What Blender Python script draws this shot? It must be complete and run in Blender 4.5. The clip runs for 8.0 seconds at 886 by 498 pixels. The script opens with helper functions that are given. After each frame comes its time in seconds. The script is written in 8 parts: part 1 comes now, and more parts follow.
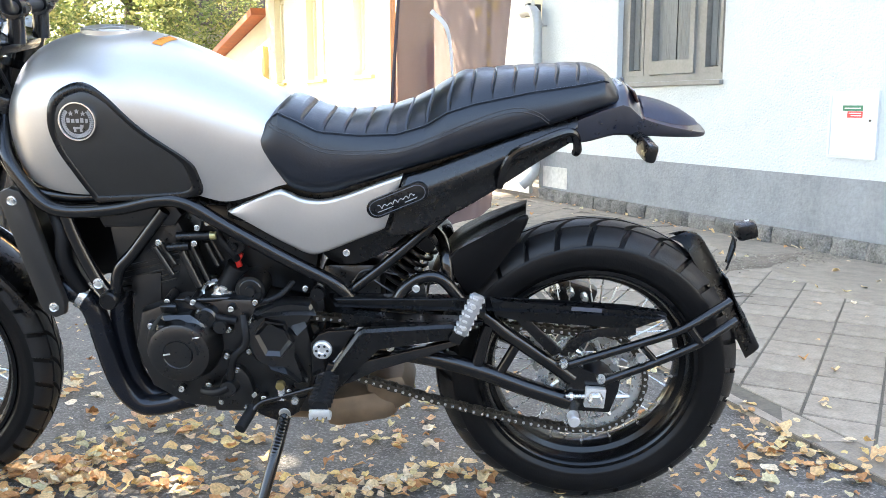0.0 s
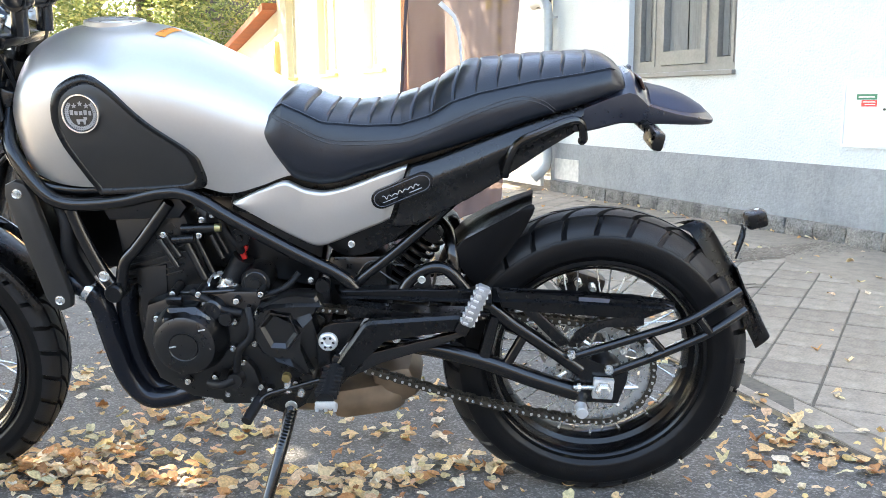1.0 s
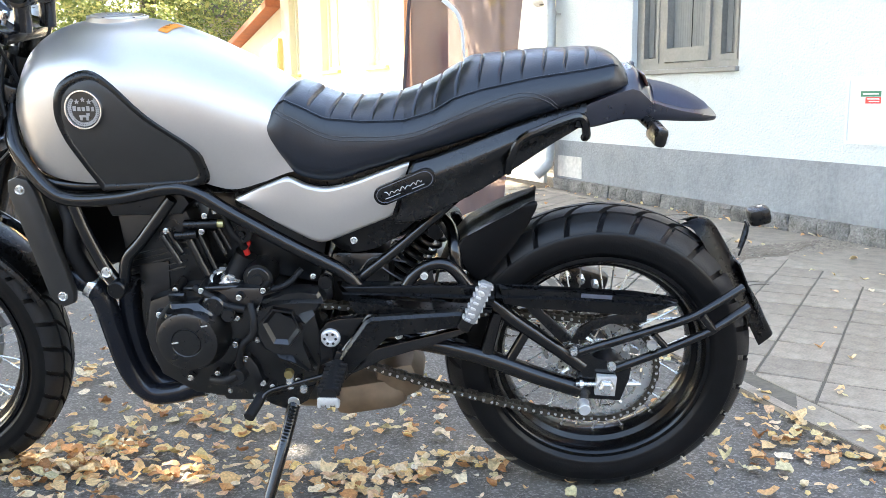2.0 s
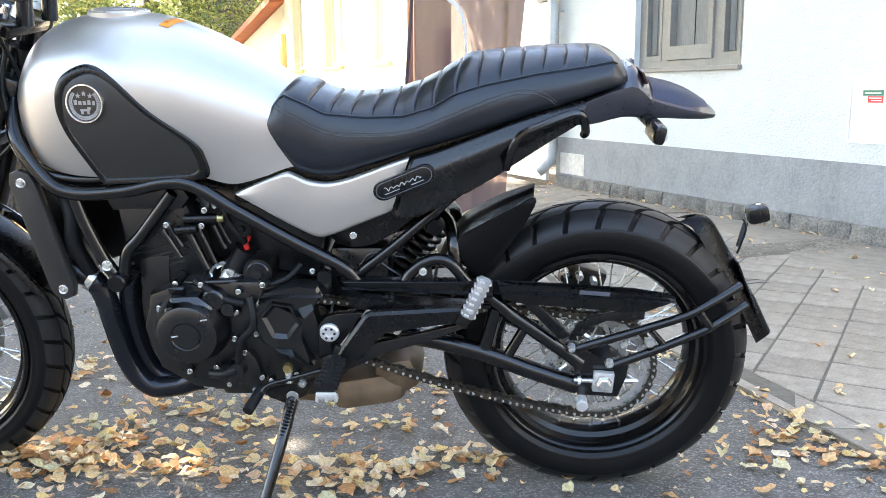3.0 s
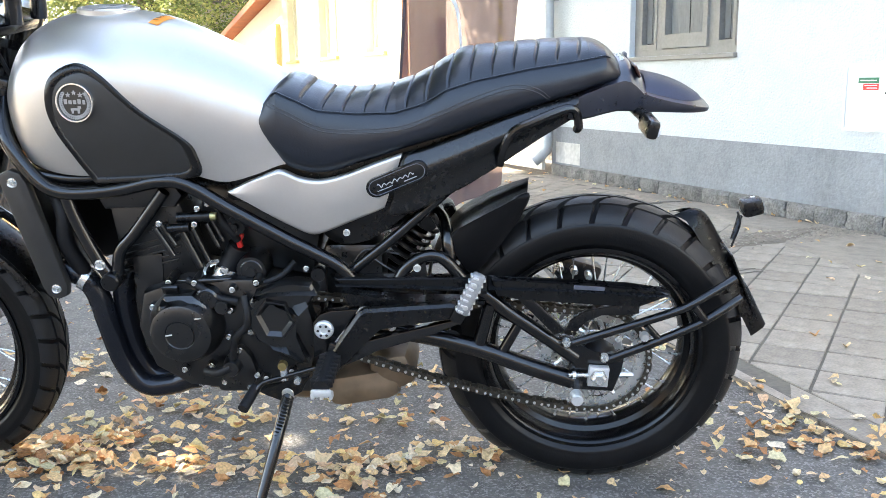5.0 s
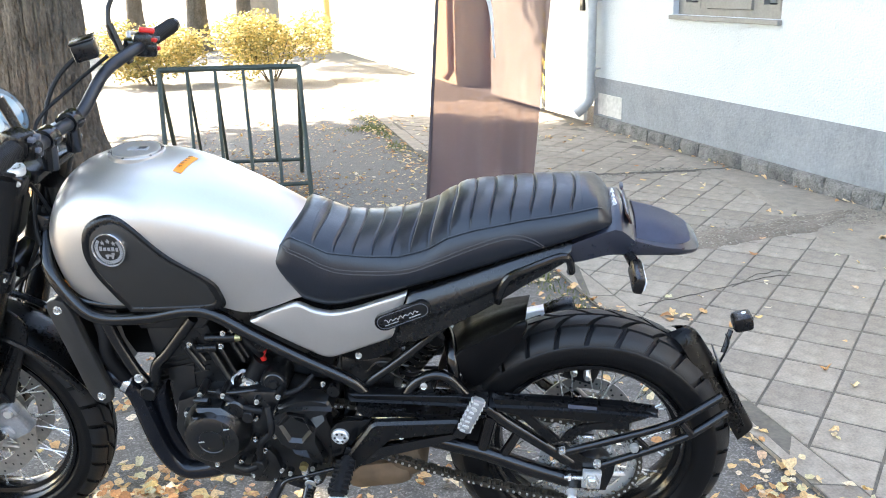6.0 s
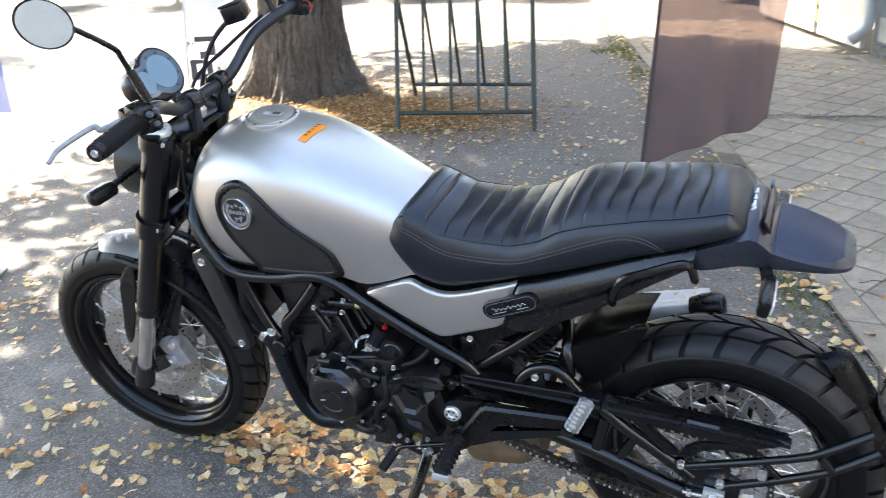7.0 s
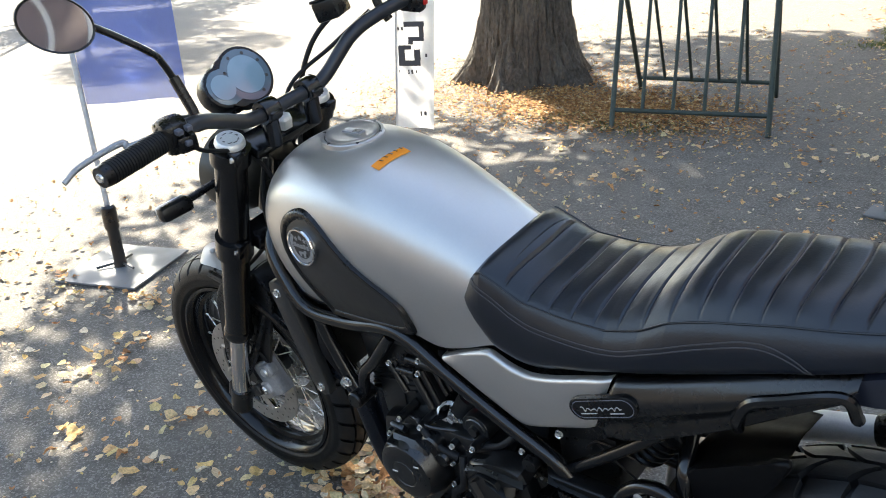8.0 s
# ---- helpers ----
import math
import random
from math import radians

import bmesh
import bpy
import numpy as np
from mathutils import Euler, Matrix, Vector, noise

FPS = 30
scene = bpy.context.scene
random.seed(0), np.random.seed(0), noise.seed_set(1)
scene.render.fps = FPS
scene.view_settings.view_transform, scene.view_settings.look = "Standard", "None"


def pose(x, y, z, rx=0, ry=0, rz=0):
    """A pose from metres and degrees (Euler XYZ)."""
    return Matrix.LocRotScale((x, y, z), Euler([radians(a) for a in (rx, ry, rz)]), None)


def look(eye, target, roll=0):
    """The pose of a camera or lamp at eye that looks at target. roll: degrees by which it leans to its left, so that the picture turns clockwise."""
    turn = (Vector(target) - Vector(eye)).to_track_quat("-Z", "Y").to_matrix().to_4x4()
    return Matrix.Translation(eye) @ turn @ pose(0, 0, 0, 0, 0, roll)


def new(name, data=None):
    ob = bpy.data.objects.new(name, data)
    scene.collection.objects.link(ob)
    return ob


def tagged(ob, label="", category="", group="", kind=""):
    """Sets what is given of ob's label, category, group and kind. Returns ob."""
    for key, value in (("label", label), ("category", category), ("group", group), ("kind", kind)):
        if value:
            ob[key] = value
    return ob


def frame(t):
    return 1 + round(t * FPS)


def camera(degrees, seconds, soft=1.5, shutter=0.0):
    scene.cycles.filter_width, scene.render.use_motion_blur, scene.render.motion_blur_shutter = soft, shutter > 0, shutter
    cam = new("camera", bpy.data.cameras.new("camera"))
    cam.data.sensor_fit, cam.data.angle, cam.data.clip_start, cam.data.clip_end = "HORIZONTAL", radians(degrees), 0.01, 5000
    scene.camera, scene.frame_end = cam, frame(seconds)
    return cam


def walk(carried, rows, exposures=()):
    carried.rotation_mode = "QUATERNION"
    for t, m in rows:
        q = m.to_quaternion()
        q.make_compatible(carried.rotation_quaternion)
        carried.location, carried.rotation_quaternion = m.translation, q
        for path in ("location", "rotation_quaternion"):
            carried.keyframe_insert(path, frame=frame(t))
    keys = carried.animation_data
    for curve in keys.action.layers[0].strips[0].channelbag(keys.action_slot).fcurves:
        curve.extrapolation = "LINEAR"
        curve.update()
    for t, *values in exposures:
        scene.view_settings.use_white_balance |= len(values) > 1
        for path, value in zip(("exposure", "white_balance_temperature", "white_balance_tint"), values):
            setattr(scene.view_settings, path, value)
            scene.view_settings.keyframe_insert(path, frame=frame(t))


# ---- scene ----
cam = camera(53.1, 8.0, soft=0.65, shutter=0.18)
PATH = [
    (0, (0.065, 0.188, 0.891), (0.019, 2.162, 0.57), -0.1),
    (0.5, (0.071, 0.196, 0.884), (0.009, 2.168, 0.561), -0.3),
    (1, (0.08, 0.2, 0.882), (0.004, 2.171, 0.548), -0.6),
    (1.5, (0.079, 0.202, 0.881), (-0.001, 2.172, 0.543), -0.7),
    (3, (0.088, 0.195, 0.88), (0.0, 2.163, 0.532), -0.2),
    (3.5, (0.09, 0.194, 0.882), (0.003, 2.161, 0.529), -0.2),
    (4, (0.094, 0.197, 0.879), (0.007, 2.163, 0.523), -0.4),
    (5.3, (0.096, 0.207, 0.91), (0.012, 2.166, 0.519), -0.8),
    (5.5, (0.107, 0.217, 0.988), (0.011, 2.159, 0.517), -0.9),
    (5.8, (0.149, 0.209, 1.225), (0.013, 2.126, 0.673), -1.2),
    (6, (0.204, 0.189, 1.381), (0.005, 2.091, 0.795), -1.5),
    (6.5, (0.376, 0.252, 1.459), (-0.021, 2.107, 0.827), -2.6),
    (7, (0.468, 0.4, 1.488), (-0.289, 2.089, 0.73), -3.1),
    (7.5, (0.52, 0.627, 1.494), (-0.543, 2.146, 0.744), -3.6),
    (8, (0.517, 0.9, 1.454), (-0.701, 2.291, 0.691), -4.5),
]
walk(cam, [(t, look(eye, target, roll)) for t, eye, target, roll in PATH], [(0, 3.26, 7550, 10), (5.5, 3.29, 7550, 10), (6.5, 3.18, 7450, 10), (7.0, 2.84, 7350, 10), (7.5, 2.52, 7350, 9), (8, 2.20, 7350, 8)])

# ---- daylight: autumn sun from the left, beyond the street tree, clear sky ----
SUN_AZ, SUN_EL = radians(-60), radians(42)      # azimuth from +y towards +x
world = bpy.data.worlds.new("sky")
scene.world = world
world.use_nodes = True
_n = world.node_tree.nodes
sky = _n.new("ShaderNodeTexSky")
sky.sky_type, sky.sun_disc = "NISHITA", False
sky.sun_elevation, sky.sun_rotation = SUN_EL, SUN_AZ
world.node_tree.links.new(sky.outputs[0], _n["Background"].inputs[0])
_n["Background"].inputs[1].default_value = 0.15
sun = new("sun", bpy.data.lights.new("sun", "SUN"))
sun.data.energy, sun.data.angle, sun.data.color = 5.0, radians(0.5), (1.0, 0.95, 0.86)
_d = Vector((math.sin(SUN_AZ) * math.cos(SUN_EL), math.cos(SUN_AZ) * math.cos(SUN_EL), math.sin(SUN_EL)))
sun.matrix_world = look(_d * 40, (0, 0, 0))


# ---- materials ----
def mat(name, col, rough=0.5, metal=0.0, var=0.25, scale=60.0, bump=0.0, bscale=None, fine=0.0, rvar=0.1, island=0.0, piece=0.0, coat=0.0, crough=0.1, spec=0.5, stretch=1.0):
    """Paint, metal, stone and the like: a base colour varied at two scales, with relief."""
    m = bpy.data.materials.new(name)
    m.use_nodes = True
    t = m.node_tree
    n, l = t.nodes, t.links
    b = n["Principled BSDF"]
    tc = n.new("ShaderNodeTexCoord")
    big = n.new("ShaderNodeTexNoise")
    big.inputs["Scale"].default_value, big.inputs["Detail"].default_value = scale * 0.13, 4
    small = n.new("ShaderNodeTexNoise")
    small.inputs["Scale"].default_value, small.inputs["Detail"].default_value = scale, 5
    mp = n.new("ShaderNodeMapping")
    mp.inputs["Scale"].default_value = (1, 1, stretch)
    l.new(tc.outputs["Object"], mp.inputs["Vector"])
    for x in (big, small):
        l.new(mp.outputs[0], x.inputs["Vector"])
    mix = n.new("ShaderNodeMath")
    mix.operation = "MULTIPLY_ADD"
    l.new(big.outputs[0], mix.inputs[0])
    mix.inputs[1].default_value = 0.5
    half = n.new("ShaderNodeMath")
    half.operation = "MULTIPLY"
    l.new(small.outputs[0], half.inputs[0])
    half.inputs[1].default_value = 0.5
    l.new(half.outputs[0], mix.inputs[2])
    val = mix.outputs[0]
    rng = n.new("ShaderNodeMapRange")
    rng.inputs[1].default_value, rng.inputs[2].default_value = 0.3, 0.7
    rng.inputs[3].default_value, rng.inputs[4].default_value = 1 - var, 1 + var
    l.new(val, rng.inputs[0])
    fac = rng.outputs[0]
    for kind, amount in (("ShaderNodeNewGeometry", island), ("ShaderNodeObjectInfo", piece)):
        if amount:
            src = n.new(kind)
            r2 = n.new("ShaderNodeMapRange")
            r2.inputs[3].default_value, r2.inputs[4].default_value = 1 - amount, 1 + amount
            l.new(src.outputs["Random Per Island" if kind == "ShaderNodeNewGeometry" else "Random"], r2.inputs[0])
            mm = n.new("ShaderNodeMath")
            mm.operation = "MULTIPLY"
            l.new(fac, mm.inputs[0])
            l.new(r2.outputs[0], mm.inputs[1])
            fac = mm.outputs[0]
    vm = n.new("ShaderNodeVectorMath")
    vm.operation = "SCALE"
    vm.inputs[0].default_value = col
    l.new(fac, vm.inputs["Scale"])
    l.new(vm.outputs[0], b.inputs["Base Color"])
    rr = n.new("ShaderNodeMapRange")
    rr.inputs[1].default_value, rr.inputs[2].default_value = 0.3, 0.7
    rr.inputs[3].default_value, rr.inputs[4].default_value = max(0.02, rough - rvar), min(1, rough + rvar)
    l.new(val, rr.inputs[0])
    l.new(rr.outputs[0], b.inputs["Roughness"])
    b.inputs["Metallic"].default_value = metal
    b.inputs["Coat Weight"].default_value = coat
    b.inputs["Specular IOR Level"].default_value = spec
    b.inputs["Coat Roughness"].default_value = crough
    if bump:
        bn = n.new("ShaderNodeTexNoise")
        bn.inputs["Scale"].default_value, bn.inputs["Detail"].default_value = bscale or scale, 6
        l.new(mp.outputs[0], bn.inputs["Vector"])
        bp = n.new("ShaderNodeBump")
        bp.inputs["Strength"].default_value, bp.inputs["Distance"].default_value = 1.0, bump
        l.new(bn.outputs[0], bp.inputs["Height"])
        l.new(bp.outputs[0], b.inputs["Normal"])
    return m


def ramp_mat(name, stops, source="island", rough=0.8, bump=0.0, bscale=80, translucent=0.0):
    """Leaves and other loose pieces: each island of the mesh takes its own colour from a ramp."""
    m = bpy.data.materials.new(name)
    m.use_nodes = True
    t = m.node_tree
    n, l = t.nodes, t.links
    b = n["Principled BSDF"]
    g = n.new("ShaderNodeNewGeometry")
    r = n.new("ShaderNodeValToRGB")
    e = r.color_ramp.elements
    e[0].position, e[0].color = stops[0][0], (*stops[0][1], 1)
    e[1].position, e[1].color = stops[-1][0], (*stops[-1][1], 1)
    for p, c in stops[1:-1]:
        e.new(p).color = (*c, 1)
    l.new(g.outputs["Random Per Island"], r.inputs[0])
    tc = n.new("ShaderNodeTexCoord")
    nz = n.new("ShaderNodeTexNoise")
    nz.inputs["Scale"].default_value, nz.inputs["Detail"].default_value = bscale, 4
    l.new(tc.outputs["Object"], nz.inputs["Vector"])
    mr = n.new("ShaderNodeMapRange")
    mr.inputs[1].default_value, mr.inputs[2].default_value, mr.inputs[3].default_value, mr.inputs[4].default_value = 0.3, 0.7, 0.7, 1.25
    l.new(nz.outputs[0], mr.inputs[0])
    vm = n.new("ShaderNodeVectorMath")
    vm.operation = "SCALE"
    l.new(r.outputs[0], vm.inputs[0])
    l.new(mr.outputs[0], vm.inputs["Scale"])
    l.new(vm.outputs[0], b.inputs["Base Color"])
    b.inputs["Roughness"].default_value = rough
    if bump:
        bp = n.new("ShaderNodeBump")
        bp.inputs["Distance"].default_value = bump
        l.new(nz.outputs[0], bp.inputs["Height"])
        l.new(bp.outputs[0], b.inputs["Normal"])
    if translucent:
        tr = n.new("ShaderNodeBsdfTranslucent")
        l.new(vm.outputs[0], tr.inputs[0])
        ms = n.new("ShaderNodeMixShader")
        ms.inputs[0].default_value = translucent
        l.new(b.outputs[0], ms.inputs[1])
        l.new(tr.outputs[0], ms.inputs[2])
        l.new(ms.outputs[0], n["Material Output"].inputs[0])
    return m


def fabric_mat(name, col, clear, translucent=0.4, tint=(1, 1, 1)):
    """Thin flag cloth that lets some of the view and the light through."""
    m = mat(name, col, 0.9, var=0.12, scale=90)
    n, l = m.node_tree.nodes, m.node_tree.links
    tr = n.new("ShaderNodeBsdfTranslucent")
    tr.inputs[0].default_value = (*col, 1)
    tp = n.new("ShaderNodeBsdfTransparent")
    tp.inputs[0].default_value = (*tint, 1)
    m1, m2 = n.new("ShaderNodeMixShader"), n.new("ShaderNodeMixShader")
    m1.inputs[0].default_value, m2.inputs[0].default_value = translucent, clear
    l.new(n["Principled BSDF"].outputs[0], m1.inputs[1])
    l.new(tr.outputs[0], m1.inputs[2])
    l.new(m1.outputs[0], m2.inputs[1])
    l.new(tp.outputs[0], m2.inputs[2])
    l.new(m2.outputs[0], n["Material Output"].inputs[0])
    return m


def asphalt_mat(name, col):
    """Worn asphalt: pale chips of stone in dark binder, with broad stains."""
    m = mat(name, col, 0.85, var=0.45, scale=70, bump=0.006, bscale=130)
    n, l = m.node_tree.nodes, m.node_tree.links
    tc = n.new("ShaderNodeTexCoord")
    vo = n.new("ShaderNodeTexVoronoi")
    vo.inputs["Scale"].default_value = 210
    l.new(tc.outputs["Object"], vo.inputs["Vector"])
    hs = n.new("ShaderNodeSeparateColor")
    l.new(vo.outputs["Color"], hs.inputs[0])
    mr = n.new("ShaderNodeMapRange")
    mr.inputs[1].default_value, mr.inputs[2].default_value, mr.inputs[3].default_value, mr.inputs[4].default_value = 0.62, 1.0, 0.0, 0.7
    l.new(hs.outputs[0], mr.inputs[0])
    mx = n.new("ShaderNodeMix")
    mx.data_type = "RGBA"
    src = n["Principled BSDF"].inputs["Base Color"].links[0].from_socket
    l.new(mr.outputs[0], mx.inputs[0])
    l.new(src, mx.inputs[6])
    mx.inputs[7].default_value = (0.34, 0.32, 0.295, 1)
    l.new(mx.outputs[2], n["Principled BSDF"].inputs["Base Color"])
    return m


# slight warm tint, in place of brown surroundings mirrored in the silver
SILVER = mat("satin silver paint", (0.545, 0.522, 0.496), 0.37, 0.85, 0.03, 220, rvar=0.03)
DARKPANEL = mat("matt graphite panel", (0.022, 0.021, 0.020), 0.38, 0.0, 0.12, 400, bump=0.0002, bscale=900)
BLACK = mat("satin black paint", (0.0040, 0.0039, 0.0042), 0.21, 0.0, 0.12, 90, coat=0.18, spec=0.5, rvar=0.03)
PLASTIC = mat("matt black plastic", (0.0040, 0.0040, 0.0044), 0.30, 0.0, 0.2, 120, bump=0.0001, bscale=1200, spec=0.40)
GREYPLASTIC = mat("anthracite plastic", (0.085, 0.090, 0.112), 0.38, 0.0, 0.12, 120, bump=0.00015, bscale=900)
ENGINE = mat("engine casting black", (0.0043, 0.0042, 0.0044), 0.30, 0.0, 0.3, 120, bump=0.0002, bscale=500, spec=0.75, rvar=0.05)
RUBBER = mat("tyre rubber", (0.0030, 0.0030, 0.0034), 0.40, 0.0, 0.45, 40, bump=0.0004, bscale=300, spec=0.30, piece=0.2)
TREAD = mat("dusty tread rubber", (0.0095, 0.0095, 0.0100), 0.48, 0.0, 0.45, 40, bump=0.0005, bscale=300, spec=0.42, piece=0.25)
RIMBLACK = mat("gloss black rim enamel", (0.0025, 0.0025, 0.0028), 0.20, 0.0, 0.2, 60, spec=0.36)
HUG = mat("matt black guard plastic", (0.0025, 0.0025, 0.003), 0.45, 0.0, 0.2, 120, bump=0.0002, bscale=900, spec=0.2)
GRIP = mat("grip rubber", (0.0055, 0.0055, 0.0062), 0.55, 0.0, 0.2, 150, bump=0.0005, bscale=400, spec=0.3)
# the base's blue cast stands in for sky reflected on the seat
LEATHER = mat("black seat leatherette", (0.0040, 0.0068, 0.0125), 0.37, 0.0, 0.2, 80, bump=0.00030, bscale=260, spec=0.50, coat=0.16, crough=0.28)
TAILBLACK = mat("glossy black tail plastic", (0.005, 0.005, 0.0054), 0.27, 0.0, 0.08, 90, spec=0.6, rvar=0.02)
# the blue in this base stands for sky mirrored in black plastic
TAILGREY = mat("black tail plastic tinted with sky", (0.012, 0.0150, 0.0250), 0.33, 0.0, 0.12, 120, bump=0.0001, bscale=900, spec=0.55, coat=0.5, crough=0.2)
THREAD = mat("grey stitching", (0.045, 0.045, 0.05), 0.7)
CASTALU = mat("cast grey aluminium", (0.36, 0.36, 0.365), 0.46, 0.5, 0.25, 150, bump=0.0006, bscale=300)
STEEL = mat("zinc plated steel", (0.66, 0.65, 0.62), 0.28, 0.75, 0.08, 90)
ALU = mat("brushed aluminium", (0.70, 0.70, 0.69), 0.40, 0.6, 0.12, 300)
DISC = mat("brake disc steel", (0.50, 0.48, 0.45), 0.38, 0.85, 0.2, 90)
CHROME = mat("bright chrome", (0.75, 0.75, 0.75), 0.12, 1.0, 0.05, 100)
CHAIN = mat("oily chain steel", (0.085, 0.075, 0.060), 0.42, 0.8, 0.35, 300)
DUSTY = mat("heat browned dusty steel", (0.21, 0.150, 0.100), 0.46, 0.55, 0.45, 26)
HEADER = mat("dark coated exhaust", (0.013, 0.0145, 0.019), 0.22, 0.40, 0.2, 60)
RED = mat("red plastic", (0.55, 0.02, 0.015), 0.4)
ORANGE = mat("orange sticker", (0.85, 0.26, 0.01), 0.45, var=0.05)
WHITEMARK = mat("white print", (0.75, 0.75, 0.75), 0.5, var=0.05)
TAILRED = mat("red tail lens", (0.035, 0.008, 0.006), 0.2, coat=0.5)
CLEAR = mat("clear lamp lens", (0.75, 0.76, 0.78), 0.15, 0.1, coat=0.5)
MIRROR = mat("mirror glass", (0.8, 0.8, 0.8), 0.02, 1.0, 0.01, rvar=0.01)
SCREEN = mat("blue grey display glass", (0.19, 0.29, 0.36), 0.12, 0.0, 0.08, 30, coat=0.8)
SCREENDARK = mat("dial glass", (0.10, 0.145, 0.185), 0.12, 0.0, 0.1, 30, coat=0.8)
ASPHALT = asphalt_mat("worn asphalt", (0.122, 0.113, 0.101))
SLAB = mat("grey concrete slab", (0.278, 0.238, 0.192), 0.88, 0.0, 0.36, 130, bump=0.002, bscale=170, piece=0.13)
SLABS = mat("grey concrete slabs", (0.278, 0.238, 0.192), 0.88, 0.0, 0.36, 130, bump=0.002, bscale=170, island=0.13)
JOINT = mat("dirt between slabs", (0.125, 0.110, 0.088), 0.95, 0.0, 0.4, 60, bump=0.002)
RENDERWHITE = mat("rough white render", (0.555, 0.59, 0.605), 0.9, 0.0, 0.06, 60, bump=0.009, bscale=62)
SMOOTHWHITE = mat("smooth white paint", (0.63, 0.66, 0.67), 0.7, 0.0, 0.04, 8)
# blue mixed into the grey in place of the sky's reflection
TONGUE = mat("grey tail plastic tinted with sky", (0.075, 0.090, 0.140), 0.40, 0.0, 0.12, 120, bump=0.00015, bscale=900)
PLINTH = mat("grey painted plinth", (0.240, 0.252, 0.268), 0.85, 0.0, 0.22, 34, bump=0.007, bscale=55)
STONE = mat("grey split stone", (0.170, 0.163, 0.150), 0.9, 0.0, 0.75, 85, bump=0.02, bscale=55, piece=0.2)
WOODGREY = mat("weathered grey window wood", (0.215, 0.208, 0.195), 0.65, 0.0, 0.2, 50)
CURTAIN = mat("grey net curtain", (0.22, 0.22, 0.215), 0.9, 0.0, 0.1, 30)
GLASS = mat("window glass", (0.03, 0.032, 0.035), 0.05, 0.0, 0.1, 10)
ZINC = mat("zinc downpipe", (0.42, 0.43, 0.43), 0.5, 0.5, 0.15, 25)
CREAM = mat("cream house render", (0.78, 0.70, 0.50), 0.9, 0.0, 0.05, 20, bump=0.003)
YELLOW = mat("yellow house paint", (0.75, 0.55, 0.22), 0.9, 0.0, 0.08, 20)
ROOFTILE = mat("orange clay tile", (0.42, 0.13, 0.06), 0.8, 0.0, 0.25, 20)
COPPER = mat("brown painted pipe", (0.42, 0.20, 0.10), 0.6, 0.0, 0.15, 20)
RUST = mat("brown iron gate paint", (0.30, 0.15, 0.07), 0.7, 0.0, 0.25, 30)
RACK = mat("worn green steel paint", (0.042, 0.058, 0.050), 0.6, 0.2, 0.5, 40)
BARK = mat("rough grey brown bark", (0.105, 0.088, 0.070), 0.95, 0.0, 0.7, 60, bump=0.03, bscale=45, stretch=0.45)
POLE = mat("pale flag pole", (0.6, 0.6, 0.6), 0.4, 0.3)
BLUEFLAG = fabric_mat("blue flag cloth", (0.085, 0.14, 0.46), 0.27, 0.5, (0.75, 0.82, 1.0))
BROWNFLAG = fabric_mat("dark brown flag cloth", (0.105, 0.078, 0.088), 0.17, 0.5, (1.0, 0.82, 0.79))
BROWNHEM = mat("brown hem cloth", (0.06, 0.045, 0.05), 0.9)
WHITEFLAG = fabric_mat("white flag cloth", (0.75, 0.75, 0.75), 0.05)
FALLEN = ramp_mat("fallen leaves", [(0, (0.30, 0.13, 0.05)), (0.10, (0.54, 0.26, 0.10)), (0.25, (0.70, 0.43, 0.19)), (0.42, (0.76, 0.55, 0.29)), (0.56, (0.76, 0.64, 0.43)), (0.66, (0.64, 0.37, 0.21)), (0.78, (0.74, 0.53, 0.20)), (0.88, (0.60, 0.55, 0.33)), (0.94, (0.70, 0.50, 0.28)), (1, (0.76, 0.69, 0.54))], rough=0.7, bump=0.002, bscale=160, translucent=0.12)
CROWN = ramp_mat("autumn tree leaves", [(0, (0.06, 0.10, 0.02)), (0.5, (0.13, 0.18, 0.035)), (0.8, (0.30, 0.28, 0.04)), (1, (0.42, 0.30, 0.05))], rough=0.6, translucent=0.35)
# lighter than CROWN: the sunlit look is put into the leaf colour
FARCROWN = ramp_mat("sunlit yellow green leaves", [(0, (0.08, 0.115, 0.035)), (0.5, (0.19, 0.23, 0.07)), (0.8, (0.33, 0.34, 0.11)), (1, (0.42, 0.38, 0.15))], rough=0.6, translucent=0.4)
# panes evenly pale, close to the tone of the facade
PALEPANE = mat("pale window pane", (0.70, 0.68, 0.60), 0.25, 0.0, 0.08, 6)
HEDGE = ramp_mat("golden shrub leaves", [(0, (0.14, 0.14, 0.05)), (0.4, (0.34, 0.29, 0.10)), (1, (0.52, 0.38, 0.14))], rough=0.6, translucent=0.3)
LITTER = ramp_mat("needles and chips", [(0, (0.20, 0.085, 0.030)), (0.5, (0.40, 0.19, 0.065)), (0.8, (0.54, 0.32, 0.12)), (1, (0.62, 0.47, 0.24))], rough=0.9)
MOSS = ramp_mat("grass and moss tufts", [(0, (0.06, 0.09, 0.02)), (1, (0.22, 0.24, 0.06))], rough=0.8, translucent=0.2)


# ---- mesh builders ----
def finish(bm, name, material, parent=None, label="", smooth=35):
    me = bpy.data.meshes.new(name)
    bmesh.ops.recalc_face_normals(bm, faces=bm.faces)
    bm.to_mesh(me)
    bm.free()
    for m in material if isinstance(material, (list, tuple)) else (material,):
        me.materials.append(m)
    if smooth:
        me.shade_smooth()
        me.set_sharp_from_angle(angle=radians(smooth))
    ob = new(name, me)
    if parent is not None:
        ob.parent = parent
    return tagged(ob, label)


def part(name, bm, material, parent, label="", smooth=35):
    return finish(bm, name, material, parent, label, smooth)


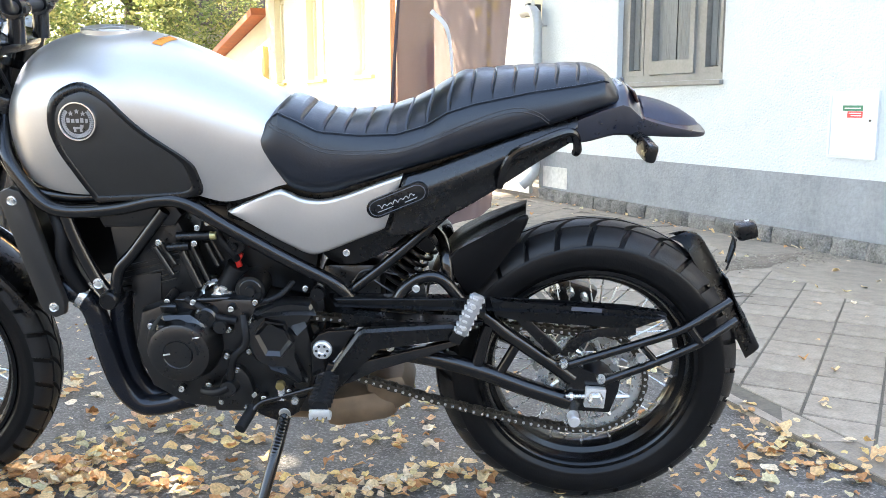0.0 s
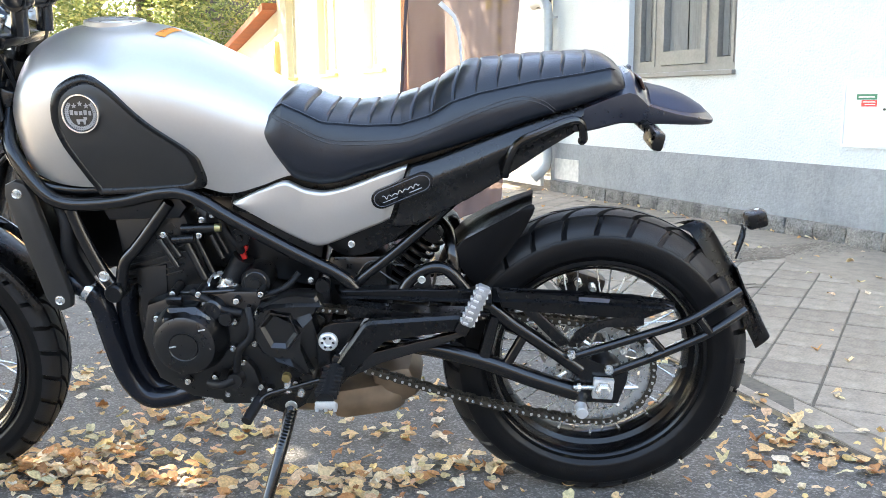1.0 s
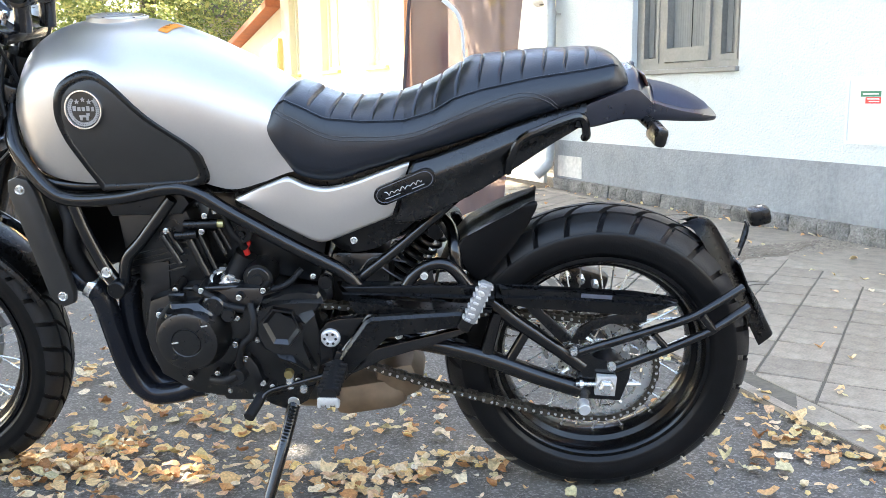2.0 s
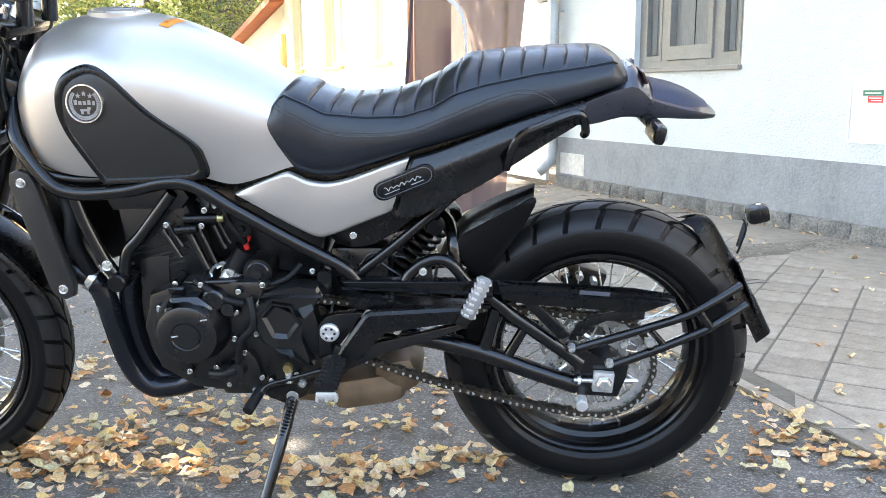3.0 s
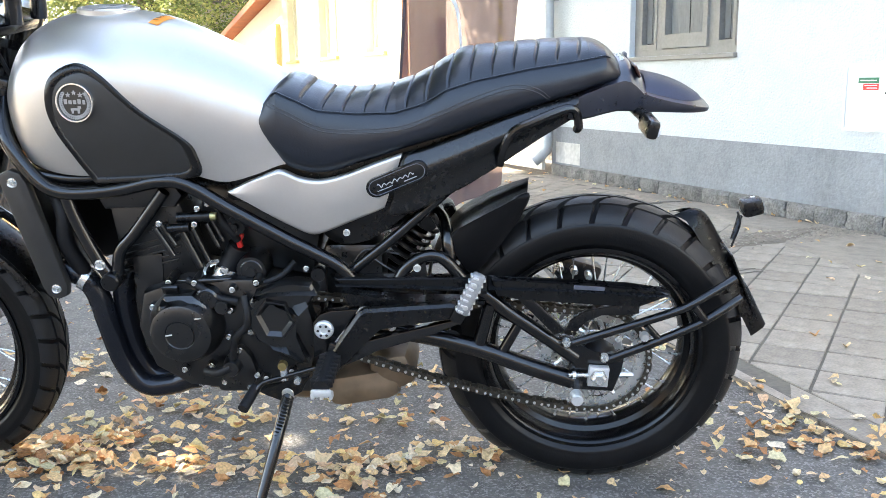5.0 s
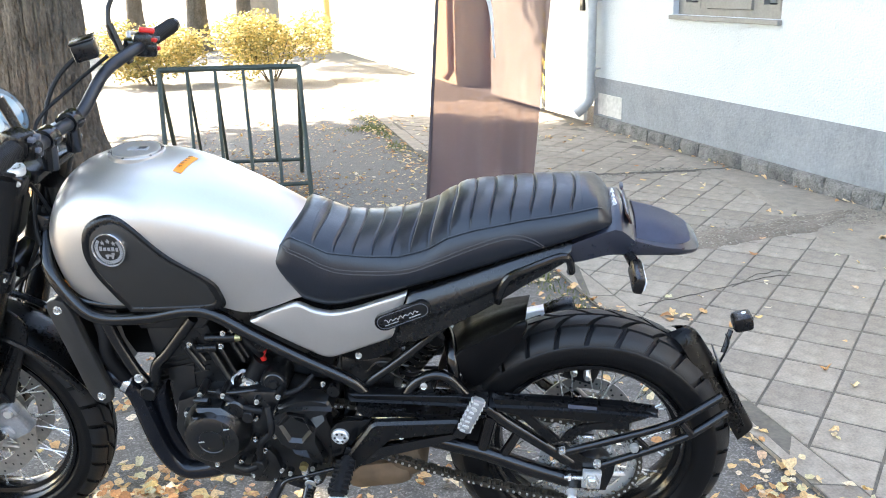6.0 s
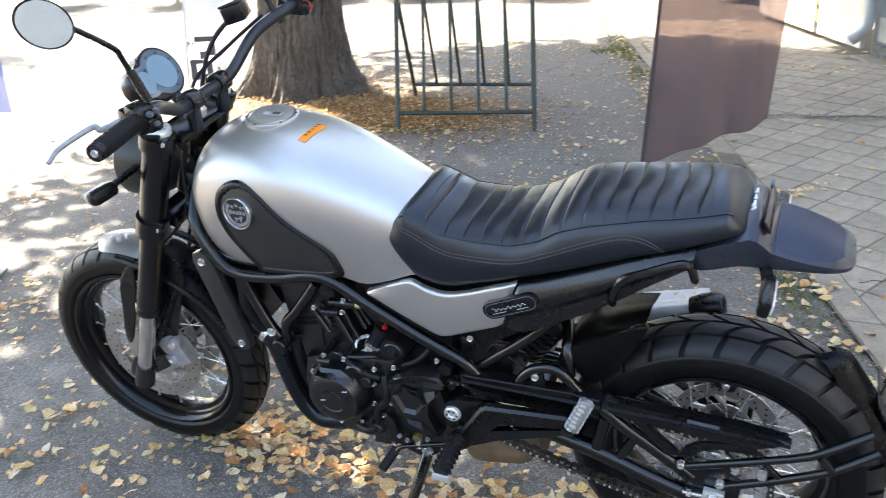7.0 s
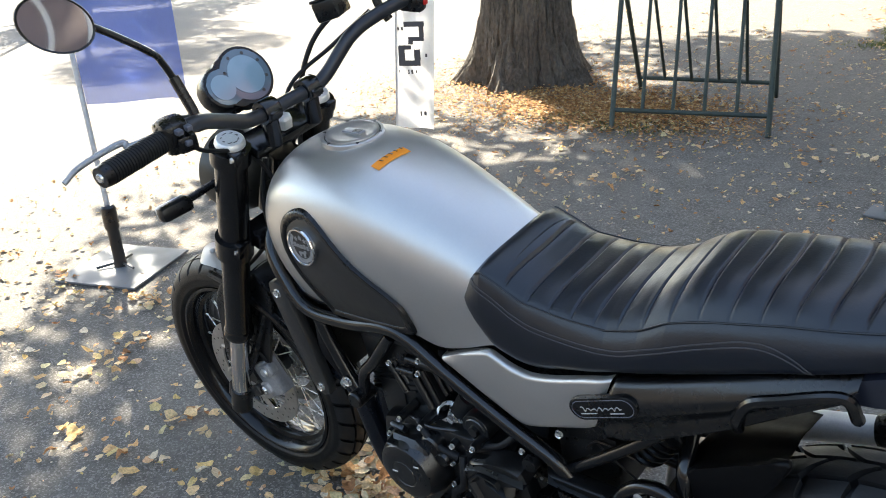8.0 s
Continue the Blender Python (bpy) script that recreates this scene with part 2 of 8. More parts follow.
def thing(name, label, category, group="", loc=(0, 0, 0), rot=(0, 0, 0)):
    ob = new(name)
    ob.empty_display_size = 0.1
    ob.location, ob.rotation_euler = loc, [radians(a) for a in rot]
    return tagged(ob, label, category, group)


def spline(pts, n=8, closed=False):
    """A smooth curve through the points."""
    P = [np.array(p, float) for p in pts]
    out, m = [], len(P)
    for i in range(m if closed else m - 1):
        if closed:
            a, b, c, d = P[i - 1], P[i], P[(i + 1) % m], P[(i + 2) % m]
        else:
            b, c = P[i], P[i + 1]
            a = P[i - 1] if i else 2 * b - c
            d = P[i + 2] if i + 2 < m else 2 * c - b
        for k in range(n):
            t = k / n
            out.append(0.5 * (2 * b + (c - a) * t + (2 * a - 5 * b + 4 * c - d) * t * t + (3 * b - a - 3 * c + d) * t ** 3))
    if not closed:
        out.append(P[-1])
    return out


def tube(bm, pts, r, seg=10, n=6, smooth=True, cap=True):
    """A round tube along points; r: one radius or one for each end."""
    P = [Vector(p) for p in (spline(pts, n) if smooth and len(pts) > 2 else pts)]
    r0, r1 = r if isinstance(r, (tuple, list)) else (r, r)
    rings, up = [], None
    for i, p in enumerate(P):
        d = (P[min(i + 1, len(P) - 1)] - P[max(i - 1, 0)]).normalized()
        if up is None:
            up = Vector((0, 0, 1)) if abs(d.z) < 0.9 else Vector((0, 1, 0))
        x = d.cross(up).normalized()
        up = x.cross(d)
        rr = r0 + (r1 - r0) * i / (len(P) - 1)
        rings.append([bm.verts.new(p + rr * (math.cos(2 * math.pi * k / seg) * x + math.sin(2 * math.pi * k / seg) * up)) for k in range(seg)])
    for a, b in zip(rings, rings[1:]):
        for k in range(seg):
            bm.faces.new((a[k], a[(k + 1) % seg], b[(k + 1) % seg], b[k]))
    if cap:
        bm.faces.new(rings[0][::-1])
        bm.faces.new(rings[-1])
    return bm


def rod(bm, a, b, r, seg=12, r2=None):
    return tube(bm, [a, b], (r, r if r2 is None else r2), seg)


def box(bm, c, s, bevel=0.0, rot=None):
    """A box at c of size s, its edges rounded by bevel; rot: degrees XYZ."""
    made = bmesh.ops.create_cube(bm, size=1)["verts"]
    m = pose(*c, *(rot or (0, 0, 0))) @ Matrix.Diagonal((*s, 1))
    bmesh.ops.transform(bm, matrix=m, verts=made)
    if bevel:
        es = {e for v in made for e in v.link_edges}
        bmesh.ops.bevel(bm, geom=list(es), offset=bevel, segments=2, affect="EDGES", profile=0.5)
    return bm


def prism(bm, outline, y0, y1, bevel=0.0, axis="y", segments=2):
    """A plate with an outline in x, z between two y's (axis z: outline in x, y between two z's)."""
    f = (lambda p, h: (p[0], h, p[1])) if axis == "y" else (lambda p, h: (p[0], p[1], h))
    a = [bm.verts.new(f(p, y0)) for p in outline]
    b = [bm.verts.new(f(p, y1)) for p in outline]
    fs = [bm.faces.new(a), bm.faces.new(b[::-1])]
    k = len(a)
    for i in range(k):
        bm.faces.new((a[i], b[i], b[(i + 1) % k], a[(i + 1) % k]))
    if bevel:
        es = {e for g in fs for e in g.edges}
        bmesh.ops.bevel(bm, geom=list(es), offset=bevel, segments=segments, affect="EDGES", profile=0.5)
    return bm


def lathe(bm, profile, m=Matrix(), seg=32, close=False):
    """A turned body: profile of (radius, height) about the local z axis, placed by m."""
    rings = []
    for r, h in profile:
        if r < 1e-6:
            rings.append([bm.verts.new(m @ Vector((0, 0, h)))])
        else:
            rings.append([bm.verts.new(m @ Vector((r * math.cos(2 * math.pi * k / seg), r * math.sin(2 * math.pi * k / seg), h))) for k in range(seg)])
    pairs = list(zip(rings, rings[1:])) + ([(rings[-1], rings[0])] if close else [])
    for a, b in pairs:
        for k in range(seg):
            j = (k + 1) % seg
            if len(a) == 1 and len(b) == 1:
                continue
            if len(a) == 1:
                bm.faces.new((a[0], b[j], b[k]))
            elif len(b) == 1:
                bm.faces.new((a[k], a[j], b[0]))
            else:
                bm.faces.new((a[k], a[j], b[j], b[k]))
    return bm


def side(x, y, z):
    """Local z of a turned body pointing to the left of the motorcycle (-y)."""
    return pose(x, y, z, 90, 0, 0)


def from_py(name, verts, faces, material, kind="", label="", category="", smooth=False, parent=None):
    me = bpy.data.meshes.new(name)
    me.from_pydata(verts, [], faces)
    me.materials.append(material)
    if smooth:
        me.shade_smooth()
    ob = new(name, me)
    if parent is not None:
        ob.parent = parent
    return tagged(ob, label, category, "", kind)


def grid_sheet(bm, rows):
    v = [[bm.verts.new(p) for p in r] for r in rows]
    for a, b in zip(v, v[1:]):
        for i in range(len(a) - 1):
            bm.faces.new((a[i], a[i + 1], b[i + 1], b[i]))
    return bm


rnd = random.Random(7)


def pierced(bm, us, zs, holes, w0, w1):
    """One slab along the street wall, with the cells named in holes cut through it."""
    V = {}

    def v(i, j, w):
        if (i, j, w) not in V:
            V[i, j, w] = bm.verts.new(wp(us[i], w, zs[j]))
        return V[i, j, w]

    solid = {(i, j) for i in range(len(us) - 1) for j in range(len(zs) - 1)} - set(holes)
    for i, j in solid:
        for w in (w0, w1):
            bm.faces.new((v(i, j, w), v(i + 1, j, w), v(i + 1, j + 1, w), v(i, j + 1, w)))
        for (di, dj), (a, b) in (((-1, 0), ((i, j), (i, j + 1))), ((1, 0), ((i + 1, j), (i + 1, j + 1))), ((0, -1), ((i, j), (i + 1, j))), ((0, 1), ((i, j + 1), (i + 1, j + 1)))):
            if (i + di, j + dj) not in solid:
                bm.faces.new((v(*a, w0), v(*b, w0), v(*b, w1), v(*a, w1)))
    return bm

# ---- plan of the street: the wall's line, its direction, the pavement's edge ----
WA, WD, WN = Vector((1.92, 6.11, 0)), Vector((-0.418, 0.908, 0)).normalized(), Vector((-0.908, -0.418, 0)).normalized()


def wp(u, w, z=0.0):
    """u metres along the street wall, w metres out from it, at height z."""
    return WA + WD * u + WN * w + Vector((0, 0, z))


WALLROT = math.atan2(WD.y, WD.x)


def wbox(bm, u0, u1, w0, w1, z0, z1, bevel=0.0):
    """A box in the wall's own directions: along it, out from it, up."""
    made = bmesh.ops.create_cube(bm, size=1)["verts"]
    c = wp((u0 + u1) / 2, (w0 + w1) / 2, (z0 + z1) / 2)
    m = Matrix.Translation(c) @ Matrix.Rotation(WALLROT, 4, "Z") @ Matrix.Diagonal((u1 - u0, w1 - w0, z1 - z0, 1))
    bmesh.ops.transform(bm, matrix=m, verts=made)
    if bevel:
        bmesh.ops.bevel(bm, geom=list({e for v in made for e in v.link_edges}), offset=bevel, segments=2, affect="EDGES", profile=0.5)
    return bm


# ---- ground ----
bm = bmesh.new()
xs = [-400, -120, -40, -15] + [-8 + 0.5 * i for i in range(33)] + [15, 40, 120, 400]
ys = [-400, -120, -40, -15] + [-6 + 0.5 * i for i in range(45)] + [25, 60, 150, 400]
grid_sheet(bm, [[(x, y, 0.008 * noise.noise((x * 0.35, y * 0.35, 3)) - 0.004 if -8 < x < 8 and -6 < y < 16 and not (-1.6 < x < 0.8 and 1.2 < y < 3) else -0.004) for x in xs] for y in ys])
tagged(finish(bm, "ground", ASPHALT, smooth=180), "worn grey asphalt with pale stone chips", "ground", kind="structure")

EDGE0, EDGE1 = Vector((2.17, -1.0, 0)), Vector((-2.0, 10.95, 0))       # line between asphalt and pavement


def edge_x(y):
    return EDGE0.x + (EDGE1.x - EDGE0.x) * (y - EDGE0.y) / (EDGE1.y - EDGE0.y)


def wall_x(y):
    return WA.x + WD.x * (y - WA.y) / WD.y


bm = bmesh.new()
ye = [-4 + 0.5 * i for i in range(36)]
grid_sheet(bm, [[(edge_x(y) + (wall_x(y) - edge_x(y)) * k / 4 + (0.02 * noise.noise((y * 3, k, 0)) if k == 0 else 0), y, 0.0135) for k in range(5)] for y in ye])
pavement = tagged(finish(bm, "pavement", JOINT, smooth=0), "grey slab pavement along the house wall", "pavement", kind="structure")

# unseen plain wall across the street, added to darken and warm reflections
bm = bmesh.new()
box(bm, (-4.0, -6.4, 1.3), (44.0, 0.4, 2.6), 0.01)
tagged(finish(bm, "reflection_wall", mat("dark brown reflection wall", (0.105, 0.084, 0.064), 0.9, 0.0, 0.35, 14, bump=0.004, bscale=40), smooth=0), "unseen plain brown wall added for darker reflections", "wall", kind="structure")

# ---- white house on the street ----
house = thing("white_house", "white rendered house with a grey plinth and stone base", "house")
bm = bmesh.new()
U0, U1, WT, WB, HT = 0.25, 1.50, 2.35, 1.06, 4.2     # window from U0 to U1, sill WB, head WT
pierced(bm, [-9, U0, U1, 2.72], [0.47, WB, WT, HT], [(1, 1)], -0.4, 0)
part("wall", bm, RENDERWHITE, house, smooth=0)
for u_ in (2.32, -9):
    bm = bmesh.new()
    wbox(bm, u_, u_ + 0.4, -6, -0.402, 0, HT)
    part("side_wall", bm, RENDERWHITE, house, smooth=0)
bm = bmesh.new()
wbox(bm, -9, 2.722, -0.4, 0.004, 0.0, 0.47)
part("plinth", bm, PLINTH, house, "grey painted plinth", smooth=0)
bm = bmesh.new()
wbox(bm, 2.22, 2.64, 0.004, 0.008, 0.14, 0.33)
part("bare_plaster", bm, mat("bare patched plaster", (0.55, 0.53, 0.50), 0.95, var=0.3, scale=25), house, "patch of peeling pale plaster", smooth=0)
bm = bmesh.new()
wbox(bm, -9.3, 3.3, -6.3, 0.3, HT, HT + 0.18)
part("roof", bm, ROOFTILE, house, smooth=0)
# window: outer frame, sashes, panes, curtains
win = bmesh.new()
pierced(win, [U0, U0 + 0.07, 0.52, 0.60, 1.13, 1.21, U1 - 0.07, U1], [WB, WB + 0.05, WT - 0.07, WT], [(1, 1), (3, 1), (5, 1)], -0.13, -0.05)
window = part("window", win, WOODGREY, house, "grey weathered wooden window with three lights", smooth=0)
for u0, u1 in ((U0 + 0.07, 0.52), (0.60, 1.13), (1.21, U1 - 0.07)):
    wide = u1 - u0 > 0.4
    b, zb = 0.045 if wide else 0.03, WB + (0.05 if not wide else 0.055)
    bm = bmesh.new()
    pierced(bm, [u0, u0 + b, u1 - b, u1], [zb, zb + (0.10 if wide else 0.04), WT - 0.12, WT - 0.07], [(1, 1)], -0.12, -0.03 if wide else -0.045)
    part("sash", bm, WOODGREY, window, smooth=0)
    bm = bmesh.new()
    wbox(bm, u0 + b, u1 - b, -0.10, -0.096, zb + 0.04, WT - 0.12)
    part("pane", bm, GLASS, window, "dark reflecting pane", smooth=0)
    k = 26
    for s in (0, 1):
        bm = bmesh.new()
        a0, a1 = u0 + b + 0.005, u1 - b - 0.005
        lo, hi = (a0, a0 + (a1 - a0) * 0.496) if s == 0 else (a0 + (a1 - a0) * 0.504, a1)
        grid_sheet(bm, [[wp(lo + (hi - lo) * i / k, -0.088 + 0.004 * math.sin(i * 1.9 + s), z) for i in range(k + 1)] for z in (zb + 0.05, WT - 0.13)])
        part("curtain", bm, CURTAIN, window, "pale drawn curtain", smooth=180)
bm = bmesh.new()
wbox(bm, U0 - 0.01, U1 + 0.01, -0.10, 0.035, WB - 0.035, WB - 0.002, 0.006)
part("sill", bm, WOODGREY, window, "projecting grey sill", smooth=0)
# meter box
mb = thing("meter_box", "white metal meter box set in the house wall", "meter box", loc=(0, 0, 0))
bm = bmesh.new()
wbox(bm, -1.02, -0.71, 0.0, 0.012, 0.60, 0.95, 0.003)
part("door", bm, SMOOTHWHITE, mb, smooth=0)
bm = bmesh.new()
pierced(bm, [-1.035, -1.02, -0.71, -0.695], [0.585, 0.60, 0.945, 0.965], [(1, 1)], 0, 0.017)
part("frame", bm, SMOOTHWHITE, mb, smooth=0)
bm = bmesh.new()
lathe(bm, [(0, 0.006), (0.007, 0.006), (0.007, 0)], Matrix.Translation(wp(-0.985, 0.012, 0.80)) @ WN.to_track_quat("Z", "Y").to_matrix().to_4x4(), 12)
part("lock", bm, ENGINE, mb)
LABGREEN, LABRED = mat("green label print", (0.02, 0.16, 0.09), 0.5), mat("red label print", (0.65, 0.03, 0.03), 0.5)
for nm, c, a in (("label", LABGREEN, (-0.93, -0.79, 0.853, 0.884, 0.0135)), ("label", LABRED, (-0.93, -0.825, 0.815, 0.851, 0.0135)), ("label", WHITEMARK, (-0.823, -0.79, 0.815, 0.851, 0.0135)),
                 ("print", WHITEMARK, (-0.915, -0.805, 0.865, 0.871, 0.0145)), ("print", WHITEMARK, (-0.92, -0.835, 0.838, 0.843, 0.0145)), ("print", WHITEMARK, (-0.92, -0.85, 0.824, 0.829, 0.0145))):
    bm = bmesh.new()
    wbox(bm, a[0], a[1], 0.012, a[4], a[2], a[3])
    part(nm, bm, c, mb, smooth=0)

# downpipe at the corner
dp = thing("downpipe", "grey zinc downpipe at the corner of the house", "downpipe")
bm = bmesh.new()
tube(bm, [wp(2.90, 0.10, 1.735), wp(2.79, 0.10, 1.745), wp(2.71, 0.10, 1.735), wp(2.66, 0.10, 1.70), wp(2.64, 0.10, 1.62), wp(2.64, 0.10, 0.32), wp(2.64, 0.11, 0.26), wp(2.67, 0.16, 0.19), wp(2.70, 0.20, 0.15)], 0.050, 18, 5, False)
part("pipe", bm, ZINC, dp)
for z in (0.55, 1.15, 1.60):
    bm = bmesh.new()
    tube(bm, [wp(2.64, 0.10, z - 0.016), wp(2.64, 0.10, z + 0.016)], 0.057, 16)
    box(bm, wp(2.64, 0.03, z), (0.03, 0.06, 0.015), 0, (0, 0, math.degrees(WALLROT)))
    part("bracket", bm, ZINC, dp)
bm = bmesh.new()
wbox(bm, 2.74, 2.83, 0.0, 0.06, 1.58, 1.80, 0.004)
part("bracket", bm, ENGINE, dp, "black wall bracket behind the elbow")

# sheet-metal gate leaf beyond the corner, with a striped edge
gate = thing("metal_gate", "dirty white sheet metal gate with a striped post", "gate")
GATEMAT = mat("stained white gate paint", (0.62, 0.60, 0.55), 0.6, 0.1, 0.3, 6)
bm = bmesh.new()
wbox(bm, 3.69, 5.06, 0.05, 0.09, 0.06, 2.6, 0.004)
part("leaf", bm, GATEMAT, gate, smooth=0)
bm = bmesh.new()
wbox(bm, 2.76, 3.60, 0.05, 0.09, 0.06, 2.6, 0.004)
part("leaf", bm, GATEMAT, gate, smooth=0)
for z in (1.12, 1.75):
    bm = bmesh.new()
    wbox(bm, 2.77, 2.83, 0.09, 0.12, z - 0.06, z + 0.06, 0.004)
    part("hinge", bm, ENGINE, gate)
HAZY, HAZB = mat("yellow tape", (0.75, 0.62, 0.10), 0.5), mat("black tape", (0.02, 0.02, 0.02), 0.5)
for i in range(32):
    bm = bmesh.new()
    z = 0.08 + i * 0.078
    v = [bm.verts.new(wp(u, 0.094, z + dz)) for u, dz in ((3.61, 0), (3.67, 0.05), (3.67, 0.128), (3.61, 0.078))] + [bm.verts.new(wp(u, 0.050, z + dz)) for u, dz in ((3.61, 0), (3.67, 0.05), (3.67, 0.128), (3.61, 0.078))]
    for f in ((0, 1, 2, 3), (7, 6, 5, 4), (0, 4, 5, 1), (1, 5, 6, 2), (2, 6, 7, 3), (3, 7, 4, 0)):
        bm.faces.new([v[q] for q in f])
    part("stripe", bm, HAZY if i % 2 else HAZB, gate, smooth=0)
for u_, z_ in ((3.80, 1.79), (3.42, 1.81)):
    bm = bmesh.new()
    wbox(bm, u_, u_ + 0.15, 0.09, 0.094, z_, z_ + 0.09)
    part("sticker", bm, HAZY, gate, "yellow warning sticker", smooth=0)

# ---- cream house further down the street ----
ch = thing("cream_house", "sunlit cream house with tall windows and a clay tile verge", "house")
bm = bmesh.new()
wins = [(7.47, 8.40), (9.90, 11.06), (12.7, 13.5)]
pierced(bm, [6.46] + [x for w in wins for x in w] + [14.3], [0, 1.32, 2.95, 3.2], [(1, 1), (3, 1), (5, 1)], -0.4, 0)
part("wall", bm, CREAM, ch, smooth=0)
for q in ((6.46, 6.86, -7, -0.402), (13.9, 14.3, -7, -0.402), (6.862, 13.898, -7, -6.6)):
    bm = bmesh.new()
    wbox(bm, *q, 0, 3.2)
    part("back_wall" if q[3] < -6 else "side_wall", bm, CREAM, ch, smooth=0)
for a, b in wins:
    bm = bmesh.new()
    pierced(bm, [a, a + 0.08, (a + b) / 2 - 0.04, (a + b) / 2 + 0.04, b - 0.08, b], [1.32, 1.40, 2.87, 2.95], [(1, 1), (3, 1)], -0.20, -0.12)
    w = part("window", bm, CREAM, ch, smooth=0)
    bm = bmesh.new()
    wbox(bm, a + 0.08, b - 0.08, -0.17, -0.16, 1.40, 2.87)
    part("pane", bm, PALEPANE, w, smooth=0)
    bm = bmesh.new()
    wbox(bm, a - 0.06, b + 0.06, -0.1, 0.06, 1.27, 1.32)
    part("sill", bm, YELLOW, w, smooth=0)
for a, b in (((0.35, 3.15), (-3.6, 5.6)), ((-3.6, 5.6), (-7.4, 3.15))):
    bm = bmesh.new()
    v = [bm.verts.new(wp(u, p[0], p[1] + dz)) for u in (6.3, 14.4) for p in (a, b) for dz in (0, 0.14)]
    for f in ((0, 1, 3, 2), (4, 6, 7, 5), (0, 4, 5, 1), (2, 3, 7, 6), (1, 5, 7, 3), (0, 2, 6, 4)):
        bm.faces.new([v[q] for q in f])
    part("roof", bm, ROOFTILE, ch, smooth=0)
for u in (6.66, 14.1):
    bm = bmesh.new()
    v = [bm.verts.new(wp(u + du, p[0], p[1])) for du in (-0.15, 0.15) for p in ((0, 3.2), (-7, 3.2), (-3.6, 5.5))]
    for f in ((0, 1, 2), (3, 5, 4), (0, 3, 4, 1), (1, 4, 5, 2), (2, 5, 3, 0)):
        bm.faces.new([v[q] for q in f])
    part("gable", bm, YELLOW, ch, smooth=0)
cp = thing("rain_pipe", "brown painted rain pipe on the cream house", "downpipe")
bm = bmesh.new()
tube(bm, [wp(6.53, 0.06, 3.2), wp(6.53, 0.06, 0.2), wp(6.53, 0.14, 0.1)], 0.045, 12, 4, False)
part("pipe", bm, COPPER, cp)
# lean-to beyond it, its verge falling away down the street
an = thing("lean_to_house", "cream lean-to with a falling orange tile verge", "house")
bm = bmesh.new()
v = [bm.verts.new(wp(u, w, z)) for w in (0.0, -4.0) for u, z in ((14.32, 0), (20.8, 0), (20.8, 1.98), (14.32, 2.72))]
for f in ((0, 1, 2, 3), (7, 6, 5, 4), (0, 4, 5, 1), (1, 5, 6, 2), (2, 6, 7, 3), (3, 7, 4, 0)):
    bm.faces.new([v[q] for q in f])
part("wall", bm, CREAM, an, smooth=0)
bm = bmesh.new()
v = [bm.verts.new(wp(u, w, z + dz)) for dz in (0.0, 0.14) for w in (0.30, -4.2) for u, z in ((14.32, 2.74), (21.3, 1.95))]
for f in ((0, 1, 3, 2), (4, 6, 7, 5), (0, 4, 5, 1), (2, 3, 7, 6), (0, 2, 6, 4), (1, 5, 7, 3)):
    bm.faces.new([v[q] for q in f])
part("roof", bm, ROOFTILE, an, smooth=0)
bm = bmesh.new()
wbox(bm, 14.2, 14.38, 0.0, 0.10, 0.0, 2.1)
part("corner_post", bm, YELLOW, an, smooth=0)
# yellow wall and iron gate between the two houses
yw = thing("yard_wall", "yellow plastered yard building behind the gate", "building")
bm = bmesh.new()
wbox(bm, 3.2, 6.6, -3.4, -3.0, 0, 3.0)
part("wall", bm, YELLOW, yw, smooth=0)
ig = thing("iron_gate", "brown wrought iron yard gate", "gate")
for i in range(10):
    bm = bmesh.new()
    u = 5.18 + i * 0.12
    rod(bm, wp(u, -0.4, 0.08), wp(u, -0.4, 1.40 + 0.15 * math.sin(i * math.pi / 9)), 0.012, 6)
    part("bar", bm, RUST, ig)
for z in (0.2, 0.9, 1.4):
    bm = bmesh.new()
    wbox(bm, 5.14, 6.32, -0.42, -0.38, z, z + 0.04)
    part("rail", bm, RUST, ig, smooth=0)
for u in (5.12, 6.34):
    bm = bmesh.new()
    wbox(bm, u - 0.04, u + 0.04, -0.44, -0.36, 0, 1.7, 0.004)
    part("post", bm, RUST, ig, smooth=0)
# dark far house between trees
fh = thing("far_house", "grey brown house with a dark shingle roof far down the street", "house")
bm = bmesh.new()
wbox(bm, 25, 31, -9, 0.6, 0, 3.4)
part("wall", bm, mat("brown grey plaster", (0.30, 0.26, 0.22), 0.9), fh, smooth=0)
bm = bmesh.new()
wbox(bm, 24.6, 31.4, -9.4, 0.9, 3.4, 4.8)
part("roof", bm, mat("dark shingles", (0.09, 0.075, 0.07), 0.9, var=0.4, scale=12), fh, smooth=0)


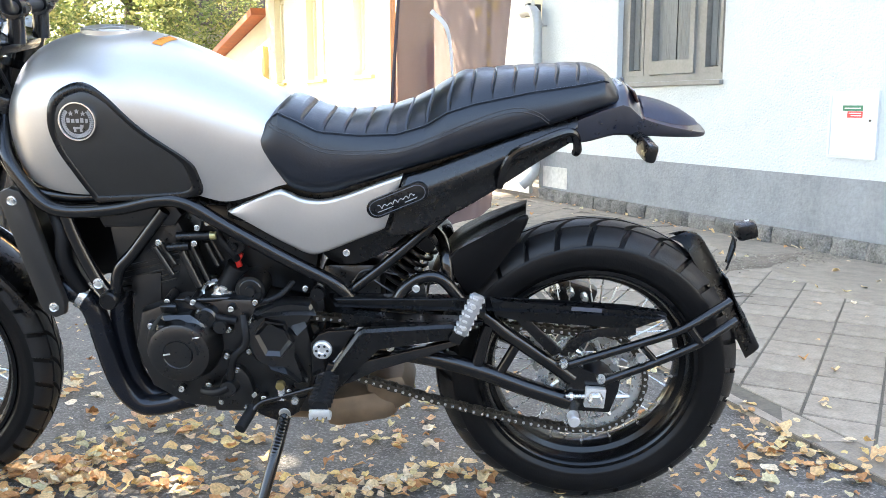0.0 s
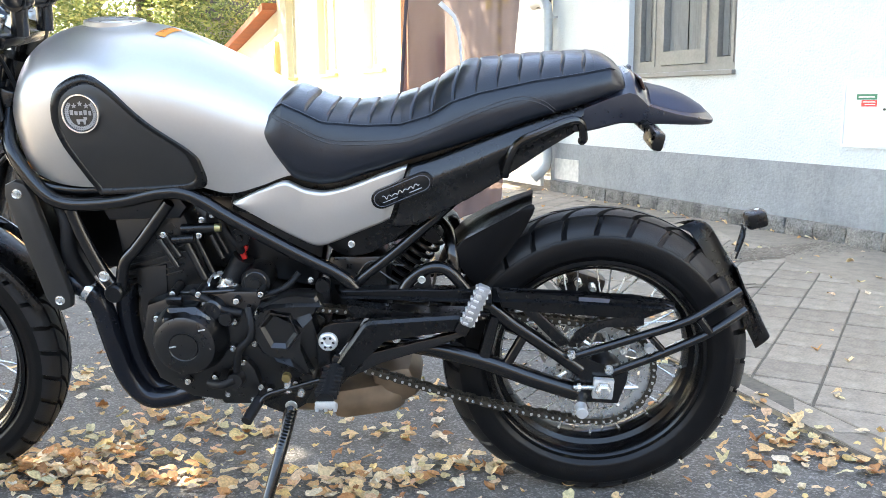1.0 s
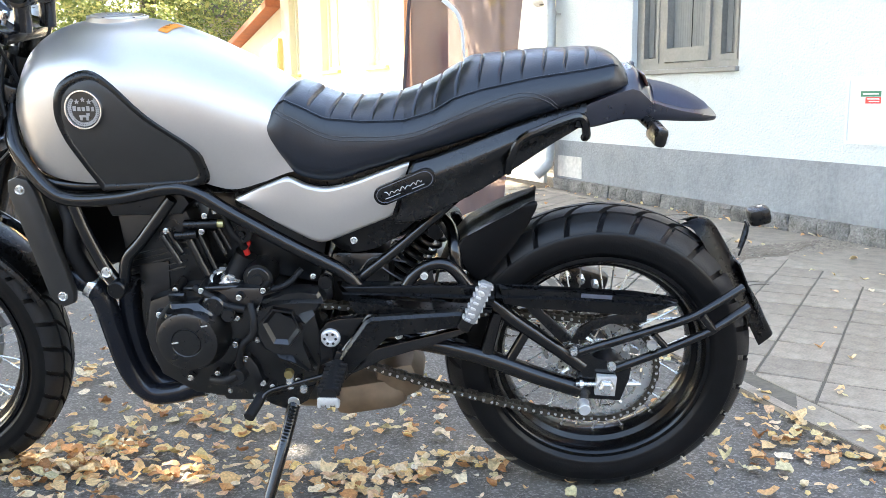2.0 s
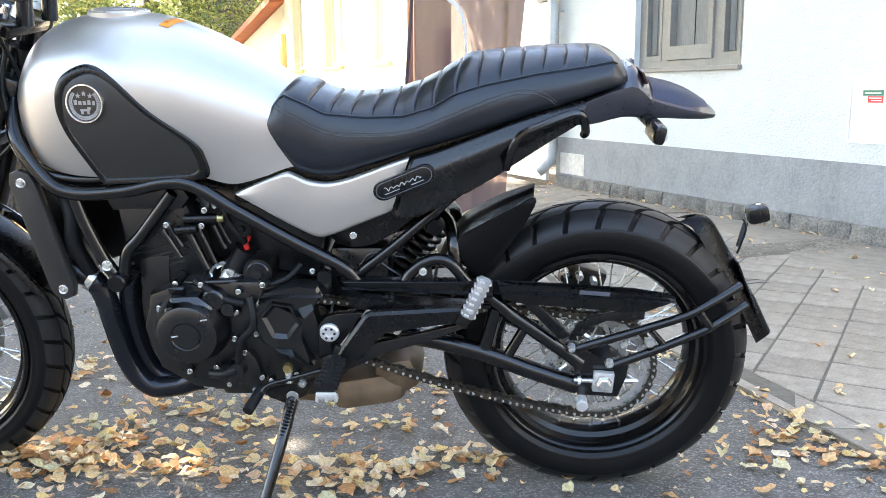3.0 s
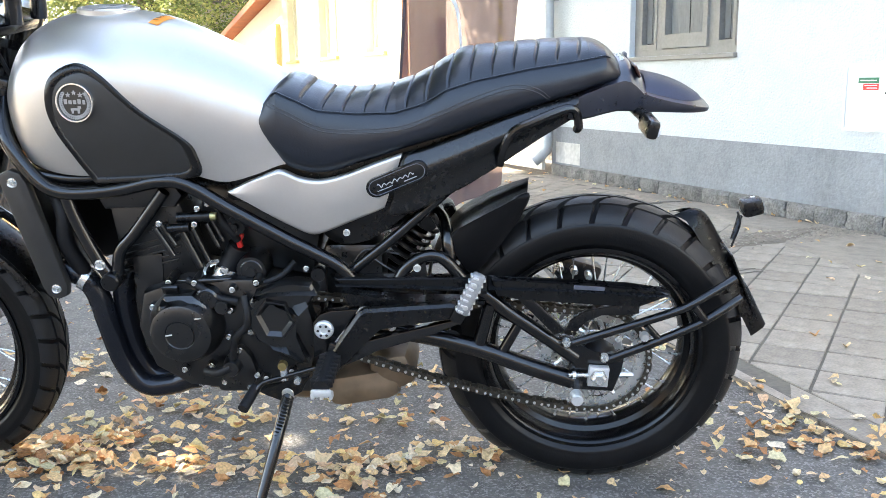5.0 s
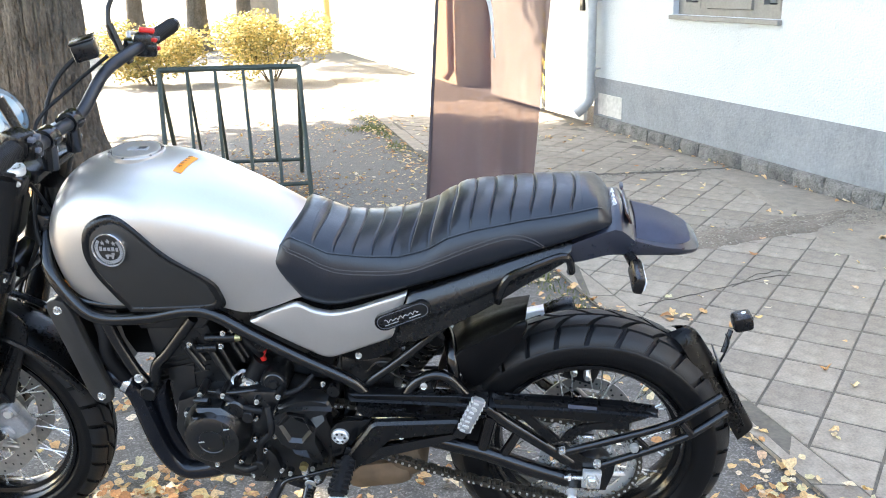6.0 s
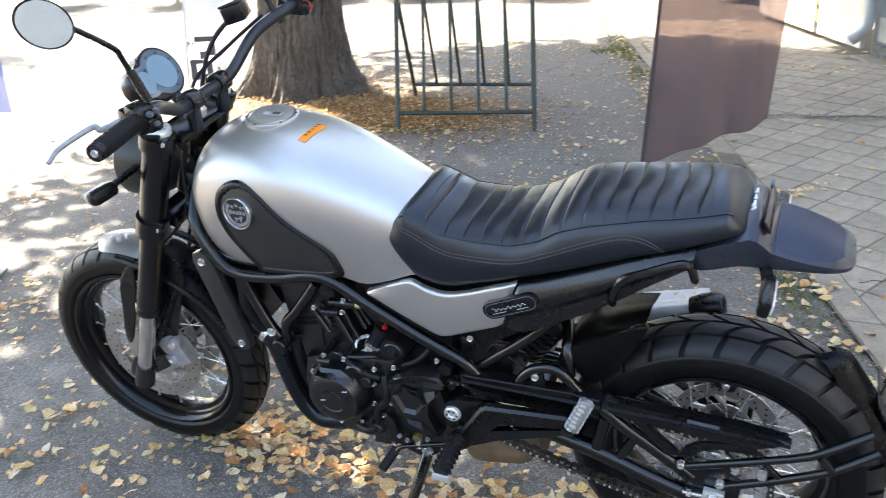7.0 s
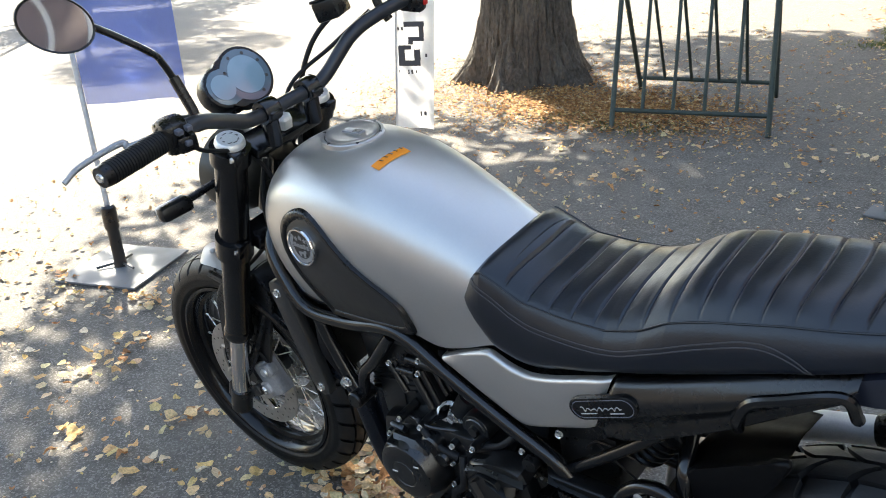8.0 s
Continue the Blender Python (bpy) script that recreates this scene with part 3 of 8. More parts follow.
# ---- trees ----
def leaf_cloud(centres, n, size, seed, flat=0.5):
    """Many small folded leaves in clumps round the given centres (x, y, z, radius)."""
    r = np.random.RandomState(seed)
    c = np.array(centres)
    w = c[:, 3] ** 2
    pick = r.choice(len(c), n, p=w / w.sum())
    v = r.normal(size=(n, 3))
    v /= np.linalg.norm(v, axis=1)[:, None]
    rad = r.uniform(0.35, 1.0, n) ** 0.6
    pos = c[pick, :3] + v * (rad * c[pick, 3])[:, None] * np.array([1, 1, 0.8])
    a = r.normal(size=(n, 3))
    a[:, 2] *= flat
    a /= np.linalg.norm(a, axis=1)[:, None]
    b = np.cross(a, r.normal(size=(n, 3)))
    b /= np.linalg.norm(b, axis=1)[:, None]
    nn = np.cross(a, b)
    s = (size * r.uniform(0.6, 1.3, n))[:, None]
    vs = np.stack([pos - a * s, pos + b * s * 0.55 + nn * s * 0.15, pos + a * s, pos - b * s * 0.55 + nn * s * 0.15], 1).reshape(-1, 3)
    fs = [(4 * i, 4 * i + 1, 4 * i + 2, 4 * i + 3) for i in range(n)]
    return vs.tolist(), fs


def tree(name, label, x, y, r, h, clumps, leaves, size, seed, crown_mat, fork=2.6):
    t = thing(name, label, "tree", loc=(x, y, 0))
    rr = random.Random(seed)
    bm = bmesh.new()
    main = name == "street_tree"
    seg, rows = (260 if main else 60), []
    zs = [-0.03 + (0.03 if main else 0.09) * k for k in range(60 if main else 20)] + [1.9, 2.3, 2.75, 3.2]
    for z in zs:
        row = []
        for k in range(seg + 1):
            a = 2 * math.pi * (k % seg) / seg
            flare = 1 + 0.75 * math.exp(-max(z, 0) / 0.22) * (0.55 + 0.45 * math.sin(a * 5 + seed)) + 0.10 * math.exp(-max(z, 0) / 0.8)
            ridge = 1 + 0.05 * noise.noise((math.cos(a) * 5, math.sin(a) * 5, z * 0.8 + seed)) + 0.055 * noise.noise((math.cos(a) * 13, math.sin(a) * 13, z * 1.3)) + 0.025 * noise.noise((math.cos(a) * 30, math.sin(a) * 30, z * 4))
            f1 = abs(noise.noise((math.cos(a) * 4.6, math.sin(a) * 4.6, z * 1.5 + seed)) + 0.35 * noise.noise((math.cos(a) * 11, math.sin(a) * 11, z * 5)))
            f2 = abs(noise.noise((math.cos(a) * 10, math.sin(a) * 10, z * 3.2 + 7)))
            ridge -= 0.075 * math.exp(-(f1 / 0.07) ** 2) + 0.035 * math.exp(-(f2 / 0.06) ** 2)
            q = r * flare * ridge * (1 - 0.09 * z)
            row.append((q * math.cos(a) + 0.03 * z, q * math.sin(a), z))
        rows.append(row)
    grid_sheet(bm, rows)
    bmesh.ops.remove_doubles(bm, verts=bm.verts, dist=1e-4)
    trunk = part("trunk", bm, BARK, t, smooth=60)
    for i in range(7):
        a, up = i * 2.4 + seed, rr.uniform(0.5, 0.9)
        l = h * rr.uniform(0.4, 0.6)
        p = [Vector((0.09, 0, 2.9)), Vector((math.cos(a) * l * 0.3, math.sin(a) * l * 0.3, 3.1 + l * up * 0.4)), Vector((math.cos(a) * l * 0.75, math.sin(a) * l * 0.75, 3.0 + l * up))]
        bm = bmesh.new()
        tube(bm, p, (r * 0.42, r * 0.08), 8, 5)
        part("limb", bm, BARK, t, smooth=60)
    v, f = leaf_cloud([(cx - x, cy - y, cz, cr) for cx, cy, cz, cr in clumps], leaves, size, seed)
    o = from_py("crown", v, f, crown_mat, "stuff", parent=t)
    return t


# crown above the view, laid out so its shade covers the motorcycle
crown = []
rc = random.Random(5)
for i in range(130):
    a, q = rc.uniform(0, 6.28), rc.uniform(0, 1) ** 0.5
    crown.append((-3.7 + 3.5 * q * math.cos(a), 6.3 + 4.0 * q * math.sin(a), rc.uniform(4.2, 6.8), rc.uniform(0.8, 1.25)))
# extra unseen clumps, placed to shade the house wall and the rack
for i in range(34):
    a, q = rc.uniform(0, 6.28), rc.uniform(0, 1) ** 0.5
    crown.append((-6.3 + 1.9 * q * math.cos(a), 10.4 + 1.6 * q * math.sin(a), rc.uniform(4.6, 6.6), rc.uniform(0.7, 1.1)))
    crown.append((-3.2 + 1.7 * q * math.cos(a), 10.4 + 1.4 * q * math.sin(a), rc.uniform(4.6, 7.0), rc.uniform(0.7, 1.1)))
# more unseen clumps, added to shade the ground behind the camera
for i in range(60):
    a, q = rc.uniform(0, 6.28), rc.uniform(0, 1) ** 0.5
    crown.append((-5.2 + 2.3 * q * math.cos(a), 1.2 + 2.4 * q * math.sin(a), rc.uniform(4.4, 6.8), rc.uniform(0.8, 1.25)))
# none overhead, so that open sky reflects on seat and tank
crown = [c for c in crown if c[0] < -1.3 and not (c[0] > -1.8 and c[1] < 5.2)]
tree("street_tree", "old street tree with thick furrowed grey bark", -3.42, 6.55, 0.33, 6.5, crown, 120000, 0.095, 2, CROWN)
# the last tree stands out of view, added to shade the road at left
for i, (x, y, h, seed) in enumerate(((-6.9, 19, 8, 11), (-10.5, 24, 9, 12), (-8.6, 27.5, 8.5, 15), (-14, 21, 8, 13), (-15.5, 9.6, 7.5, 16))):
    cl = []
    for k in range(26):
        a, q = rc.uniform(0, 6.28), rc.uniform(0, 1) ** 0.5
        cl.append((x + 2.0 * q * math.cos(a), y + 2.4 * q * math.sin(a), rc.uniform(2.2, h), rc.uniform(0.5, 1.0)))
    tree("background_tree", "sunlit yellow green tree down the street", x, y, 0.22, h, cl, 26000, 0.052, seed, FARCROWN)


def shrub(x, y, w, h, seed):
    t = thing("shrub", "rounded golden autumn shrub on the verge", "shrub", "shrubs on the verge", (x, y, 0))
    rr = random.Random(seed)
    bm = bmesh.new()
    for i in range(9):
        a = i * 0.7
        tube(bm, [(0.05 * math.cos(a), 0.05 * math.sin(a), -0.02), (0.2 * w * math.cos(a), 0.2 * w * math.sin(a), h * 0.4), (0.4 * w * math.cos(a), 0.4 * w * math.sin(a), h * 0.85)], (0.012, 0.004), 5, 3)
    part("stems", bm, BARK, t)
    cl = [(rr.uniform(-w, w) * 0.4, rr.uniform(-w, w) * 0.3, rr.uniform(0.25, 0.85) * h, 0.22 * w) for i in range(22)]
    v, f = leaf_cloud(cl, 7500, 0.028, seed)
    from_py("foliage", v, f, HEDGE, "stuff", parent=t)


for i, (x, y, w, h) in enumerate(((-5.2, 12.6, 1.3, 0.85), (-3.55, 12.9, 1.5, 0.95), (-7.0, 12.4, 1.5, 0.95), (-9.0, 12.0, 1.7, 1.2), (-11.4, 11.5, 1.7, 1.2))):
    shrub(x, y, w, h, 20 + i)

# ---- bicycle rack ----
rack = thing("bicycle_rack", "worn green steel bicycle rack on the asphalt", "bicycle rack")
FL, FR, BL, BR = Vector((-2.10, 5.51, 0)), Vector((-1.23, 5.73, 0)), Vector((-2.42, 6.50, 0)), Vector((-1.53, 6.65, 0))
TL, TR = Vector((-2.28, 5.98, 0.835)), Vector((-1.36, 6.12, 0.835))


def rackbar(name, a, b, r=0.014):
    bm = bmesh.new()
    rod(bm, a, b, r, 8)
    part(name, bm, RACK, rack)


up15 = Vector((0, 0, 0.13))
rackbar("top_rail", TL, TR, 0.018)
rackbar("front_rail", FL.lerp(TL, 0.13), FR.lerp(TR, 0.13), 0.014)
rackbar("back_rail", BL.lerp(TL, 0.13), BR.lerp(TR, 0.13), 0.014)
for i in range(6):
    k = i / 5
    lo = 0.0 if i in (0, 5) else 0.13
    f, b, t = FL.lerp(FR, k), BL.lerp(BR, k), TL.lerp(TR, k)
    rackbar("front_leg", f.lerp(t, lo), t, 0.016 if lo == 0 else 0.011)
    rackbar("back_leg", b.lerp(t, lo), t, 0.016 if lo == 0 else 0.011)


# ---- flags ----
def flag_cloth(bm, corners, waves, amp, nu=28, nv=40, sag=0.0):
    """A cloth between bottom left, bottom right, top right and top left, with folds running down it."""
    bl, br, tr, tl = (Vector(c) for c in corners)
    rows = []
    for j in range(nv + 1):
        row = []
        for i in range(nu + 1):
            u, v = i / nu, j / nv
            p = bl.lerp(br, u).lerp(tl.lerp(tr, u), v)
            n = (br - bl).cross(tl - bl).normalized()
            p = p + n * amp * u * math.sin(u * waves + v * 2.2) * (1.1 - 0.4 * v) - Vector((0, 0, sag * math.sin(u * 3.14) * (1 - v)))
            row.append(p)
        rows.append(row)
    grid_sheet(bm, rows)
    return bm


bf = thing("brown_banner_flag", "tall dark brown see-through advertising flag", "flag")
bm = bmesh.new()
flag_cloth(bm, ((-0.365, 4.81, 0.10), (0.225, 4.93, 0.34), (0.42, 4.93, 2.6), (-0.17, 4.81, 2.7)), 17, 0.050, 80, 40)
bfc = part("cloth", bm, BROWNFLAG, bf, smooth=180)
bm = bmesh.new()
tube(bm, [(-0.365, 4.81, 0.10), (-0.268, 4.81, 1.4), (-0.170, 4.81, 2.72)], (0.009, 0.008), 10, 4)
part("sleeve", bm, BROWNHEM, bfc, "dark sewn hem")
bm = bmesh.new()
tube(bm, [(-0.10, 4.80, 1.36), (-0.03, 4.82, 1.29), (-0.005, 4.83, 1.20), (0.005, 4.83, 1.07), (0.012, 4.83, 0.98)], (0.014, 0.004), 6, 6)
bmesh.ops.scale(bm, vec=(1, 0.15, 1), space=Matrix.Translation((0, -4.82, 0)), verts=bm.verts)
part("print", bm, WHITEFLAG, bfc, "white curved stroke")
bm = bmesh.new()
tube(bm, [(-0.372, 4.815, 0.0), (-0.268, 4.815, 1.4), (-0.170, 4.815, 2.75)], (0.007, 0.005), 10, 4)
part("pole", bm, POLE, bf)
bm = bmesh.new()
box(bm, (-0.36, 4.81, 0.006), (0.16, 0.16, 0.012), 0.003)
lathe(bm, [(0.013, 0.012), (0.012, 0.10), (0.009, 0.12), (0, 0.12)], Matrix.Translation((-0.368, 4.815, 0)), 14)
part("base_plate", bm, mat("dull steel plate", (0.16, 0.165, 0.17), 0.6, 0.3), bf)

# a second brown flag stands on the pavement, seen in the mirror
b2 = thing("brown_banner_flag", "brown advertising flag with white strokes on the pavement", "flag")
bm = bmesh.new()
flag_cloth(bm, ((2.20, 1.55, 0.35), (2.20, 2.42, 0.30), (2.20, 2.42, 2.6), (2.20, 1.55, 2.6)), 11, 0.03, 40, 30)
b2c = part("cloth", bm, BROWNFLAG, b2, smooth=180)
for k in range(3):
    bm = bmesh.new()
    tube(bm, [(2.15, 1.62 + 0.17 * k, 1.30), (2.15, 1.76 + 0.17 * k, 1.18), (2.15, 1.80 + 0.17 * k, 1.02), (2.15, 1.74 + 0.17 * k, 0.86), (2.15, 1.65 + 0.17 * k, 0.80)], 0.014, 6, 6)
    part("print", bm, WHITEFLAG, b2c, "white curved stroke")
bm = bmesh.new()
tube(bm, [(2.20, 1.53, 0.0), (2.20, 1.53, 2.7)], 0.012, 10)
part("pole", bm, ENGINE, b2)
bm = bmesh.new()
box(bm, (2.20, 1.53, 0.022), (0.3, 0.3, 0.012), 0.003)
part("base_plate", bm, GREYPLASTIC, b2)

wf = thing("white_banner_flag", "white feather flag with grey print", "flag")
bm = bmesh.new()
flag_cloth(bm, ((-3.25, 4.86, 0.06), (-3.02, 4.94, 0.04), (-2.73, 4.94, 2.7), (-2.96, 4.85, 2.7)), 6, 0.02)
cl = part("cloth", bm, WHITEFLAG, wf, smooth=180)
bm = bmesh.new()
tube(bm, [(-3.262, 4.862, 0.0), (-2.960, 4.855, 2.75)], 0.006, 10)
part("pole", bm, POLE, wf)
PRINT = mat("dark grey print", (0.07, 0.065, 0.07), 0.6)
dirf = Vector((0.23, 0.08, 0)).normalized()
nf = Vector((dirf.y, -dirf.x, 0))
for u0, u1, z0, z1 in ((0.06, 0.19, 0.68, 0.71), (0.16, 0.19, 0.62, 0.68), (0.09, 0.19, 0.595, 0.62), (0.09, 0.12, 0.575, 0.595), (0.03, 0.07, 0.48, 0.565), (0.03, 0.17, 0.447, 0.48), (0.13, 0.17, 0.48, 0.545), (0.03, 0.11, 0.545, 0.57), (0.02, 0.03, 0.66, 0.68), (0.045, 0.055, 0.66, 0.68), (0.20, 0.212, 0.50, 0.52), (0.03, 0.037, 0.405, 0.422), (0.09, 0.098, 0.398, 0.424), (0.11, 0.122, 0.398, 0.424), (0.14, 0.147, 0.402, 0.422), (0.17, 0.18, 0.135, 0.165), (0.195, 0.21, 0.14, 0.165), (0.06, 0.09, 0.98, 1.04), (0.12, 0.17, 0.99, 1.03), (0.10, 0.16, 1.09, 1.60)):
    bm = bmesh.new()
    o = Vector((-3.255 + 0.11 * z0, 4.858, 0)) + nf * 0.028
    v = [bm.verts.new(o + dirf * u + Vector((0, 0, z)) + nf * w) for w in (0, 0.002) for u, z in ((u0, z0), (u1, z0), (u1, z1), (u0, z1))]
    for f in ((0, 1, 2, 3), (7, 6, 5, 4), (0, 4, 5, 1), (1, 5, 6, 2), (2, 6, 7, 3), (3, 7, 4, 0)):
        bm.faces.new([v[q] for q in f])
    part("print", bm, RED if z1 > 1.5 else PRINT, cl, "red mark" if z1 > 1.5 else "", smooth=0)

blf = thing("blue_banner_flag", "blue advertising flag on a pale pole with a ground plate", "flag")
bm = bmesh.new()
flag_cloth(bm, ((-2.93, 2.70, 0.72), (-2.42, 2.86, 0.76), (-2.40, 2.90, 2.6), (-2.93, 2.70, 2.7)), 7, 0.035)
bcl = part("cloth", bm, BLUEFLAG, blf, smooth=180)
bm = bmesh.new()
db = Vector((0.51, 0.16, 0)).normalized()
nb = Vector((db.y, -db.x, 0)) * 0.012
ob0 = Vector((-2.93, 2.70, 0))
vv = [bm.verts.new(ob0 + db * u_ + Vector((0, 0, z_)) + nb * k_) for k_ in (1.0, 1.2) for u_, z_ in ((0.20, 1.29), (0.38, 1.18), (0.38, 1.70), (0.20, 1.70))]
for f in ((0, 1, 2, 3), (7, 6, 5, 4), (0, 4, 5, 1), (1, 5, 6, 2), (2, 6, 7, 3), (3, 7, 4, 0)):
    bm.faces.new([vv[q] for q in f])
part("print", bm, WHITEFLAG, bcl, "white slanted mark", smooth=0)
bm = bmesh.new()
tube(bm, [(-2.915, 2.68, 0.16), (-2.94, 2.69, 1.4), (-2.94, 2.69, 2.75)], (0.012, 0.009), 10, 4)
part("pole", bm, POLE, blf)
bm = bmesh.new()
prism(bm, [(-3.03, 2.43), (-2.64, 2.57), (-2.80, 2.95), (-3.19, 2.81)], 0.002, 0.012, 0.002, "z")
part("base_plate", bm, mat("scuffed grey steel plate", (0.20, 0.21, 0.22), 0.6, 0.3, 0.3, 12), blf)
bm = bmesh.new()
lathe(bm, [(0.0, 0.0), (0.03, 0.0), (0.026, 0.03), (0.026, 0.17), (0.032, 0.18), (0.032, 0.27), (0.024, 0.28), (0.0, 0.28)], Matrix.Translation((-2.915, 2.68, 0.012)), 14)
for a in range(3):
    rod(bm, (-2.915, 2.68, 0.03), (-2.915 + 0.10 * math.cos(a * 2.1), 2.68 + 0.10 * math.sin(a * 2.1), 0.02), 0.006, 6)
part("spigot", bm, ENGINE, blf)


# ---- the motorcycle: local x to the rear, y to its right, z up; it leans on its side stand ----
bike = thing("motorcycle", "silver and black scrambler motorcycle leaning on its side stand", "motorcycle", loc=(0.335, 2.17, 0.0), rot=(9.5, 0, 0))
RW, FW = Vector((0.0, 0.0, 0.330)), Vector((-1.525, 0.008, 0.335))
HEAD, RAKE = Vector((-1.135, 0.008, 1.08)), math.atan(0.43)
# the fork is turned by a hair to the left about the raked steering axis
SM = Matrix.Translation(HEAD) @ Matrix.Rotation(radians(1), 4, Vector((math.sin(RAKE), 0, math.cos(RAKE)))) @ Matrix.Translation(-HEAD)


def interp(x, table, col=1):
    xs_ = [r[0] for r in table]
    return float(np.interp(x, xs_, [r[col] for r in table]))


def smooth_table(table, n=8):
    return [tuple(p) for p in spline(table, n)]


def bolt(parent, x, y, z, r=0.008, material=STEEL, h=0.006):
    bm = bmesh.new()
    lathe(bm, [(0, h), (r * 0.55, h), (r * 0.6, h * 0.55), (r, h), (r * 1.0, h * 0.3), (r * 1.25, h * 0.2), (r * 1.25, 0)], side(x, y, z), 12)
    return part("bolt", bm, material, parent)


# -- wheels --
def tyre_profile(R, w, bead):
    """The tyre's cross-section as (radius, lateral place), from bead to bead over the tread."""
    d = R - bead
    pts = [(bead, -w * 0.37), (bead + 0.006, -w * 0.425), (bead + d * 0.22, -w * 0.478), (bead + d * 0.42, -w * 0.50), (bead + d * 0.64, -w * 0.487), (R - w * 0.165, -w * 0.43), (R - w * 0.06, -w * 0.27), (R - w * 0.012, -w * 0.12), (R, 0)]
    pts = pts + [(r, -l) for r, l in pts[-2::-1]]
    out = [tuple(p) for p in spline(pts, 4)]
    # moulded rings on the side wall, by the bead and half way up
    ring = lambda r: 0.0022 * math.exp(-((r - bead - 0.014) / 0.0026) ** 2) + 0.0014 * math.exp(-((r - bead - d * 0.45) / 0.002) ** 2)
    return [(r, l + math.copysign(ring(r), l)) for r, l in out]


def tread_at(R, w, u):
    """The tread's surface at u from -1 to 1, from one shoulder's lower edge over the crown to the other's."""
    line = [(0.0, 0.0, 0.0), (0.25, 0.012 * w, 0.135 * w), (0.48, 0.055 * w, 0.270 * w), (0.68, 0.135 * w, 0.390 * w), (0.84, 0.225 * w, 0.462 * w), (1.0, 0.330 * w, 0.494 * w)]
    k = abs(u)
    return R - interp(k, line, 1), math.copysign(interp(k, line, 2), u)


def make_wheel(name, label, c, R, w, rimR, pitch, parent, turn=Matrix(), discR=0.12, disc_side=-1, hubw=0.07, both=False):
    M = turn @ Matrix.Translation(c) @ pose(0, 0, 0, 90, 0, 0)    # local z: the axle, to the left
    bm = bmesh.new()
    b = w * 0.36
    half = [(rimR + 0.004, b - 0.002), (rimR + 0.013, b + 0.004), (rimR + 0.012, b + 0.010), (rimR + 0.004, b + 0.011), (rimR - 0.002, b + 0.006), (rimR - 0.007, b - 0.004), (rimR - 0.010, b * 0.62), (rimR - 0.020, b * 0.50), (rimR - 0.026, b * 0.22), (rimR - 0.027, 0)]
    prof = half + [(r, -l) for r, l in half[-2::-1]] + [(rimR - 0.010, 0)]
    lathe(bm, prof, M, 96, True)
    wheel = part(name, bm, RIMBLACK, parent, label)
    bm = bmesh.new()
    lathe(bm, tyre_profile(R - 0.009, w, rimR + 0.008), M, 96)
    part("tyre", bm, RUBBER, wheel, "black block tread tyre", smooth=40)
    # tread blocks, cut by slanting grooves
    def P(a, u, h):
        r, l = tread_at(R, w, u)
        r += h + (0.0015 if h == 0 else 0)
        return Vector((r * math.cos(a), r * math.sin(a), l))
    step = 2 * math.pi / pitch
    kinds = {}
    for i in range(pitch):
        for s in (-1, 1):
            for u0, u1, slant, lead, gap in ((0.045, 0.40, 0.85, 0.0, 0.10), (0.475, 0.97, 0.42, 0.45, 0.09)):
                a0 = step * 0.5 if s > 0 else 0
                if (s, u0) in kinds:
                    ob = new("tread_block", kinds[s, u0])
                    ob.parent, ob.matrix_basis = wheel, M @ Matrix.Rotation(i * step, 4, "Z")
                    continue
                bm = bmesh.new()
                rows = []
                nu = 6
                for ju in range(nu + 1):
                    u = u0 + (u1 - u0) * ju / nu
                    off = lead + slant * (u - u0) / (u1 - u0) * (1 - 0.25 * (u - u0) / (u1 - u0)) * 0.8
                    rows.append([(a0 + step * (off + gap + (1 - 2 * gap) * ka / 3), s * u) for ka in range(4)])
                top = [[bm.verts.new(P(a, u, 0.0)) for a, u in r] for r in rows]
                bot = [[bm.verts.new(P(a, u, -0.014)) for a, u in r] for r in rows]
                for x in range(nu):
                    for y in range(3):
                        bm.faces.new((top[x][y], top[x][y + 1], top[x + 1][y + 1], top[x + 1][y]))
                ring_t = top[0] + [r[3] for r in top[1:]] + top[nu][2::-1] + [top[q][0] for q in range(nu - 1, 0, -1)]
                ring_b = bot[0] + [r[3] for r in bot[1:]] + bot[nu][2::-1] + [bot[q][0] for q in range(nu - 1, 0, -1)]
                for q in range(len(ring_t)):
                    e = (q + 1) % len(ring_t)
                    bm.faces.new((ring_t[q], ring_t[e], ring_b[e], ring_b[q]))
                ob = part("tread_block", bm, TREAD, wheel, smooth=40)
                ob.matrix_basis = M
                kinds[s, u0] = ob.data
    bm = bmesh.new()
    lathe(bm, [(0, hubw), (0.022, hubw), (0.024, hubw * 0.8), (0.048, hubw * 0.72), (0.048, hubw * 0.6), (0.030, hubw * 0.5), (0.028, -hubw * 0.5), (0.048, -hubw * 0.6), (0.048, -hubw * 0.72), (0.024, -hubw * 0.8), (0.022, -hubw), (0, -hubw)], M, 32)
    part("hub", bm, ENGINE, wheel)
    for i in range(36):
        a = i * 2 * math.pi / 36
        s = 1 if i % 2 else -1
        lead = 0.62 if (i // 2) % 2 else -0.62
        p0 = M @ Vector((0.045 * math.cos(a + lead), 0.045 * math.sin(a + lead), s * hubw * 0.66))
        p1 = M @ Vector(((rimR - 0.018) * math.cos(a), (rimR - 0.018) * math.sin(a), s * 0.008))
        bm = bmesh.new()
        rod(bm, p0, p1, 0.0019, 5)
        rod(bm, p1, p1.lerp(p0, 0.07), 0.0034, 6)
        part("spoke", bm, STEEL, wheel, smooth=60)
    for s in ((-1, 1) if both else (disc_side,)):
        bm = bmesh.new()
        z0 = -s * (hubw * 0.80)          # local z runs to the left
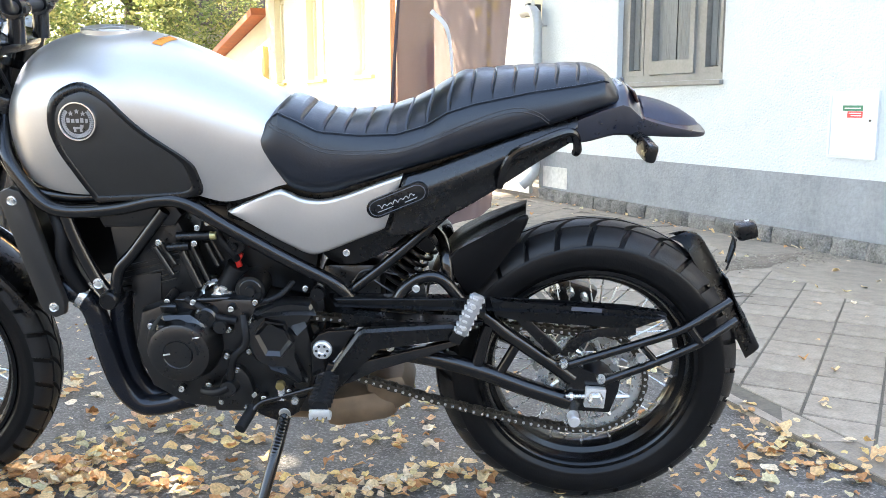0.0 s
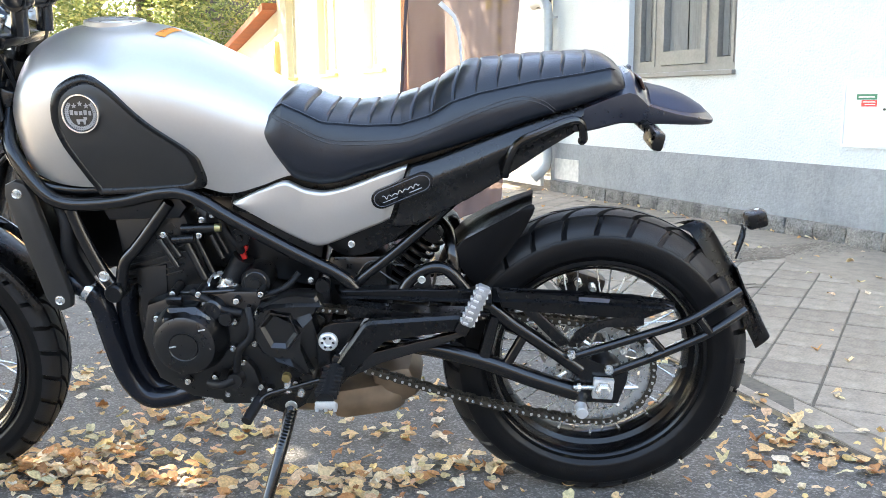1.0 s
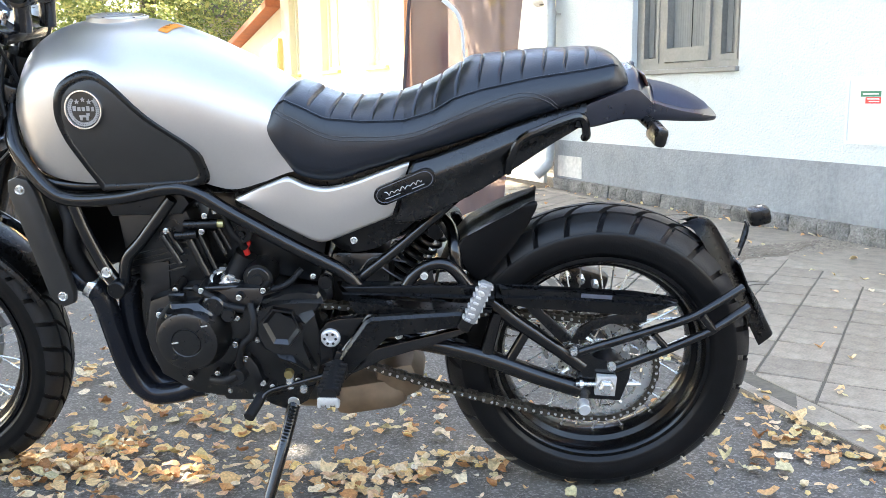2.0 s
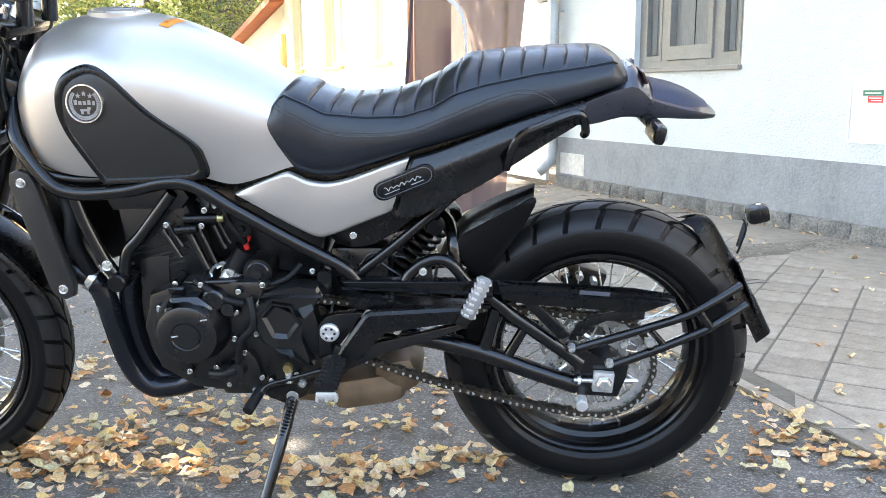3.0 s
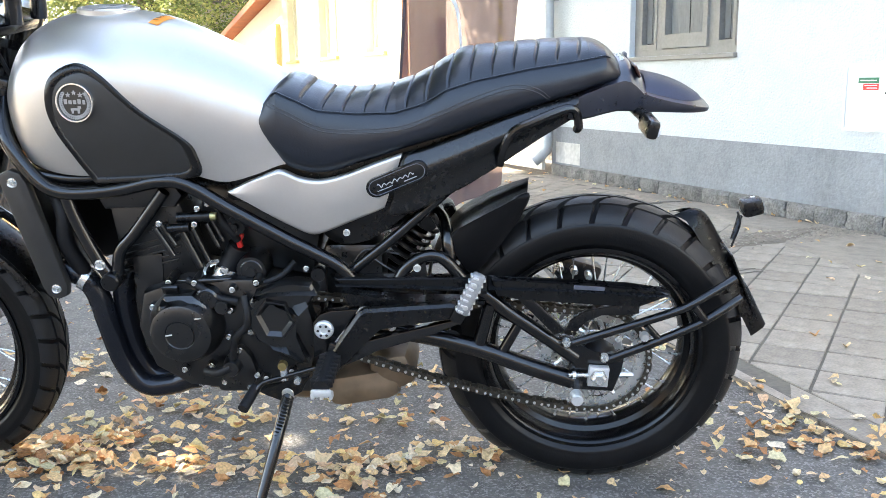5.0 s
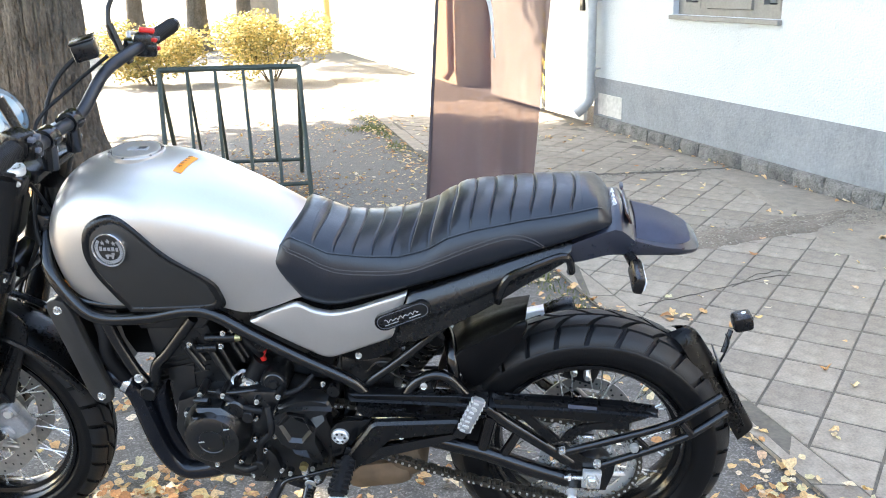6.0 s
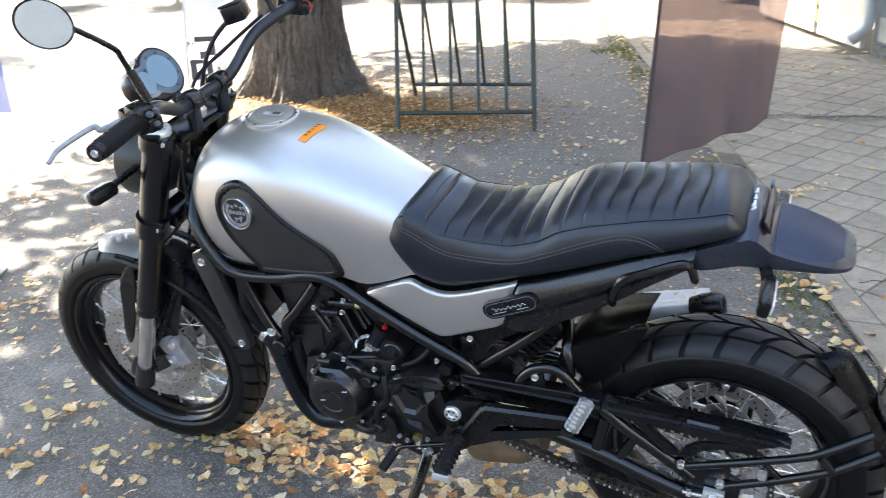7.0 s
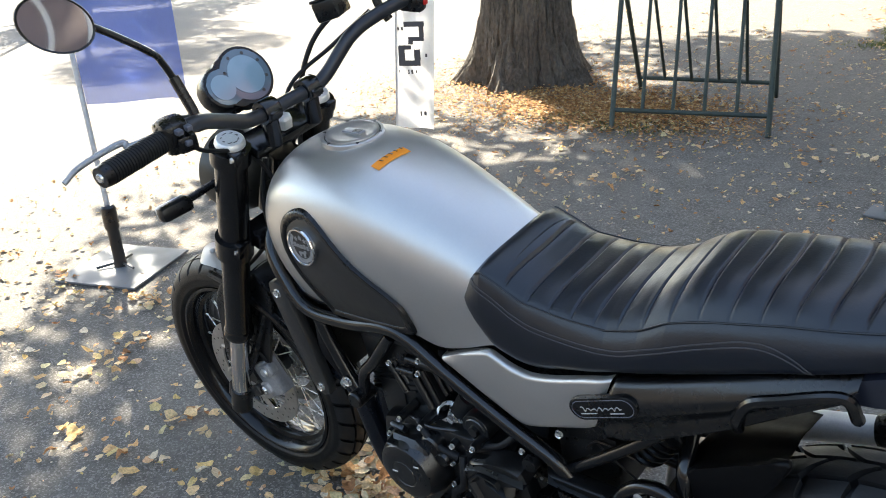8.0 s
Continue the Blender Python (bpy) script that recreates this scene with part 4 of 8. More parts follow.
        ring = lambda r0, r1, z, th: lathe(bm, [(r0, z - th), (r1, z - th), (r1, z + th), (r0, z + th)], M, 72, True)
        ring(discR * 0.72, discR, z0, 0.0022)
        ring(0.045, discR * 0.52, z0, 0.002)
        for k in range(8):
            a = k * math.pi / 4
            rod(bm, M @ Vector((discR * 0.5 * math.cos(a), discR * 0.5 * math.sin(a), z0)), M @ Vector((discR * 0.75 * math.cos(a + 0.25), discR * 0.75 * math.sin(a + 0.25), z0)), 0.006, 6)
        d = part("brake_disc", bm, DISC, wheel, "drilled steel brake disc")
        bm = bmesh.new()
        for k in range(48):
            a = k * math.pi / 24
            rr_ = discR * (0.79 + 0.07 * (k % 3))
            for e in (-1, 1):
                lathe(bm, [(0, z0 + e * 0.0026), (0.0032, z0 + e * 0.0026)], M @ Matrix.Translation((rr_ * math.cos(a), rr_ * math.sin(a), 0)), 8)
        part("drill_holes", bm, ENGINE, d, smooth=0)
    return wheel, M


rear_wheel, RM = make_wheel("rear_wheel", "black spoked rear wheel", RW, 0.332, 0.150, 0.226, 28, bike, Matrix(), 0.118, 1, 0.085)
front_wheel, FM = make_wheel("front_wheel", "black spoked front wheel", FW, 0.333, 0.115, 0.245, 32, bike, SM, 0.155, -1, 0.06, True)

# -- fuel tank: sections along x of (x, top, bottom, half width, half width at the bottom, height of the widest place) --
TANK = smooth_table([
    (-1.183, 0.900, 0.860, 0.030, 0.020, 0.880), (-1.173, 0.930, 0.830, 0.075, 0.060, 0.880), (-1.153, 0.968, 0.800, 0.112, 0.095, 0.880), (-1.125, 1.012, 0.775, 0.136, 0.115, 0.882),
    (-1.08, 1.040, 0.757, 0.150, 0.126, 0.885), (-1.02, 1.054, 0.750, 0.158, 0.132, 0.888), (-0.95, 1.056, 0.752, 0.160, 0.134, 0.885), (-0.88, 1.046, 0.756, 0.157, 0.134, 0.876),
    (-0.81, 1.022, 0.752, 0.149, 0.132, 0.860), (-0.74, 0.989, 0.735, 0.138, 0.130, 0.838), (-0.68, 0.957, 0.748, 0.127, 0.127, 0.820), (-0.63, 0.925, 0.765, 0.118, 0.120, 0.815), (-0.58, 0.885, 0.772, 0.108, 0.110, 0.82)], 6)
TP = 2.35


def tank_y(x, z):
    """Half width of the tank's skin at x and height z."""
    zt, zb, w, wb, zm = (interp(x, TANK, k) for k in (1, 2, 3, 4, 5))
    if z >= zm:
        q = min(1.0, (z - zm) / max(zt - zm, 1e-4))
        return w * max(0.0, 1 - q ** TP) ** (1 / TP)
    q = min(1.0, (zm - z) / max(zm - zb, 1e-4))
    return w - (w - wb) * q * q


bm = bmesh.new()
rows = []
for s in TANK:
    x, zt, zb, w, wb, zm = s
    half = []
    for k in range(15):
        a = math.pi / 2 * k / 14
        half.append((w * abs(math.sin(a)) ** (2 / TP), zm + (zt - zm) * abs(math.cos(a)) ** (2 / TP)))
    for k in range(1, 8):
        q = k / 7
        half.append((w - (w - wb) * q * q, zm - (zm - zb) * q))
    half.append((wb * 0.6, zb - 0.004))
    half.append((0.0, zb - 0.004))
    rows.append([(x, -y, z) for y, z in half[::-1]] + [(x, y, z) for y, z in half[1:]])
grid_sheet(bm, rows)
for r in (0, -1):
    bm.verts.ensure_lookup_table()
    n = len(rows[0])
    vs = bm.verts[0:n] if r == 0 else bm.verts[-n:]
    bm.faces.new(vs)
bmesh.ops.remove_doubles(bm, verts=bm.verts, dist=1e-5)
tank = part("fuel_tank", bm, SILVER, bike, "satin silver fuel tank", smooth=50)

PANEL = [(-1.000, 0.741), (-1.028, 0.80), (-1.050, 0.847), (-1.061, 0.897), (-1.047, 0.948), (-0.996, 0.973), (-0.949, 0.953), (-0.879, 0.885), (-0.803, 0.825), (-0.784, 0.794), (-0.784, 0.749), (-0.85, 0.741), (-0.93, 0.737), (-0.985, 0.735)]
for s in (-1, 1):
    for nm, m, scale, off, ring in (("tank_panel", DARKPANEL, 1.0, 0.003, False), ("panel_border", PLASTIC, 1.0, 0.006, True)):
        bm = bmesh.new()
        out = spline(PANEL, 6, True)
        c = np.array((-0.94, 0.842))
        scales = [1.0, 0.985, 0.97, 0.90, 0.86, 0.84] if ring else [0.99, 0.9, 0.75, 0.55, 0.3, 0.1]
        offs = [-0.004, 0.004, 0.007, 0.007, 0.004, -0.002] if ring else [0.0, 0.004, 0.003, 0.003, 0.003, 0.003]
        rg = []
        for k, (sc, o) in enumerate(zip(scales, offs)):
            rg.append([bm.verts.new((p[0], s * (tank_y(p[0], p[1]) + o), p[1])) for p in (c + (q - c) * sc for q in out)])
        for a, b in zip(rg, rg[1:]):
            for k in range(len(a)):
                bm.faces.new((a[k], a[(k + 1) % len(a)], b[(k + 1) % len(a)], b[k]))
        if not ring:
            bm.faces.new(rg[-1])
        part(nm, bm, m, tank, "matt graphite knee panel" if not ring else "", smooth=50)
    # round badge: chrome rim, dark field, plain shapes
    M = Matrix.Translation((-0.997, s * (tank_y(-0.997, 0.901) + 0.004), 0.901)) @ pose(0, 0, 0, 90 * (1 if s < 0 else -1), 0, 0) @ pose(0, 0, 0, -4, -4, 0)
    bm = bmesh.new()
    lathe(bm, [(0.0375, -0.006), (0.0375, 0.004), (0.0365, 0.006), (0.034, 0.006), (0.033, 0.004), (0.033, 0)], M, 48)
    badge = part("badge", bm, CHROME, tank, "round chrome tank badge")
    bm = bmesh.new()
    lathe(bm, [(0.034, 0.002), (0.0, 0.002)], M, 48)
    part("field", bm, ENGINE, badge, smooth=0)
    bm = bmesh.new()
    sg = s
    for px, py in ((-0.012, 0.0145), (0.0, 0.0185), (0.012, 0.0145)):
        tips = [((0.0052 if k % 2 == 0 else 0.0022) * math.sin(k * math.pi / 5) + px, (0.0052 if k % 2 == 0 else 0.0022) * math.cos(k * math.pi / 5) + py) for k in range(10)]
        star = bmesh.new()
        prism(star, tips, 0.002, 0.0034, 0, "z")
        bmesh.ops.transform(star, matrix=M, verts=star.verts)
        hold = bpy.data.meshes.new("star")
        star.to_mesh(hold)
        star.free()
        bm.from_mesh(hold)
        bpy.data.meshes.remove(hold)
    for px, py, w_, h_ in ((-0.018, 0.002, 0.006, 0.009), (-0.009, 0.001, 0.006, 0.007), (0, 0.001, 0.006, 0.007), (0.009, 0.002, 0.006, 0.009), (0.018, 0.001, 0.005, 0.008), (0.0, -0.0125, 0.018, 0.004), (-0.006, -0.017, 0.004, 0.006), (0.006, -0.017, 0.004, 0.006), (0.008, -0.009, 0.006, 0.005)):
        box(bm, M @ Vector((px * -sg * (1 if s < 0 else -1), py, 0.0025)), (w_, 0.0015, h_), 0)
    for k in range(34):
        a = radians(140 + k * 260 / 33)
        for r_, q in ((0.0295, 40), (0.026, -30)):
            box(bm, M @ Vector((r_ * math.cos(a), r_ * math.sin(a), 0.0025)), (0.0044, 0.0015, 0.0026), 0, (0, math.degrees(a) + q, 0))
    part("emblem", bm, CASTALU, badge, smooth=0)

# filler cap and sticker on the tank's top
cx, cz = -0.975, interp(-0.975, TANK, 1)
M = pose(cx, 0.0, cz - 0.0105, 0, 2, 0)
bm = bmesh.new()
lathe(bm, [(0.0605, 0.000), (0.0595, 0.0115), (0.0575, 0.0135), (0.0535, 0.0135), (0.0525, 0.0105), (0.0510, 0.0105), (0.0500, 0.0145), (0.046, 0.0160), (0.039, 0.0145), (0, 0.0145)], M, 56)
capo = part("filler_cap", bm, SILVER, tank, "round flush filler cap")
bm = bmesh.new()
box(bm, M @ Vector((0.004, 0.0, 0.0155)), (0.044, 0.018, 0.004), 0.0015)
part("lock_flap", bm, CASTALU, capo)
bm = bmesh.new()
lathe(bm, [(0.0530, 0.0112), (0.0508, 0.0112)], M, 48)
part("groove", bm, ENGINE, capo, smooth=0)
bm = bmesh.new()
box(bm, M @ Vector((0.014, 0.0, 0.0178)), (0.018, 0.013, 0.001), 0.0003)
part("key_slot", bm, ENGINE, capo, smooth=0)
for k in range(6):
    bm = bmesh.new()
    lathe(bm, [(0, 0.0155), (0.003, 0.0155), (0.003, 0.012)], M @ Matrix.Translation((0.0555 * math.cos(k * 1.047 + 0.4), 0.0555 * math.sin(k * 1.047 + 0.4), -0.0015)), 10)
    part("screw", bm, ENGINE, capo)
bm = bmesh.new()


def tank_top(x, y):
    zt, zm, w = interp(x, TANK, 1), interp(x, TANK, 5), interp(x, TANK, 3)
    return zm + (zt - zm) * max(0.0, 1 - min(1, abs(y) / w) ** TP) ** (1 / TP)


grid_sheet(bm, [[(-0.874 + 0.018 * i + 0.014 * (j / 8), -0.066 + 0.072 * j / 8, tank_top(-0.874 + 0.018 * i + 0.014 * (j / 8), -0.066 + 0.072 * j / 8) + 0.0012) for i in range(2)] for j in range(9)])
stick = part("sticker", bm, ORANGE, tank, "orange warning sticker", smooth=180)
bm = bmesh.new()
for j in range(5):
    y = -0.048 + j * 0.011
    box(bm, (-0.855 + 0.2 * y, y, tank_top(-0.869, y) + 0.0014), (0.009, 0.0025, 0.0006), 0)
part("print", bm, ENGINE, stick, smooth=0)

# -- seat: (x, top, bottom, half width) --
SEAT = smooth_table([
    (-0.668, 0.874, 0.852, 0.118), (-0.662, 0.888, 0.832, 0.124), (-0.650, 0.902, 0.810, 0.129), (-0.635, 0.916, 0.788, 0.132), (-0.615, 0.925, 0.764, 0.134), (-0.587, 0.916, 0.754, 0.135), (-0.560, 0.903, 0.750, 0.136),
    (-0.526, 0.895, 0.753, 0.137), (-0.482, 0.894, 0.767, 0.139), (-0.437, 0.899, 0.780, 0.141), (-0.392, 0.908, 0.796, 0.142), (-0.348, 0.926, 0.809, 0.142), (-0.304, 0.952, 0.821, 0.140), (-0.271, 0.970, 0.831, 0.138),
    (-0.217, 0.977, 0.848, 0.135), (-0.152, 0.982, 0.869, 0.131), (-0.087, 0.985, 0.888, 0.126), (-0.028, 0.986, 0.905, 0.116), (-0.002, 0.979, 0.912, 0.110), (0.017, 0.966, 0.917, 0.100), (0.030, 0.950, 0.921, 0.086), (0.038, 0.934, 0.925, 0.060)], 8)
SEAM = [(-0.668, 0.866), (-0.65, 0.897), (-0.631, 0.909), (-0.594, 0.893), (-0.552, 0.872), (-0.476, 0.866), (-0.4, 0.868), (-0.345, 0.884), (-0.302, 0.909), (-0.249, 0.925), (-0.143, 0.946), (-0.050, 0.958), (0.0, 0.966), (0.03, 0.952)]


def seat_half(x, n=26):
    """Half of the seat's section at x: from the middle of the top to the lower edge."""
    zt, zb, w = (interp(x, SEAT, k) for k in (1, 2, 3))
    zs = interp(x, SEAM)
    zs = min(zs, zt - 0.012)
    ws = w * 0.86
    out = []
    for k in range(n // 2 + 1):
        q = k / (n // 2)
        y, z = ws * q, zt - (zt - zs) * (0.25 * q ** 2 + 0.75 * q ** 3.2)
        out.append((y, z))
    for k in range(1, n // 2 + 1):
        q = k / (n // 2)
        y = ws + (w - ws) * math.sin(min(1, q * 1.55) * math.pi / 2) - 0.003 * q * q - 0.014 * max(0.0, (q - 0.78) / 0.22) ** 2
        out.append((y, zs + (zb - zs) * q))
    return out


bm = bmesh.new()
xs2 = np.arange(-0.668, 0.0381, 0.0013)
PLEAT = 0.0408
rows = []
for x in xs2:
    h = seat_half(x)
    row = []
    for y, z in h:
        k = len(row)
        # the pleats run a little forward towards the seam
        ph = ((x + 0.573 + 0.010 * min(1.0, k / 11) ** 2 + PLEAT * 20) / PLEAT + 0.5) % 1.0
        groove = 0.0036 * math.exp(-((ph - 0.5) / 0.05) ** 2) - 0.0009 * (0.5 + 0.5 * math.cos(ph * math.pi * 2)) if -0.590 < x < -0.030 else 0
        groove += 0.0008 * noise.noise((x * 26, y * 18, 4.0)) * (1 if k < 12 else 0)
        g = groove * (1 if k < 11 else max(0, (13 - k) / 2.5)) if k < 13 else 0
        seam = (0.003 if k == 13 else 0.001 if k in (12, 14) else 0) * min(1.0, max(0.0, (x + 0.665) / 0.05))
        ny, nz = (y / 0.14) * 0.6, 1.0
        row.append((x, max(0.0, y - g * ny - seam), z - g * nz))
    row.append((x, 0.02, row[-1][2] - 0.002))
    rows.append([(x, -y, z) for x, y, z in row[::-1]] + [(x, y, z) for x, y, z in row[1:]])
grid_sheet(bm, rows)
bm.verts.ensure_lookup_table()
n = len(rows[0])
bm.faces.new(bm.verts[0:n])
bm.faces.new(bm.verts[-n:])
seat = part("seat", bm, LEATHER, bike, "black ribbed leatherette seat", smooth=40)


def seat_side(x, z):
    h = seat_half(x)
    pts = sorted((q[1], q[0]) for q in h[10:])
    return float(np.interp(z, [p[0] for p in pts], [p[1] for p in pts]))


for s in (-1, 1):
    bm = bmesh.new()
    tube(bm, [(x, s * (interp(x, SEAT, 3) * 0.863 + 0.0005), min(interp(x, SEAM), interp(x, SEAT, 1) - 0.012)) for x in np.arange(-0.640, 0.016, 0.012)], 0.0014, 6, 2)
    part("piping", bm, LEATHER, seat)
    for d in (0.0, 0.007):
        bm = bmesh.new()
        line = [(-0.648, 0.890), (-0.604, 0.870), (-0.562, 0.848), (-0.519, 0.838), (-0.432, 0.839), (-0.378, 0.847), (-0.324, 0.867), (-0.259, 0.893), (-0.196, 0.914), (-0.159, 0.918), (-0.127, 0.909), (-0.106, 0.893)]
        tube(bm, [(x, s * (seat_side(x, z - d) + 0.0004), z - d) for x, z in spline(line, 5)], 0.0011, 5, 1, False)
        part("stitching", bm, THREAD, seat)
bm = bmesh.new()
for k in range(7):
    box(bm, (0.0345, -0.044 + k * 0.012, 0.948 + (0.002 if k % 2 else 0)), (0.005, 0.008, 0.013 if k else 0.017), 0.001, (0, 38, 0))
part("print", bm, WHITEMARK, seat, "white lettering reduced to bars", smooth=0)

# -- side panels and tail --
for s in (-1, 1):
    def panel(name, outline, y, bulge, m, label="", parent=bike, th=0.012, n=7):
        """A curved cover from an outline in x, z, bulging outwards in its middle."""
        bm = bmesh.new()
        out = spline(outline, n, True) if n else [np.array(o) for o in outline]
        c = np.mean(out, axis=0)
        rg = []
        for sc, o in ((1.0, -th), (1.0, 0), (0.985, 0.004), (0.95, 0.006), (0.7, 0.006), (0.4, 0.006)):
            rg.append([bm.verts.new((p[0], s * (y(p[0], p[1]) + o), p[1])) for p in (c + (q - c) * sc for q in out)])
        for a, b in zip(rg, rg[1:]):
            for k in range(len(a)):
                bm.faces.new((a[k], a[(k + 1) % len(a)], b[(k + 1) % len(a)], b[k]))
        bm.faces.new(rg[-1])
        return part(name, bm, m, parent, label, 40)

    def seat_line(x, z):
        return interp(x, [(-0.74, 0.132), (-0.60, 0.130), (-0.45, 0.137), (-0.39, 0.139), (-0.2, 0.130), (0.0, 0.105), (0.06, 0.09)])

    def strip(name, top, bottom, base, profile, m, label="", parent=bike, n=40):
        """A moulded cover between an upper and a lower edge in x, z; profile(q) says how far it stands out from base on the way down."""
        tops, bots = ([np.array(q) for q in spline(c, 8)] for c in (top, bottom))

        def at(c, f):
            k = f * (len(c) - 1)
            i = min(int(k), len(c) - 2)
            return c[i] + (c[i + 1] - c[i]) * (k - i)
        bm = bmesh.new()
        rows_ = []
        qs = [0.0, 0.0, 0.015, 0.04, 0.08, 0.16, 0.26, 0.36, 0.46, 0.56, 0.68, 0.80, 0.90, 0.96, 0.985, 1.0, 1.0]
        for i in range(n + 1):
            a, b = at(tops, i / n), at(bots, i / n)
            ends = 0.006 * max(0.0, 1 - min(i, n - i) / 1.5) ** 2
            r = []
            for k, q in enumerate(qs):
                p = a + (b - a) * q
                lip = -0.014 if k in (0, len(qs) - 1) else -0.006 * max(0.0, 1 - min(q, 1 - q) / 0.045) ** 2
                r.append((p[0], s * (base(p[0], p[1]) + profile(q) + lip - ends), p[1]))
            rows_.append(r)
        grid_sheet(bm, rows_)
        return part(name, bm, m, parent, label, 50)

    sp = strip("side_panel", [(-0.736, 0.716), (-0.716, 0.725), (-0.692, 0.736), (-0.669, 0.745), (-0.632, 0.758), (-0.612, 0.752), (-0.596, 0.744), (-0.574, 0.739), (-0.547, 0.738), (-0.502, 0.749), (-0.434, 0.775), (-0.388, 0.790)],
               [(-0.734, 0.714), (-0.712, 0.702), (-0.690, 0.688), (-0.665, 0.672), (-0.638, 0.655), (-0.612, 0.641), (-0.588, 0.629), (-0.566, 0.625), (-0.535, 0.635), (-0.500, 0.650), (-0.462, 0.666), (-0.426, 0.681)],
               seat_line, lambda q: 0.002 + 0.003 * math.sin(q * math.pi) + 0.003 * q, SILVER, "satin silver side panel")
    # name plate
    M = pose(-0.398, s * (seat_line(-0.4, 0.74) + 0.010), 0.744, 0, -22.5, 0)
    bm = bmesh.new()
    cap_ = [(0.045 * e + 0.019 * math.cos(a), 0.019 * math.sin(a)) for e, a0 in ((1, -90), (-1, 90)) for a in [radians(a0 + 15 * k) for k in range(13)]]
    prism(bm, cap_, -0.006, 0.006, 0.002)
    bmesh.ops.transform(bm, matrix=M, verts=bm.verts)
    npl = part("name_plate", bm, PLASTIC, sp, "oblong black name plate")
    bm = bmesh.new()
    tube(bm, [M @ Vector((x, s * 0.0062, z)) for x, z in [(p[0] * 0.90, p[1] * 0.80) for p in cap_ + cap_[:1]]], 0.0008, 5, 1, False)
    part("rim", bm, GREYPLASTIC, npl)
    bm = bmesh.new()
    wave = [(-0.040 + 0.00142 * k + 0.0012 * math.sin(k * 0.80), 0.0032 * math.sin(k * 0.80 + 0.6) * (0.75 + 0.35 * math.sin(k * 0.31)) + 0.004 * math.exp(-k / 3)) for k in range(55)]
    tube(bm, [M @ Vector((x * (1 if s < 0 else -1), s * 0.0066, z - 0.0005)) for x, z in wave], 0.0009, 5, 3)
    tube(bm, [M @ Vector((x * (1 if s < 0 else -1), s * 0.0066, z)) for x, z in ((-0.044, -0.0072), (-0.03, -0.0076), (-0.012, -0.0074))], 0.0008, 5, 3)
    tube(bm, [M @ Vector((x * (1 if s < 0 else -1), s * 0.0066, -0.0086)) for x in (0.012, 0.024, 0.038)], 0.0011, 5, 3)
    part("print", bm, CASTALU, npl, smooth=0)
    # black tail cover under the seat
    strip("tail_cover", [(-0.386, 0.788), (-0.346, 0.799), (-0.281, 0.822), (-0.195, 0.854), (-0.110, 0.882), (-0.050, 0.898)],
          [(-0.424, 0.660), (-0.371, 0.668), (-0.318, 0.694), (-0.259, 0.724), (-0.194, 0.764), (-0.129, 0.806), (-0.055, 0.850)],
          seat_line, lambda q: (-0.004 + 0.022 * math.sin(min(1, q / 0.45) * math.pi / 2)) - (0.020 * min(1, max(0, q - 0.34) / 0.34) + 0.010 * max(0, q - 0.5)), TAILBLACK, "glossy black tail side cover")
    # inner dark cover below the side panel
    panel("inner_cover", [(-0.56, 0.622), (-0.50, 0.650), (-0.41, 0.705), (-0.34, 0.700), (-0.40, 0.640), (-0.47, 0.596), (-0.53, 0.590)], lambda x, z: 0.085, 0.0, PLASTIC, n=3)
    bolt(sp, -0.505, s * -0.0 + s * 0.128 if s < 0 else 0.125, 0.628, 0.006)
    # grab rail
    bm = bmesh.new()
    tube(bm, [(-0.200, s * 0.125, 0.765), (-0.195, s * 0.140, 0.795), (-0.176, s * 0.143, 0.832), (-0.135, s * 0.142, 0.852), (-0.080, s * 0.134, 0.872), (-0.058, s * 0.128, 0.868), (-0.050, s * 0.120, 0.838), (-0.052, s * 0.108, 0.828)], 0.0085, 10, 5)
    part("grab_rail", bm, BLACK, bike, "black tubular grab rail")
    # rear turn signal
    bm = bmesh.new()
    tube(bm, [(0.050, s * 0.050, 0.872), (0.066, s * 0.085, 0.858), (0.074, s * 0.115, 0.852)], 0.0115, 12, 4)
    box(bm, (0.076, s * 0.156, 0.845), (0.023, 0.096, 0.036), 0.008, (0, 12, 0))
    ts = part("rear_turn_signal", bm, PLASTIC, bike, "black rear turn signal on a stalk")
    bm = bmesh.new()
    box(bm, (0.0875, s * 0.158, 0.843), (0.005, 0.080, 0.022), 0.002, (0, 12, 0))
    part("lens", bm, CLEAR, ts)

# tail fender: hump behind the seat, then the flat tongue
bm = bmesh.new()
TAIL = smooth_table([(-0.10, 0.880, 0.845, 0.112), (-0.04, 0.905, 0.847, 0.110), (0.0, 0.926, 0.856, 0.107), (0.020, 0.946, 0.860, 0.104), (0.036, 0.953, 0.860, 0.101), (0.050, 0.950, 0.859, 0.099), (0.062, 0.931, 0.858, 0.097), (0.074, 0.920, 0.857, 0.096),
                     (0.10, 0.914, 0.856, 0.093), (0.13, 0.907, 0.854, 0.089), (0.165, 0.893, 0.852, 0.083), (0.190, 0.878, 0.851, 0.074), (0.206, 0.867, 0.851, 0.060), (0.213, 0.859, 0.852, 0.040)], 5)
ARRIS = [(-0.10, 0.868), (-0.04, 0.895), (0.0, 0.910), (0.036, 0.919), (0.050, 0.915), (0.062, 0.905), (0.074, 0.893), (0.10, 0.884), (0.135, 0.874), (0.165, 0.868), (0.19, 0.862), (0.213, 0.857)]
TAILSEC = [(0.0, 0.0), (0.30, 0.02), (0.52, 0.12), (0.70, 0.36), (0.86, 0.70), (0.97, 0.95), (1.0, 1.0)]


